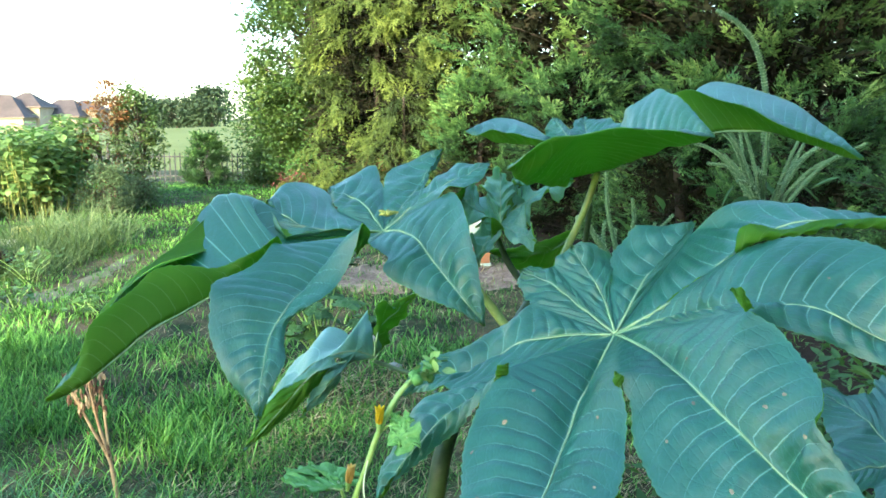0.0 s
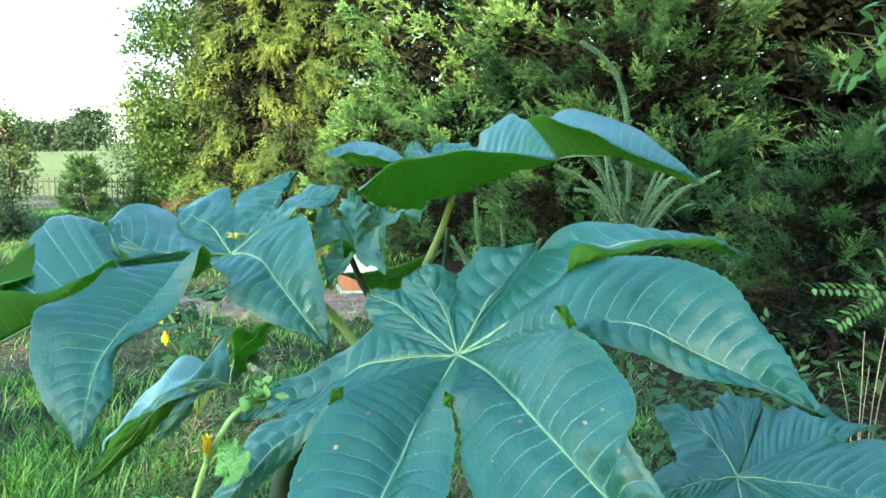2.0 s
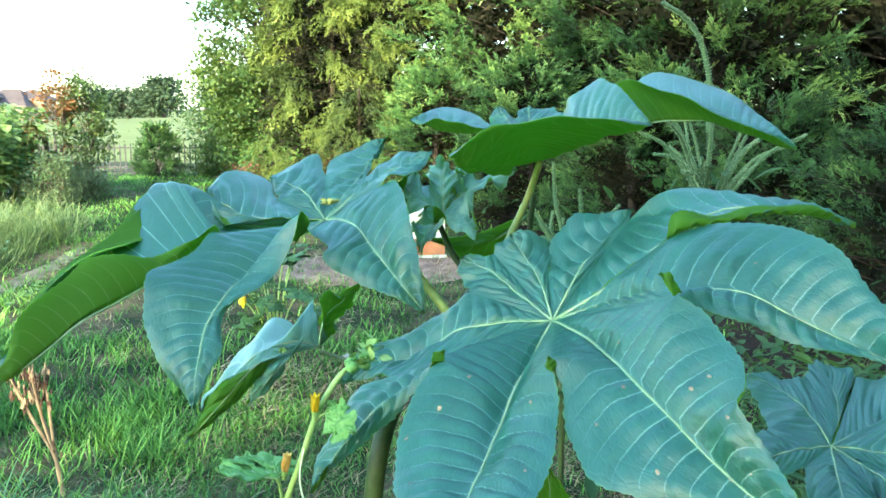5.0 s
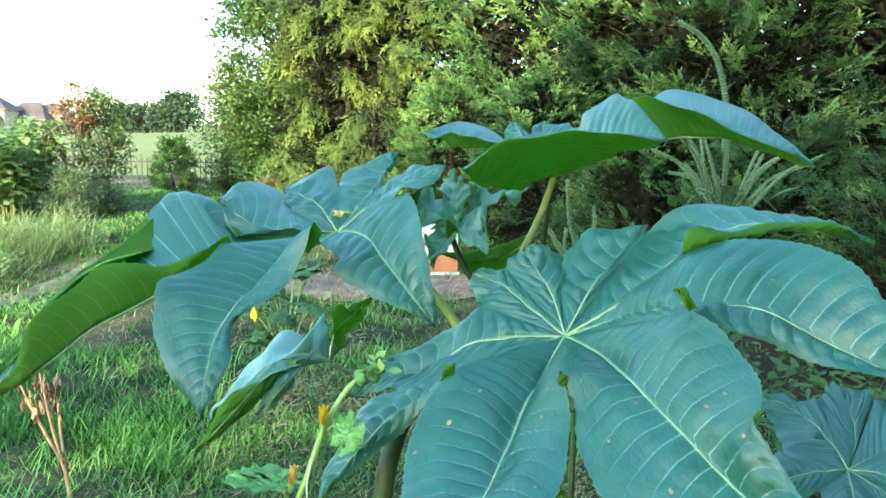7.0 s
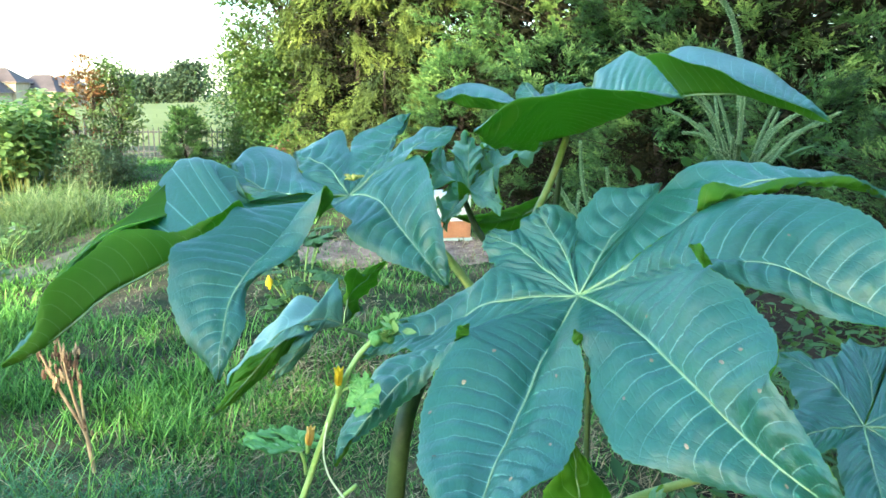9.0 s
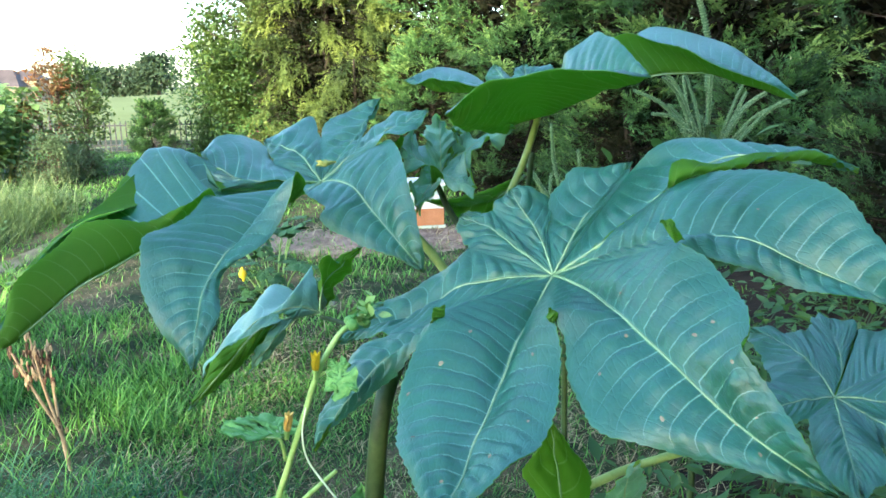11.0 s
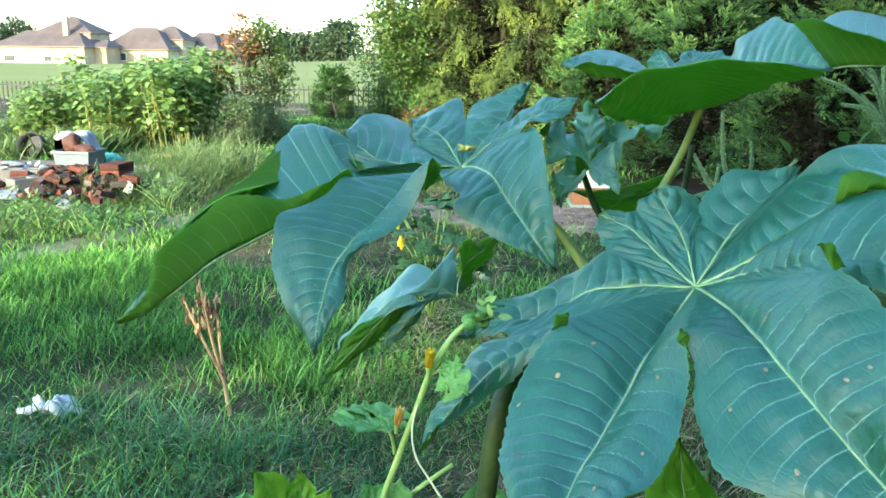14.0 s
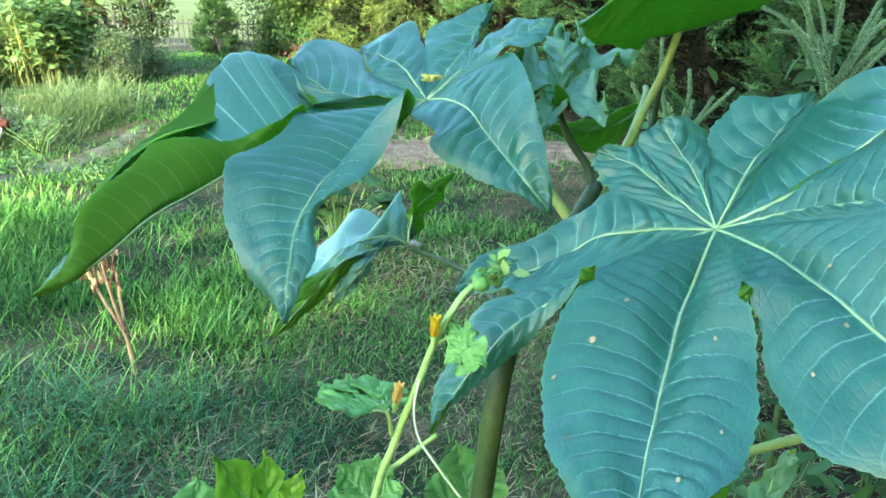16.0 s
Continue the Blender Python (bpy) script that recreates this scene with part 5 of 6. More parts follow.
small_leaf(vine, (-0.050, 0.733, 1.137), [(-0.038, 0.708, 1.126), (-0.020, 0.70, 1.129), (-0.026, 0.722, 1.146), (-0.040, 0.738, 1.148)], 0.40, VINE_LEAF)
on_vine(tube("leaf_stalk", [(-0.059, 0.736, 1.130), (-0.050, 0.733, 1.137)], (0.0016, 0.0013), VINE_STEM, sides=6, n=5))


def cucumber_flower(base, top, material, label, spread):
    """Five petals closed to a cup over a small green calyx."""
    base, top = np.array(base), np.array(top)
    axis = (top - base) / np.linalg.norm(top - base)
    side = np.cross(axis, [0, 1, 0])
    side /= np.linalg.norm(side)
    other = np.cross(axis, side)
    ln = np.linalg.norm(top - base)
    flower = on_vine(tube("flower", [base - axis * ln * 0.35, base + axis * 0.002, base + axis * ln * 0.15], (0.0018, 0.0034, 0.003), VINE_STEM, None, label, 8, 8))
    for k in range(5):
        a = k * 1.2566
        out = np.cos(a) * side + np.sin(a) * other
        across = np.cross(axis, out)
        bm = bmesh.new()
        grid = []
        for u in np.linspace(0, 1, 7):
            w = 0.0038 * np.sin(np.pi * (0.22 + 0.72 * u)) * ln / 0.02
            r = ln * (0.12 + spread * 0.8 * u * u)
            grid.append([bm.verts.new(base + axis * ln * (0.1 + 0.9 * u) + out * (r + 0.0006 - abs(v) * 0.0016) + across * w * v) for v in (-1, 0, 1)])
        for p, q in zip(grid, grid[1:]):
            for j in (0, 1):
                bm.faces.new((p[j], p[j + 1], q[j + 1], q[j]))
        bmesh.ops.solidify(bm, geom=bm.faces[:], thickness=0.0004)
        part("petal", bm, material, flower, smooth=True)


cucumber_flower((-0.0595, 0.731, 1.137), (-0.058, 0.728, 1.157), PETAL, "bright yellow half-closed flower", 0.14)
cucumber_flower((-0.090, 0.738, 1.076), (-0.086, 0.734, 1.097), PETAL_OLD, "faded orange and cream flower", 0.08)

# the hairy bud cluster at the tip
rng = np.random.default_rng(8)
for k in range(9):
    c = np.array([-0.018, 0.745, 1.184]) + rng.normal(0, 0.006, 3) + [0.004, 0, 0.004]
    bm = bmesh.new()
    bmesh.ops.create_icosphere(bm, subdivisions=2, radius=rng.uniform(0.0036, 0.0066))
    for v in bm.verts:
        v.co = v.co * (1 + 0.35 * noise.noise(v.co * 500)) + Vector(c)
    on_vine(part("bud", bm, VINE_LEAF, smooth=True))

# ground vine with bright lobed leaves under the cucumber
low_vine = base_of("squash_vine", (-0.24, 0.9, 0.0), "squash vine with bright yellow-green lobed leaves", "vine")
keep_in_place(tube("stem", [(-0.24, 0.9, -0.03), (-0.26, 0.92, 0.4), (-0.22, 0.90, 0.75), (-0.20, 0.85, 0.90)], (0.006, 0.005, 0.003), VINE_STEM, None, "", 8, 24), low_vine)
keep_in_place(tube("stem", [(-0.22, 0.90, 0.75), (-0.15, 0.92, 0.86), (-0.10, 0.9, 0.92), (-0.06, 0.90, 0.955)], (0.004, 0.003, 0.0025), VINE_STEM, None, "", 8, 24), low_vine)
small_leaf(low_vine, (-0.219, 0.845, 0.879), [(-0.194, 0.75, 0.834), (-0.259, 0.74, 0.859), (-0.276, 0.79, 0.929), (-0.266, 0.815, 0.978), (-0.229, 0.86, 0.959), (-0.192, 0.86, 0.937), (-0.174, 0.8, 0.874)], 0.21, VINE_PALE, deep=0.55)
small_leaf(low_vine, (-0.125, 0.86, 0.903), [(-0.12, 0.8, 0.893), (-0.165, 0.82, 0.913), (-0.16, 0.87, 0.938), (-0.12, 0.9, 0.933), (-0.09, 0.87, 0.913)], 0.42, VINE_LEAF, deep=0.8)
small_leaf(low_vine, (-0.085, 0.8, 0.913), [(-0.05, 0.76, 0.893), (-0.085, 0.735, 0.898), (-0.12, 0.76, 0.913), (-0.105, 0.81, 0.933), (-0.06, 0.82, 0.933)], 0.44, VINE_LEAF, deep=0.8)
small_leaf(low_vine, (-0.31, 0.88, 0.838), [(-0.28, 0.8, 0.818), (-0.35, 0.8, 0.838), (-0.37, 0.86, 0.878), (-0.32, 0.92, 0.888), (-0.27, 0.91, 0.858)], 0.42, VINE_LEAF, deep=0.8)
small_leaf(low_vine, (-0.02, 0.98, 0.818), [(0, 0.92, 0.778), (-0.06, 0.91, 0.798), (-0.08, 0.96, 0.848), (-0.04, 1.02, 0.878), (0.02, 1.01, 0.848)], 0.42, VINE_LEAF, deep=0.8)

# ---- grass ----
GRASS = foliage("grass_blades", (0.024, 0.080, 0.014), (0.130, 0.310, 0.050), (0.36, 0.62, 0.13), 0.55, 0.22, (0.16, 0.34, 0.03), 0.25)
STRAW = foliage("straw_blades", (0.16, 0.12, 0.06), (0.40, 0.33, 0.18), (0.68, 0.60, 0.37), 0.7, 0.2, (0.3, 0.25, 0.12))
LONGGRASS = foliage("long_grass_blades", (0.015, 0.058, 0.019), (0.050, 0.155, 0.058), (0.14, 0.30, 0.125), 0.5, 0.2, (0.10, 0.26, 0.05), 0.3)
WEEDY = foliage("weedy_grass_blades", (0.055, 0.095, 0.026), (0.145, 0.225, 0.065), (0.33, 0.38, 0.17), 0.6, 0.2, (0.16, 0.24, 0.05))
# foot darker, tip paler: shade between the blades put into the tone
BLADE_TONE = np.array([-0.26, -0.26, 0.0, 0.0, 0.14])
BLADE = (np.array([(0, -0.5, 0), (0, 0.5, 0), (0.32, -0.42, 0.06), (0.32, 0.42, 0.06), (0.68, -0.27, 0.20), (0.68, 0.27, 0.20), (1.0, 0, 0.46)]) * [1, 0.055, 1],
         np.array([(0, 1, 3), (0, 3, 2), (2, 3, 5), (2, 5, 4), (4, 5, 6)]))


def bare(x, y):
    """How bare the ground is, from the path and the soil patch."""
    d = np.abs(x - np.interp(y, [3.6, 5.2, 6.6, 8.4], [-4.6, -3.6, -3.2, -3.2]))
    path = np.clip(1.0 - d / 0.40, 0, 0.62) * (y < 8.8)
    patch = np.clip(1.3 - np.hypot((x - 0.1) / 1.7, (y - 7.4) / 0.75), 0, 1)
    shade = np.clip(1.2 - np.hypot((x - 0.2) / 0.85, (y - 2.0) / 1.3), 0, 0.6)
    under = np.clip((x - np.interp(y, [1, 3, 5, 8, 11, 14], [0.9, 1.5, 2.0, 1.9, 0.9, -0.6])) * 2, 0, 0.96)
    return np.maximum.reduce([path, patch, shade, under])


def turf(name, n, x_range, y_range, length, material, label, seed, spread_by=0.18, keep=None, clump=1, width=1.0, lean=0.5):
    rng = np.random.default_rng(seed)
    x, y = rng.uniform(*x_range, n), rng.uniform(*y_range, n)
    if clump > 1:
        which = rng.integers(0, max(1, n // clump), n)
        x, y = x[which] + rng.normal(0, spread_by * 0.25, n), y[which] + rng.normal(0, spread_by * 0.25, n)
    thin_spots = np.clip(0.5 + 1.4 * np.sin(2.1 * x + 1.1 * np.sin(1.7 * y)) * np.sin(1.9 * y + 0.9 * np.sin(2.3 * x) + 2), 0, 0.80) * np.clip((x + 3.6) / 1.6, 0, 1)
    ok = rng.random(n) > (np.maximum(bare(x, y), thin_spots) if keep is None else keep(x, y))
    x, y = x[ok], y[ok]
    m = len(x)
    patchy = 0.5 + 0.5 * np.sin(1.7 * x + 0.6 * y) * np.sin(1.3 * y - 0.8 * x + 1)
    a = rng.random(m) * 6.283
    ways = np.stack([np.cos(a) * lean * rng.uniform(0.1, 1.0, m), np.sin(a) * lean * rng.uniform(0.1, 1.0, m), np.ones(m)], -1)
    ups = np.stack([np.cos(a + 0.2), np.sin(a + 0.2), 0 * a], -1)
    size = length * rng.uniform(0.45, 1.15, m) * (0.7 + 0.5 * patchy)
    frames = frames_along(np.stack([x, y, lawn_height(x, y) - 0.01], -1), ways, ups, size)
    frames[:, :, 1] *= width
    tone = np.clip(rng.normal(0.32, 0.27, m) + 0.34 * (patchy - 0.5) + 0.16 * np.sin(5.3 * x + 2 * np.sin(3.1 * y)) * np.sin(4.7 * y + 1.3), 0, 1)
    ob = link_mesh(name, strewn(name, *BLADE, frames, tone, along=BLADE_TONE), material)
    return tagged(ob, label, "grass", "", "stuff")


turf("lawn_grass", 30000, (-2.2, 0.9), (1.5, 3.8), 0.070, GRASS, "mown green grass in front of the path", 21, 0.22, clump=10, width=1.5, lean=0.75)
turf("lawn_grass", 50000, (-3.4, 1.9), (1.6, 5.2), 0.078, GRASS, "thick bright green lawn grass", 1, 0.24, clump=10, width=1.7, lean=0.65)
turf("lawn_grass", 40000, (-6.5, 2.6), (4.8, 9.0), 0.085, GRASS, "green lawn grass beside the path", 2, 0.3, clump=7, width=2.2)
turf("lawn_grass", 40000, (-5.6, 1.2), (8.6, 18.8), 0.075, GRASS, "far green lawn grass", 3, 0.4, clump=6, width=3.2)
turf("lawn_grass", 9000, (-9.5, -5.6), (8.6, 18.8), 0.085, GRASS, "green grass among the garden plants", 23, 0.4, clump=6, width=2.6)
turf("dry_grass", 17000, (-2.3, 1.9), (1.3, 6.8), 0.09, STRAW, "dry straw lying among the grass", 4, 0.4, clump=9, lean=2.6, keep=lambda x, y: 0.25 + 0 * x)
turf("dry_grass", 14000, (-1.0, 1.1), (1.4, 4.6), 0.10, STRAW, "matted straw under the castor plant", 14, 0.3, clump=12, lean=2.2, width=1.2, keep=lambda x, y: 0.2 + 0 * x)
turf("dry_grass", 3500, (-1.8, 1.8), (6.7, 8.2), 0.12, STRAW, "loose straw on the bare soil", 15, 0.4, clump=9, lean=3.0, width=1.4, keep=lambda x, y: 0.2 + 0 * x)
turf("dry_grass", 2200, (-5.0, -3.9), (8.6, 10.2), 0.40, WEEDY, "tall dry grass by the brick heap", 5, 0.5, clump=18, width=0.45, lean=0.9)
turf("tall_grass", 2600, (-3.4, -0.6), (1.9, 3.4), 0.22, GRASS, "tufts of tall green grass", 6, 0.30, clump=34, width=0.5, lean=0.9)
turf("tall_grass", 2600, (-2.3, -0.45), (1.75, 2.75), 0.24, LONGGRASS, "long fine blue-green grass hanging over", 26, 0.42, clump=70, width=0.34, lean=1.3, keep=lambda x, y: 0.1 + 0 * x)
turf("tall_grass", 7000, (-4.6, -3.7), (7.2, 9.2), 0.42, WEEDY, "tall grass clump beside the path", 7, 0.6, clump=40, width=0.40, lean=1.0, keep=lambda x, y: 0.2 + 0 * x)
turf("lawn_grass", 17000, (-3.9, -1.0), (3.2, 5.0), 0.15, GRASS, "lush taller grass along the mown edge", 8, 0.3, clump=10, width=1.1, lean=0.55)
turf("weedy_grass", 9000, (-7.2, -3.9), (5.6, 6.9), 0.13, WEEDY, "weedy grass in front of the brick heap", 9, 0.4, clump=16, width=1.6, lean=0.9)
turf("weedy_grass", 14000, (-13.5, -6.4), (9.9, 12.6), 0.36, WEEDY, "weedy tall grass behind the brick heap", 10, 0.5, clump=14, width=1.6, lean=0.8)

# ---- amaranth behind the castor plant ----
SPIKE = foliage("amaranth_spike", (0.10, 0.19, 0.085), (0.31, 0.45, 0.23), (0.58, 0.70, 0.42), 0.7, 0.2, (0.3, 0.4, 0.15))
WEED = foliage("weed_leaves", (0.025, 0.075, 0.02), (0.055, 0.13, 0.035), (0.11, 0.20, 0.06), 0.55, 0.3, (0.1, 0.2, 0.03))
BEAD = (np.array([(0, 0, 0), (0.5, 0.32, 0.1), (1.0, 0, 0.1), (0.5, -0.32, 0.1), (0.5, 0, 0.36)]), np.array([(0, 1, 4), (1, 2, 4), (2, 3, 4), (3, 0, 4)]))


def flower_spike(owner, ctrl, radius, seed):
    rng = np.random.default_rng(seed)
    line = curve_points(ctrl, 60)
    n = int(np.linalg.norm(np.diff(line, axis=0), axis=1).sum() * 2400) + 40
    t = rng.random(n) ** 0.9
    i = np.clip((t * 58).astype(int), 0, 58)
    way = line[i + 1] - line[i]
    way /= np.linalg.norm(way, axis=1, keepdims=True)
    out = rng.normal(0, 1, (n, 3))
    out -= way * (out * way).sum(1, keepdims=True)
    out /= np.linalg.norm(out, axis=1, keepdims=True)
    taper = 1 - 0.35 * t
    frames = frames_along(line[i] + out * (radius * 0.55 * taper)[:, None], out + way * 0.7, way + rng.normal(0, 0.3, (n, 3)), radius * 0.62 * taper * rng.uniform(0.7, 1.3, n))
    spike = keep_in_place(link_mesh("flower_spike", strewn("flower_spike", *BEAD, frames, np.clip(rng.normal(0.5, 0.22, n), 0, 1)), SPIKE), owner)
    keep_in_place(tube("axis", ctrl, (radius * 0.75, radius * 0.45), SPIKE, None, "", 6, 20), spike)
    return spike


def leafage(owner, spots, ways, sizes, material, seed, stretch=1.0, name="foliage"):
    rng = np.random.default_rng(seed)
    n = len(spots)
    frames = frames_along(np.array(spots), np.array(ways), rng.normal(0, 0.3, (n, 3)) + [0, 0, 1], np.array(sizes))
    ob = link_mesh(name, strewn(name, LEAF_FORM[0] * [1, stretch, 1], LEAF_TRIS, frames, np.clip(rng.normal(0.5, 0.2, n), 0, 1)), material)
    return keep_in_place(ob, owner)


# small hairy leaflets folded round the tip of the cucumber vine
rng = np.random.default_rng(12)
tip = np.array([-0.014, 0.745, 1.186])
spots = [tip + rng.normal(0, 0.006, 3) + [0.002, 0, 0.003] for k in range(26)]
leafage(vine, spots, [(rng.normal(), rng.normal(), rng.normal(0.6, 0.6)) for k in spots], rng.uniform(0.009, 0.017, 26), VINE_STEM, 13, 1.3, "bud_leaf")

amaranth = base_of("amaranth", (0.86, 2.22, 0), "tall amaranth with pale green drooping flower spikes", "plant", "amaranth plants")
keep_in_place(tube("stem", [(0.86, 2.22, -0.03), (0.87, 2.21, 0.6), (0.862, 2.2, 1.15), (0.855, 2.2, 1.40)], (0.012, 0.010, 0.008, 0.005), STALK_GREEN, None, "", 8, 20), amaranth)
flower_spike(amaranth, [(0.855, 2.2, 1.36), (0.85, 2.2, 1.487), (0.817, 2.19, 1.595), (0.766, 2.18, 1.659), (0.70, 2.17, 1.695)], 0.011, 1)
rng = np.random.default_rng(17)
for k in range(21):
    a = -1.0 + 1.95 * (k + rng.random()) / 21
    ln = rng.uniform(0.15, 0.29)
    z = rng.uniform(1.13, 1.28)
    y = 2.2 + rng.normal(0, 0.04)
    foot = np.array([0.86 + 0.03 * np.sin(a * 2.2), y, z - 0.10 * rng.random()])
    far = foot + [np.sin(a) * ln * 1.05, rng.normal(0, 0.06), np.cos(a) * ln * 0.9 + 0.02]
    sag = (foot + far) / 2 + [0.0, 0, 0.035 * abs(np.sin(a)) + 0.01]
    flower_spike(amaranth, [foot, sag, far], rng.uniform(0.0068, 0.0095), 100 + k)
spots = [(0.86 + rng.normal(0, 0.10), 2.2 + rng.normal(0, 0.08), rng.uniform(0.75, 1.3)) for k in range(70)]
leafage(amaranth, spots, [(rng.normal(), rng.normal(), rng.normal(0.2, 0.4)) for k in spots], rng.uniform(0.06, 0.12, len(spots)), WEED, 3, 0.8)

second = base_of("amaranth", (0.45, 2.05, 0), "smaller amaranth with pale green flower spikes", "plant", "amaranth plants")
keep_in_place(tube("stem", [(0.45, 2.05, -0.03), (0.44, 2.02, 0.6), (0.433, 2.0, 1.10)], (0.010, 0.008, 0.006), STALK_GREEN, None, "", 8, 16), second)
for k, (dx, z0, ex, ez) in enumerate(((0.0, 1.08, -0.045, 1.295), (-0.01, 1.07, -0.10, 1.20), (0.02, 1.09, 0.025, 1.23), (0.03, 1.08, 0.13, 1.19), (0.02, 1.06, 0.09, 1.17),
                                      (0.0, 1.05, -0.07, 1.15), (0.01, 1.05, 0.05, 1.16), (-0.02, 1.05, -0.03, 1.17), (0.01, 1.04, 0.0, 1.15))):
    foot, far = np.array([0.433 + dx, 2.0, z0]), np.array([0.433 + ex, 2.0 + 0.01 * k - 0.04, ez])
    flower_spike(second, [foot, (foot + far) / 2 + [0.01 if ex > 0 else -0.01, 0, 0.01], far], 0.0075, 140 + k)
spots = [(0.43 + rng.normal(0, 0.07), 2.0 + rng.normal(0, 0.06), rng.uniform(0.6, 1.14)) for k in range(60)]
leafage(second, spots, [(rng.normal(), rng.normal(), rng.normal(0.2, 0.4)) for k in spots], rng.uniform(0.05, 0.10, len(spots)), WEED, 4, 0.6)

# ---- weeds and dead stems on the shaded side ----
for k, (x, y, h, n, w) in enumerate(((0.85, 1.75, 0.72, 260, 0.24), (1.25, 2.2, 0.68, 240, 0.26), (1.55, 2.75, 0.6, 220, 0.3), (1.0, 2.7, 0.7, 230, 0.3), (2.0, 3.2, 0.45, 110, 0.35), (1.3, 1.6, 0.45, 110, 0.25), (0.55, 1.55, 0.55, 120, 0.22), (2.4, 4.0, 0.5, 180, 0.4), (1.5, 2.1, 0.42, 200, 0.26), (1.85, 2.5, 0.40, 200, 0.3), (1.75, 3.4, 0.5, 200, 0.32), (2.3, 3.0, 0.36, 180, 0.32), (1.15, 1.85, 0.5, 200, 0.22))):
    weed = base_of("weed_clump", (x, y, 0), "clump of leafy dark green weeds", "weed", "weeds")
    rng = np.random.default_rng(200 + k)
    for j in range(7):
        top = (x + rng.normal(0, w * 0.6), y + rng.normal(0, w * 0.6), h * rng.uniform(0.6, 1.0))
        keep_in_place(tube("stem", [(x + rng.normal(0, 0.04), y + rng.normal(0, 0.04), -0.02), ((x + top[0]) / 2, (y + top[1]) / 2, top[2] * 0.6), top], (0.004, 0.003, 0.0015), STALK_GREEN, None, "", 5, 8), weed)
    spots = [(x + rng.normal(0, w * 0.6), y + rng.normal(0, w * 0.6), h * rng.uniform(0.1, 1.0)) for j in range(n)]
    leafage(weed, spots, [(rng.normal(), rng.normal(), rng.normal(0.1, 0.4)) for s in spots], rng.uniform(0.035, 0.10, n), WEED, 210 + k, 0.75)

DEAD = surface("dead_stem", (0.24, 0.20, 0.13), (0.42, 0.37, 0.26), 20, 120, 0.8, 0.2, 0.002)
dead = base_of("dead_stems", (1.92, 2.6, 0), "bundle of pale dry dead grass stems", "dead plant")
rng = np.random.default_rng(31)
for k, (x, z, ex) in enumerate(((1.88, 0.80, -0.01), (1.93, 0.84, 0.05), (1.95, 0.80, 0.09), (1.86, 0.70, -0.10), (1.92, 0.66, 0.02), (2.08, 0.70, 0.16), (2.12, 0.64, 0.18), (2.10, 0.55, 0.22))):
    y = 2.6 + rng.normal(0, 0.05)
    keep_in_place(tube("dry_stem", [(x, y, -0.02), (x + ex * 0.3, y, z * 0.6), (x + ex, y, z)], (0.0028, 0.0022, 0.0012), DEAD, None, "", 5, 10), dead)

# ---- saplings whose twigs reach in from the shaded side ----
sapling = base_of("sapling", (3.0, 3.3, 0), "young broadleaf sapling with drooping twigs", "tree")
keep_in_place(tube("trunk", [(3.0, 3.3, -0.05), (2.95, 3.28, 1.0), (2.85, 3.25, 2.0), (2.8, 3.2, 2.6)], (0.03, 0.022, 0.014, 0.006), BARK, None, "", 8, 20), sapling)
rng = np.random.default_rng(33)
for k, (root, tip) in enumerate((((2.87, 3.25, 1.9), (2.05, 3.1, 1.80)), ((2.86, 3.25, 1.95), (2.2, 3.15, 2.0)), ((2.88, 3.25, 1.8), (2.35, 3.2, 1.62)), ((2.93, 3.28, 1.2), (2.5, 3.1, 1.38)))):
    root, tip = np.array(root), np.array(tip)
    branch = keep_in_place(tube("branch", [root, (root + tip) / 2 + [0, 0, 0.05], tip], (0.007, 0.003), BARK, None, "", 6, 12), sapling)
    n = 34
    t = rng.uniform(0.3, 1.02, n)
    spots = root + (tip - root) * t[:, None] + rng.normal(0, 0.05, (n, 3)) + [0, 0, -0.02]
    ways = np.stack([rng.normal(-0.4, 0.6, n), rng.normal(0, 0.6, n), rng.normal(-0.9, 0.4, n)], -1)
    leafage(branch, spots, ways, rng.uniform(0.07, 0.12, n), GARDENLEAF, 34 + k, 0.9)
fern = base_of("sumac_shoot", (2.75, 3.0, 0), "shrub shoot with rows of small bright green leaflets", "shrub")
keep_in_place(tube("stem", [(2.75, 3.0, -0.03), (2.7, 3.0, 0.5), (2.55, 3.0, 0.80), (2.33, 3.0, 0.85), (2.1, 2.98, 0.86)], (0.007, 0.006, 0.004, 0.002), BARK, None, "", 6, 24), fern)
for k, (a, b) in enumerate((((2.3, 3.0, 0.852), (1.87, 2.9, 0.885)), ((2.25, 3.0, 0.855), (2.0, 2.93, 0.74)), ((2.45, 3.0, 0.83), (2.2, 2.95, 0.92)), ((2.5, 3.0, 0.82), (2.25, 2.9, 0.72)), ((2.3, 3.0, 0.85), (2.15, 2.9, 1.0)))):
    a, b = np.array(a), np.array(b)
    twig = keep_in_place(tube("twig", [a, (a + b) / 2 + [0, 0, 0.015], b], (0.0018, 0.0009), BARK, None, "", 5, 8), fern)
    t = np.repeat(np.linspace(0.1, 1, 11), 2)
    sgn = np.tile([1, -1], 11)
    along = (b - a) / np.linalg.norm(b - a)
    across = np.cross(along, [0, -0.5, 0.8])
    spots = a + (b - a) * t[:, None] + np.array([0, 0, 0.01])
    leafage(twig, spots, along * 0.5 + across * sgn[:, None], np.full(22, 0.048), GARDENLEAF, 50 + k, 0.8)

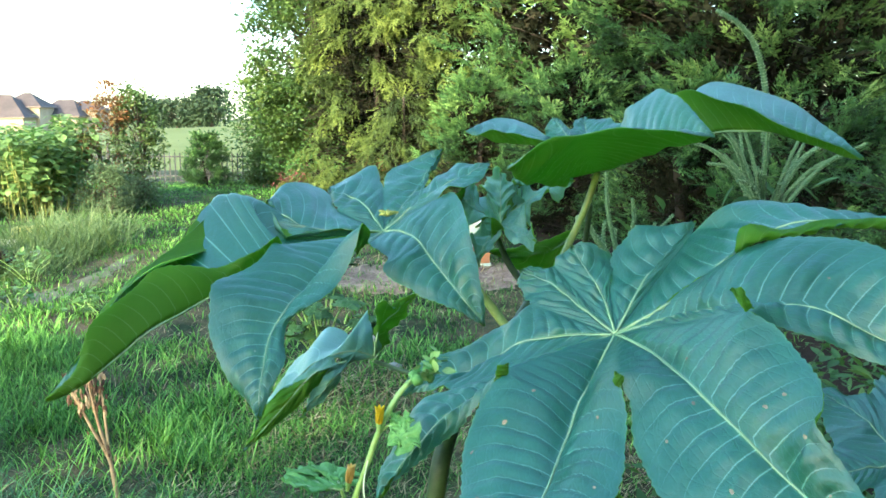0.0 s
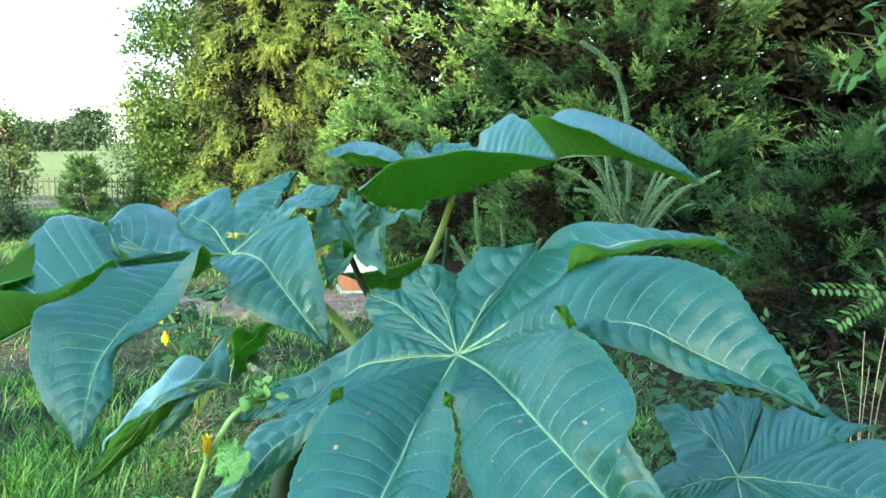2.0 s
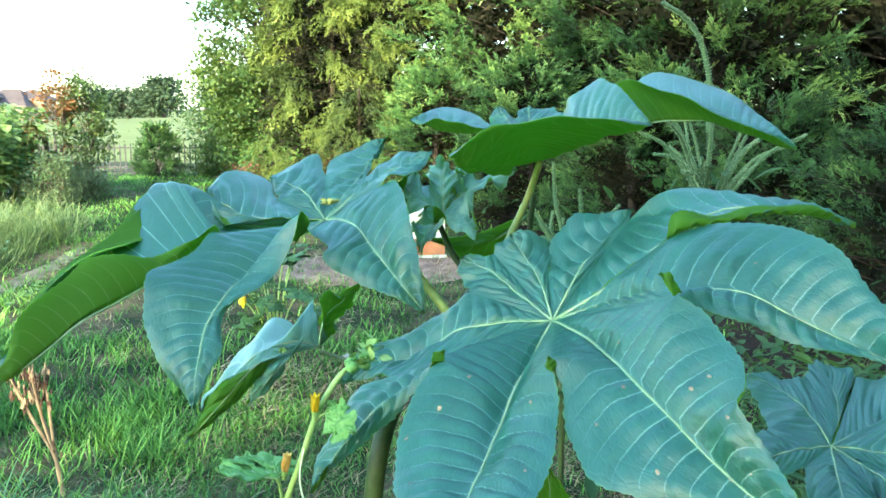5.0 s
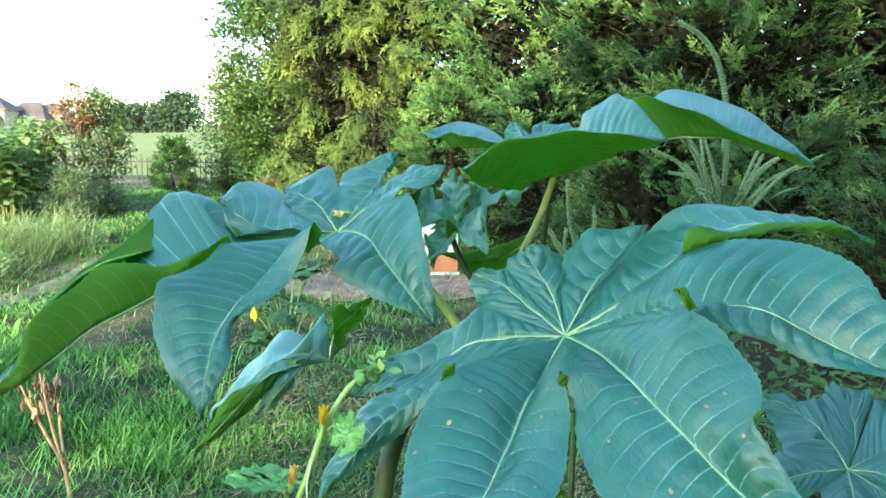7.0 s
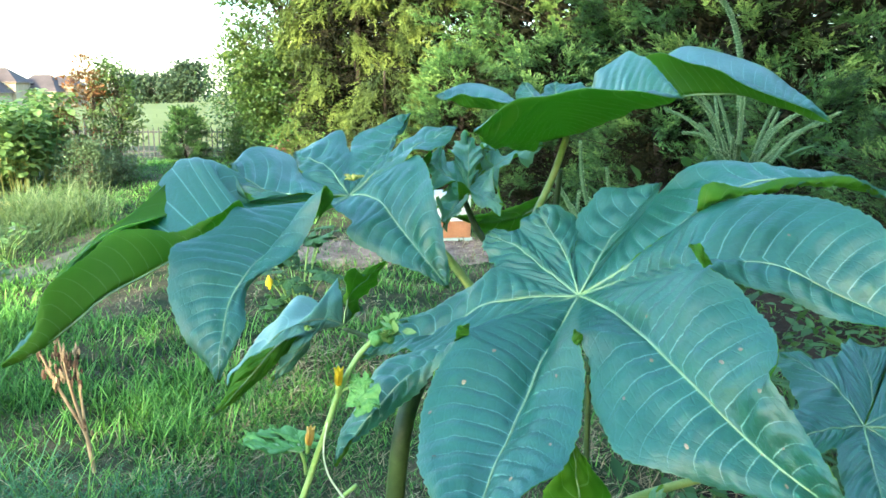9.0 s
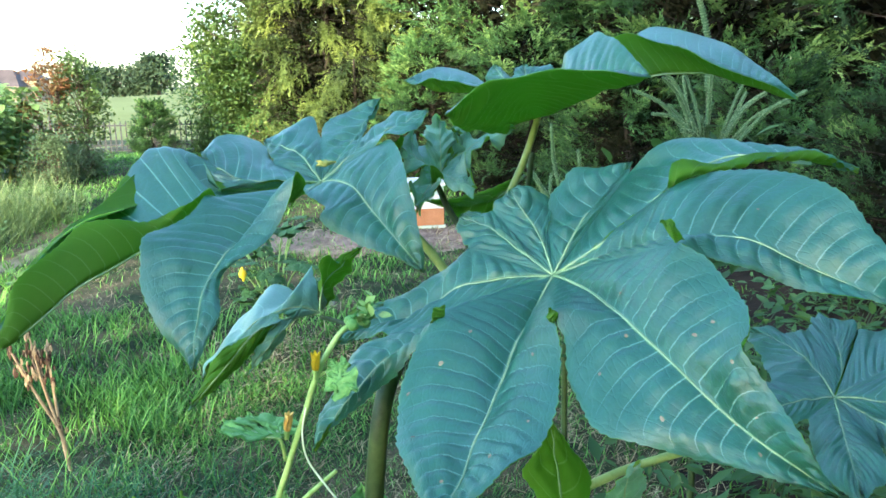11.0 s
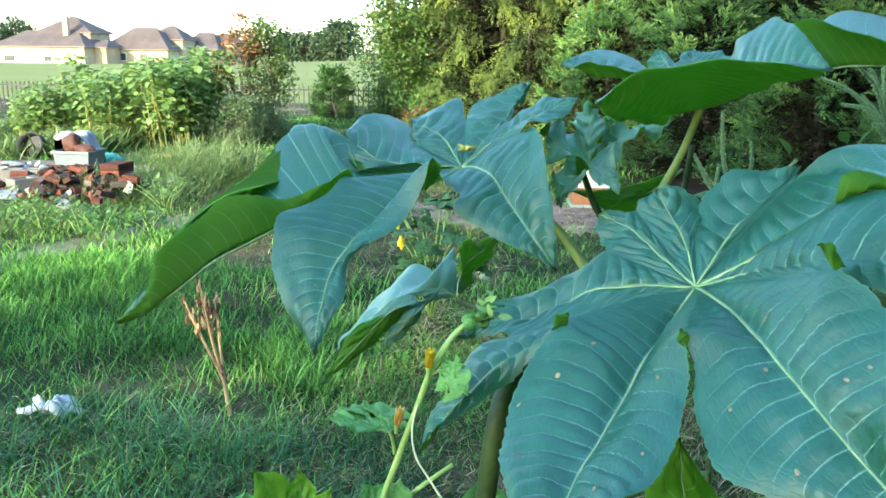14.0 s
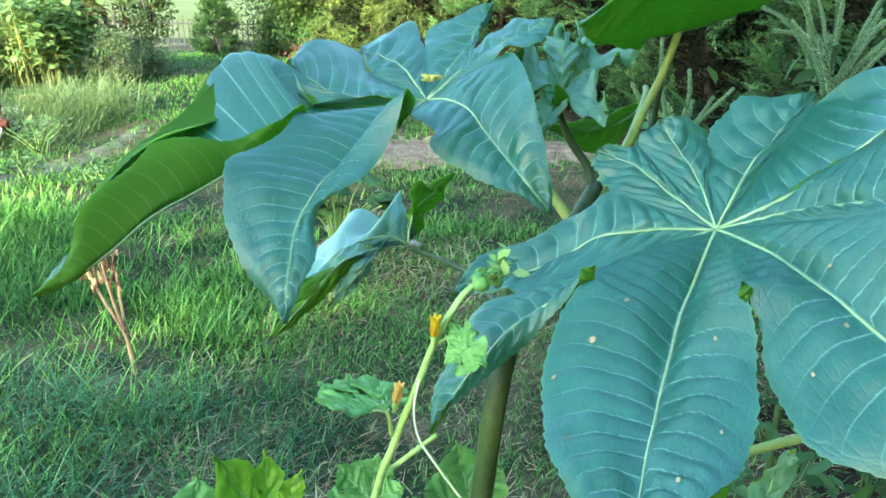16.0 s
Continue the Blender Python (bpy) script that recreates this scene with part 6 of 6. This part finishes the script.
# weed leaves in brighter tones, with sunlight put into the colour
LITWEED = foliage("sunlit_weed_leaves", (0.035, 0.085, 0.022), (0.085, 0.175, 0.044), (0.18, 0.30, 0.085), 0.5, 0.3, (0.18, 0.32, 0.04))
for k, (x, y, h, w) in enumerate(((-3.45, 5.7, 0.26, 0.26), (-3.75, 5.9, 0.24, 0.22), (-4.15, 6.0, 0.22, 0.26), (-3.2, 6.0, 0.20, 0.20), (-4.6, 6.35, 0.22, 0.26), (-3.6, 7.0, 0.30, 0.24), (-5.2, 6.4, 0.20, 0.28), (-2.6, 5.9, 0.16, 0.18))):
    weed = base_of("weed_clump", (x, y, 0), "low clump of leafy bright green weeds", "weed", "weeds by the heap")
    rng = np.random.default_rng(300 + k)
    for j in range(6):
        top = (x + rng.normal(0, w * 0.5), y + rng.normal(0, w * 0.5), h * rng.uniform(0.6, 1.0))
        keep_in_place(tube("stem", [(x + rng.normal(0, 0.03), y + rng.normal(0, 0.03), -0.02), ((x + top[0]) / 2, (y + top[1]) / 2, top[2] * 0.6), top], (0.004, 0.003, 0.0015), VINE_STEM, None, "", 5, 8), weed)
    spots = [(x + rng.normal(0, w * 0.55), y + rng.normal(0, w * 0.55), h * rng.uniform(0.1, 1.0)) for j in range(130)]
    leafage(weed, spots, [(rng.normal(), rng.normal(), rng.normal(0.3, 0.4)) for q in spots], rng.uniform(0.03, 0.085, 130), LITWEED, 310 + k, 0.8)

# ---- dried flower stalk in the lawn ----
DRY_RED = surface("dry_red_husk", (0.060, 0.034, 0.02), (0.17, 0.095, 0.055), 60, 300, 0.9, 0.3, 0.002)
DRY_TAN = surface("dry_tan_stem", (0.26, 0.17, 0.09), (0.52, 0.38, 0.22), 30, 200, 0.85, 0.2, 0.002)
dry = base_of("dried_flower_stalk", (-1.22, 2.9, 0), "dried brown flower stalk with curled husks", "dead plant")
rng = np.random.default_rng(77)
for k, top in enumerate(((-1.37, 2.86, 0.50), (-1.31, 2.88, 0.57), (-1.27, 2.92, 0.49), (-1.34, 2.94, 0.46))):
    c = [(-1.22, 2.9, -0.03), (-1.24, 2.9, 0.15), ((-1.24 + top[0]) / 2, (2.9 + top[1]) / 2, 0.32), top]
    keep_in_place(tube("dry_stem", c, (0.008, 0.007, 0.0055, 0.003), DRY_TAN, None, "", 6, 14), dry)
    line = curve_points(c, 30)
    for j in range(24):
        p = line[rng.integers(12, 30) if j < 5 else rng.integers(22, 30)] + rng.normal(0, 0.012, 3)
        bm = bmesh.new()
        bmesh.ops.create_icosphere(bm, subdivisions=2, radius=rng.uniform(0.004, 0.010))
        for v in bm.verts:
            v.co = Vector((v.co.x * 0.7, v.co.y * 0.5, v.co.z * 1.9)) * (1 + 1.0 * noise.noise(v.co * 160 + Vector((k, j, 0)))) + Vector(p)
        keep_in_place(part("husk", bm, DRY_RED if rng.random() < 0.6 else DRY_TAN), dry)

# ---- white plastic scrap in the grass ----
PLASTIC = surface("white_plastic", (0.40, 0.45, 0.52), (0.60, 0.64, 0.69), 20, 200, 0.4, 0.2, 0.003)
bm = bmesh.new()
bmesh.ops.create_grid(bm, x_segments=22, y_segments=16, size=0.5)
for v in bm.verts:
    x, y = v.co.x, v.co.y
    arm = 0.25 + 0.75 * abs(math.cos(2.5 * math.atan2(y, x + 1e-6)))
    h = 0.06 * noise.noise(Vector((x * 4, y * 4, 3))) + 0.05 * max(0, 0.5 - abs(x)) + 0.02 * noise.noise(Vector((x * 13, y * 13, 5)))
    v.co = Vector((x * 0.24 * arm, y * 0.13 * arm, 0.08 + h))
bmesh.ops.solidify(bm, geom=bm.faces[:], thickness=0.0015)
scrap = part("plastic_scrap", bm, PLASTIC, smooth=True)
scrap.location = (-1.88, 2.75, -0.03)
tagged(scrap, "crumpled scrap of white plastic caught in the grass", "litter")

# ---- heap of bricks and odds and ends by the path ----
DUST = surface("dusty_concrete", (0.085, 0.070, 0.055), (0.20, 0.17, 0.14), 3, 40, 0.95, 0.5, 0.01)
CONCRETE = surface("grey_concrete", (0.11, 0.107, 0.103), (0.20, 0.197, 0.19), 3, 40, 0.9, 0.4, 0.006)


def brick_material():
    n = Nodes("weathered_brick")
    fac = n.math("ADD", n.math("MULTIPLY", n.noise(14.0), 0.6), n.math("MULTIPLY", n.noise(120.0, 3.0, 0.7), 0.4))
    who = n.tree.nodes.new("ShaderNodeObjectInfo").outputs["Random"]
    hue = n.ramp(who, (0.0, (0.045, 0.022, 0.018)), (0.25, (0.105, 0.045, 0.034)), (0.5, (0.080, 0.062, 0.054)), (0.68, (0.21, 0.19, 0.175)), (0.82, (0.115, 0.070, 0.052)), (0.94, (0.16, 0.055, 0.035)))
    colour = n.mix(fac, hue, (0.09, 0.06, 0.05), "OVERLAY")
    n.bump(fac, 0.5, 0.004)
    return n.finish(colour, 0.9, 0.0, 0.2)


BRICK = brick_material()
BRICK_ORANGE = surface("orange_brick", (0.10, 0.030, 0.020), (0.19, 0.058, 0.036), 14, 120, 0.85, 0.5, 0.004)
TOTE = surface("grey_plastic", (0.11, 0.13, 0.16), (0.17, 0.195, 0.23), 3, 60, 0.45, 0.1, 0.002)
CLOTH = surface("white_cloth", (0.20, 0.215, 0.25), (0.33, 0.345, 0.39), 6, 200, 0.9, 0.4, 0.004)
CLAY = surface("brown_clay", (0.055, 0.022, 0.016), (0.115, 0.046, 0.030), 8, 90, 0.7, 0.3, 0.004)
TUB = surface("dark_rubber", (0.016, 0.017, 0.020), (0.042, 0.043, 0.048), 5, 60, 0.6, 0.2, 0.004)
YELLOW = surface("yellow_plastic", (0.60, 0.50, 0.13), (0.74, 0.64, 0.24), 6, 60, 0.6, 0.2, 0.003)
TEAL = surface("teal_plastic", (0.05, 0.30, 0.24), (0.12, 0.42, 0.34), 6, 60, 0.5, 0.2, 0.003)

bm = bmesh.new()
bmesh.ops.create_grid(bm, x_segments=40, y_segments=24, size=0.5)
for v in bm.verts:
    e = 1 + 0.12 * noise.noise(Vector((v.co.x * 6, v.co.y * 6, 1)))
    v.co = Vector((v.co.x * 3.0 * e, v.co.y * 2.3 * e, 0.03 + 0.015 * noise.noise(v.co * 5)))
bmesh.ops.solidify(bm, geom=bm.faces[:], thickness=0.05)
pad = part("patio_slab", bm, DUST, smooth=True)
pad.location = (-5.65, 8.35, 0.02)
tagged(pad, "dusty grey concrete pad under the heap", "ground", "", "structure")

heap = base_of("brick_heap", (-5.0, 7.55, 0.06), "untidy heap of broken red bricks and rubble", "bricks")
rng = np.random.default_rng(90)


def brick_bm(sx=0.2, sy=0.095, sz=0.062, holes=False):
    bm = box_bm(sx, sy, sz, 0.005)
    if holes:
        for x in (-0.06, 0.0, 0.06):
            bmesh.ops.create_cone(bm, cap_ends=True, segments=8, radius1=0.016, radius2=0.016, depth=sz * 1.02, matrix=Matrix.Translation((x, 0, sz / 2)))
    return bm


shared = {}
for k in range(210):
    x, y = rng.uniform(-1.9, 0.95), rng.normal(0, 0.36)
    y -= 0.25 * x
    r = np.hypot(x / 1.1, (y + 0.25 * x) / 0.6)
    z = max(0.0, rng.uniform(0, 0.17) * (1.1 - r * 0.5))
    key = (k % 3, rng.random() < 0.12)
    if key not in shared:
        ob = part("brick", brick_bm(0.16 if key[0] else 0.09, 0.08, 0.05, holes=key[0] == 2), BRICK_ORANGE if key[1] else BRICK, heap)
        shared[key] = ob.data
    else:
        ob = new("brick", shared[key])
        ob.parent = heap
    ob.matrix_basis = pose(x, y, z, rng.normal(0, 16 if z > 0.03 else 3), rng.normal(0, 16 if z > 0.03 else 3), rng.uniform(0, 180))
    ob.parent = heap

RUBBLE = [surface("rubble_" + kind, dark, light, 12, 120, 0.9, 0.5, 0.004) for kind, dark, light in (
    ("pale", (0.26, 0.26, 0.27), (0.44, 0.44, 0.45)), ("brown", (0.060, 0.040, 0.030), (0.14, 0.10, 0.075)), ("grey", (0.085, 0.085, 0.09), (0.18, 0.18, 0.185)), ("red", (0.10, 0.035, 0.026), (0.17, 0.07, 0.05)))]
chunks = {}
for k in range(150):
    kind = (k % 4, (k // 4) % 3)
    if kind not in chunks:
        bm = bmesh.new()
        bmesh.ops.create_icosphere(bm, subdivisions=1, radius=0.5)
        for v in bm.verts:
            v.co = v.co * (1 + 0.7 * noise.noise(v.co * 2.4 + Vector((kind[0] * 3.1, kind[1] * 5.7, 0))))
        ob = part("rubble_chunk", bm, RUBBLE[kind[0]], heap)
        chunks[kind] = ob.data
    else:
        ob = new("rubble_chunk", chunks[kind])
        ob.parent = heap
    x, y, size = rng.uniform(-2.1, 0.95), rng.normal(-0.02, 0.42), rng.uniform(0.035, 0.11)
    ob.matrix_basis = pose(x, y - 0.22 * x, 0.012 + rng.uniform(0, 0.07), rng.uniform(0, 360), rng.uniform(0, 360), rng.uniform(0, 360)) @ Matrix.Diagonal((size * 1.3, size, size * 0.7, 1))

stack = base_of("brick_stack", (-4.42, 7.66, 0.06), "neat stack of orange perforated bricks", "bricks")
for layer in range(4):
    for k in range(3):
        b = part("brick", brick_bm(0.20, 0.095, 0.062, True), BRICK_ORANGE if layer < 3 else BRICK, stack)
        b.location = (rng.normal(0, 0.006), 0.1 * k - 0.1, layer * 0.066)

for x, y, turn, z in ((-5.35, 7.5, 20, 0.06), (-5.75, 7.75, -15, 0.06), (-5.05, 7.2, 60, 0.03)):
    block = base_of("concrete_block", (x, y, z), "hollow grey concrete block", "block", "concrete blocks")
    block.rotation_euler[2] = radians(turn)
    bm = bmesh.new()
    for m in (box_bm(0.39, 0.032, 0.19, 0.004, (0, 0.08, 0)), box_bm(0.39, 0.032, 0.19, 0.004, (0, -0.08, 0)), box_bm(0.03, 0.13, 0.19, 0.004, (-0.18, 0, 0)), box_bm(0.03, 0.13, 0.19, 0.004, (0, 0, 0)), box_bm(0.03, 0.13, 0.19, 0.004, (0.18, 0, 0))):
        tmp = bpy.data.meshes.new("tmp")
        m.to_mesh(tmp), m.free()
        bm.from_mesh(tmp)
        bpy.data.meshes.remove(tmp)
    part("shell", bm, CONCRETE, block)

tote = base_of("plastic_tote", (-5.30, 8.42, 0.06), "pale grey plastic tote standing on the rubble", "tote")
bm = box_bm(0.42, 0.34, 0.27, 0.0)
for v in bm.verts:
    if v.co.z < 0.1:
        v.co.x *= 0.86
        v.co.y *= 0.86
bmesh.ops.delete(bm, geom=[f for f in bm.faces if f.normal.z > 0.9], context="FACES_ONLY")
bmesh.ops.solidify(bm, geom=bm.faces[:], thickness=0.012)
part("tub", bm, TOTE, tote)
bm = bmesh.new()
for args in ((0.45, 0.025, 0.03, 0.006, (0, 0.175, 0.25)), (0.45, 0.025, 0.03, 0.006, (0, -0.175, 0.25)), (0.025, 0.325, 0.03, 0.006, (0.213, 0, 0.25)), (0.025, 0.325, 0.03, 0.006, (-0.213, 0, 0.25))):
    m = box_bm(*args)
    tmp = bpy.data.meshes.new("tmp")
    m.to_mesh(tmp), m.free()
    bm.from_mesh(tmp)
    bpy.data.meshes.remove(tmp)
part("rim", bm, TOTE, tote)


def lump(size, seed, rough_by=0.3):
    bm = bmesh.new()
    bmesh.ops.create_icosphere(bm, subdivisions=3, radius=0.5)
    for v in bm.verts:
        k = 1 + rough_by * noise.noise(v.co * 3 + Vector((seed, 0, 0)))
        v.co = Vector((v.co.x * size[0] * k, v.co.y * size[1] * k, (v.co.z * k + 0.5) * size[2]))
    return bm


for name, place, size, mat, label, cat, turn in (
    ("clay_jug", (-5.38, 8.42, 0.30), (0.20, 0.17, 0.21), CLAY, "brown clay jug lying in the tote", "jug", 20),
    ("clay_jug", (-5.20, 8.36, 0.29), (0.24, 0.15, 0.12), CLAY, "brown clay jug lying in the tote", "jug", -10),
    ("white_sack", (-6.05, 8.2, 0.05), (0.5, 0.36, 0.16), CLOTH, "crumpled white sack on the concrete pad", "sack", 10),
    ("white_sack", (-5.2, 6.95, 0.02), (0.5, 0.3, 0.1), CLOTH, "flattened white sack at the heap's edge", "sack", 30),
    ("clay_pot", (-5.45, 8.0, 0.07), (0.16, 0.16, 0.15), CLOTH, "pale rounded pot among the bricks", "pot", 0),
    ("teal_tray", (-5.3, 9.0, 0.05), (0.36, 0.25, 0.18), TEAL, "teal plastic bundle behind the tote", "tray", 0),
    ("clay_pot", (-4.72, 7.8, 0.08), (0.30, 0.2, 0.13), CLAY, "dark red clay pot lying on its side", "pot", 15)):
    ob = part(name, lump(size, turn + size[0] * 10), mat, smooth=True)
    ob.location, ob.rotation_euler[2] = place, radians(turn)
    tagged(ob, label, cat)

cloth = bmesh.new()
bmesh.ops.create_grid(cloth, x_segments=26, y_segments=20, size=0.5)
for v in cloth.verts:
    x, y = v.co.x, v.co.y
    drop = max(0, abs(x + 0.1) - 0.22) * 1.5
    v.co = Vector((-0.08 + math.copysign(min(abs(x), 0.30), x) * 0.70 - (0.04 if x < 0 else 0), 0.12 + y * 0.24, 0.44 - drop * (1.7 if x < 0 else 0.9) - 0.08 * max(0, -y) + 0.05 * noise.noise(v.co * 6)))
bmesh.ops.solidify(cloth, geom=cloth.faces[:], thickness=0.006)
ob = part("white_cloth", cloth, CLOTH, smooth=True)
ob.location = (-5.30, 8.48, 0.06)
tagged(ob, "white cloth draped over the back of the tote", "cloth")

tub = base_of("rubber_tub", (-6.94, 9.95, 0.0), "round dark rubber tub leaning on its side", "tub")
bm = bmesh.new()
bmesh.ops.create_cone(bm, cap_ends=False, segments=28, radius1=0.16, radius2=0.18, depth=0.15)
bmesh.ops.solidify(bm, geom=bm.faces[:], thickness=0.012)
bmesh.ops.rotate(bm, verts=bm.verts, matrix=Matrix.Rotation(radians(70), 3, "X"))
bmesh.ops.translate(bm, verts=bm.verts, vec=(0, 0, 0.17))
part("wall", bm, TUB, tub, smooth=True)
bm = bmesh.new()
bmesh.ops.create_circle(bm, cap_ends=True, segments=28, radius=0.165)
bmesh.ops.rotate(bm, verts=bm.verts, matrix=Matrix.Rotation(radians(70), 3, "X"))
bmesh.ops.translate(bm, verts=bm.verts, vec=(0, 0.045, 0.17))
part("bottom", bm, TUB, tub)

for name, place, size, mat, label, cat, turn in (
    ("yellow_crate", (-4.85, 9.55, 0.0), (0.34, 0.26, 0.17), YELLOW, "faded yellow plastic crate in the grass", "crate", 8),
    ("paving_slab", (-4.85, 8.85, 0.06), (0.50, 0.26, 0.05), TRIM_WHITE, "pale paving slab at the pad's edge", "slab", -6),
    ("paving_slab", (-5.5, 7.05, 0.04), (0.6, 0.32, 0.05), CONCRETE, "grey paving slab at the front of the heap", "slab", 12)):
    ob = part(name, box_bm(*size, 0.012), mat)
    ob.location, ob.rotation_euler[2] = place, radians(turn)
    tagged(ob, label, cat)

# ---- beehive on the bare soil ----
HIVE_ORANGE = surface("weathered_orange_wood", (0.30, 0.12, 0.05), (0.44, 0.21, 0.10), 5, 60, 0.8, 0.3, 0.003)
HIVE_WHITE = surface("white_painted_wood", (0.55, 0.55, 0.53), (0.70, 0.70, 0.68), 4, 60, 0.7, 0.2, 0.002)
HIVE_GREEN = surface("pale_green_wood", (0.42, 0.52, 0.42), (0.56, 0.66, 0.54), 4, 60, 0.7, 0.2, 0.002)
hive = base_of("beehive", (0.26, 7.95, 0.0), "wooden beehive with orange, white and pale green boxes", "beehive")
hive.rotation_euler[2], hive.scale = radians(6), (0.8, 0.8, 0.8)
part("foot", box_bm(0.46, 0.52, 0.06, 0.004, (0, 0, 0.0)), HIVE_GREEN, hive)
part("brood_box", box_bm(0.42, 0.5, 0.20, 0.004, (0, 0, 0.061)), HIVE_ORANGE, hive, "weathered orange box")
part("honey_box", box_bm(0.42, 0.5, 0.17, 0.004, (0, 0, 0.262)), HIVE_WHITE, hive, "white box")
part("honey_box", box_bm(0.42, 0.5, 0.10, 0.004, (0, 0, 0.433)), HIVE_GREEN, hive, "pale green box")
part("lid", box_bm(0.46, 0.54, 0.05, 0.006, (0, 0, 0.534)), HIVE_WHITE, hive, "white lid")

# ---- squash plant and stones behind the castor plant ----
BUSH_LEAF = vine_leaf_material("squash_leaf", (0.045, 0.125, 0.030), (0.105, 0.215, 0.065))
bush = base_of("squash_plant", (-0.66, 4.3, 0), "leafy squash plant with yellow blossoms", "plant")
rng = np.random.default_rng(61)
for k in range(22):
    a, r, h = rng.random() * 6.283, rng.uniform(0.06, 0.34), rng.uniform(0.28, 0.68)
    top = (-0.66 + np.cos(a) * r, 4.3 + np.sin(a) * r, h)
    keep_in_place(tube("leaf_stalk", [(-0.66, 4.3, 0), (-0.66 + np.cos(a) * r * 0.5, 4.3 + np.sin(a) * r * 0.5, h * 0.7), top], (0.006, 0.004), VINE_STEM, None, "", 5, 8), bush)
    d, s = rng.uniform(0.07, 0.12), rng.normal(0, 0.025, 5)
    tips = [(top[0] + np.cos(b) * d, top[1] + np.sin(b) * d, top[2] + s[j] - 0.02) for j, b in enumerate(np.linspace(a + 2.6, a - 2.6, 5))]
    leaf_ = Leaf(bush, top)
    leaf_.ROWS, leaf_.HALF = 16, 3
    for j, t in enumerate(tips):
        t, hub_ = np.array(t), np.array(top)
        side_ = np.cross(t - hub_, [0, 0, 1.0])
        nxt = np.array(tips[(j + 1) % 5])
        out_ = hub_ + (t - hub_) * 0.62
        leaf_.lobe(hub_ + (t - hub_) * 0.5 + [0, 0, 0.008], t, out_ + side_ * 0.42, out_ - side_ * 0.42, hub_ + ((t + nxt) / 2 - hub_) * (0.8 if j < 4 else 0.25))
    leaf_.grow(4, 0.001, 0.002, "leaf", "", False, 0.001, 0.004, [BUSH_LEAF, BUSH_LEAF])
for k, (x, y, z) in enumerate(((-0.82, 4.2, 0.53), (-0.79, 4.15, 0.47))):
    bm = lump((0.032, 0.032, 0.06), k + 3, 0.6)
    bmesh.ops.translate(bm, verts=bm.verts, vec=(x, y, z - 0.05))
    keep_in_place(part("blossom", bm, PETAL, smooth=True), bush)
STONE = surface("pale_stone", (0.20, 0.19, 0.18), (0.36, 0.35, 0.33), 10, 90, 0.9, 0.4, 0.004)
for x, y, s in ((-0.78, 4.9, 0.10), (-0.45, 5.2, 0.07), (-0.28, 4.6, 0.09)):
    ob = part("stone", lump((s, s * 0.7, s * 0.6), x * 7), STONE, smooth=True)
    ob.location = (x, y, float(lawn_height(x, y)) - 0.01)
    tagged(ob, "pale rounded stone in the grass", "stone", "stones")

# ---- petal-shaped stand-in for a small tree frog on the drooping leaf ----
FROG_TONE = surface("frog_stand_in_tone", (0.26, 0.30, 0.05), (0.55, 0.52, 0.14), 120, 600, 0.7, 0.3, 0.001)
blossom = base_of("withered_blossom", (-0.075, 1.1, 1.291), "crumpled yellow-green stand-in for a small tree frog", "blossom")
rng = np.random.default_rng(19)
for a, ln, rise in ((0.3, 0.016, 0.3), (2.6, 0.014, 0.5), (3.6, 0.011, 0.1), (5.5, 0.010, 0.6), (1.4, 0.009, 0.9)):
    d = np.array([np.cos(a), np.sin(a) * 0.6, rise]) / np.linalg.norm([np.cos(a), np.sin(a) * 0.6, rise])
    tube("petal", [(0, 0, 0), tuple(d * ln * 0.5 + [0, 0, 0.002]), tuple(d * ln)], (0.0018, 0.0034, 0.0010), FROG_TONE, blossom, "", 6, 8)
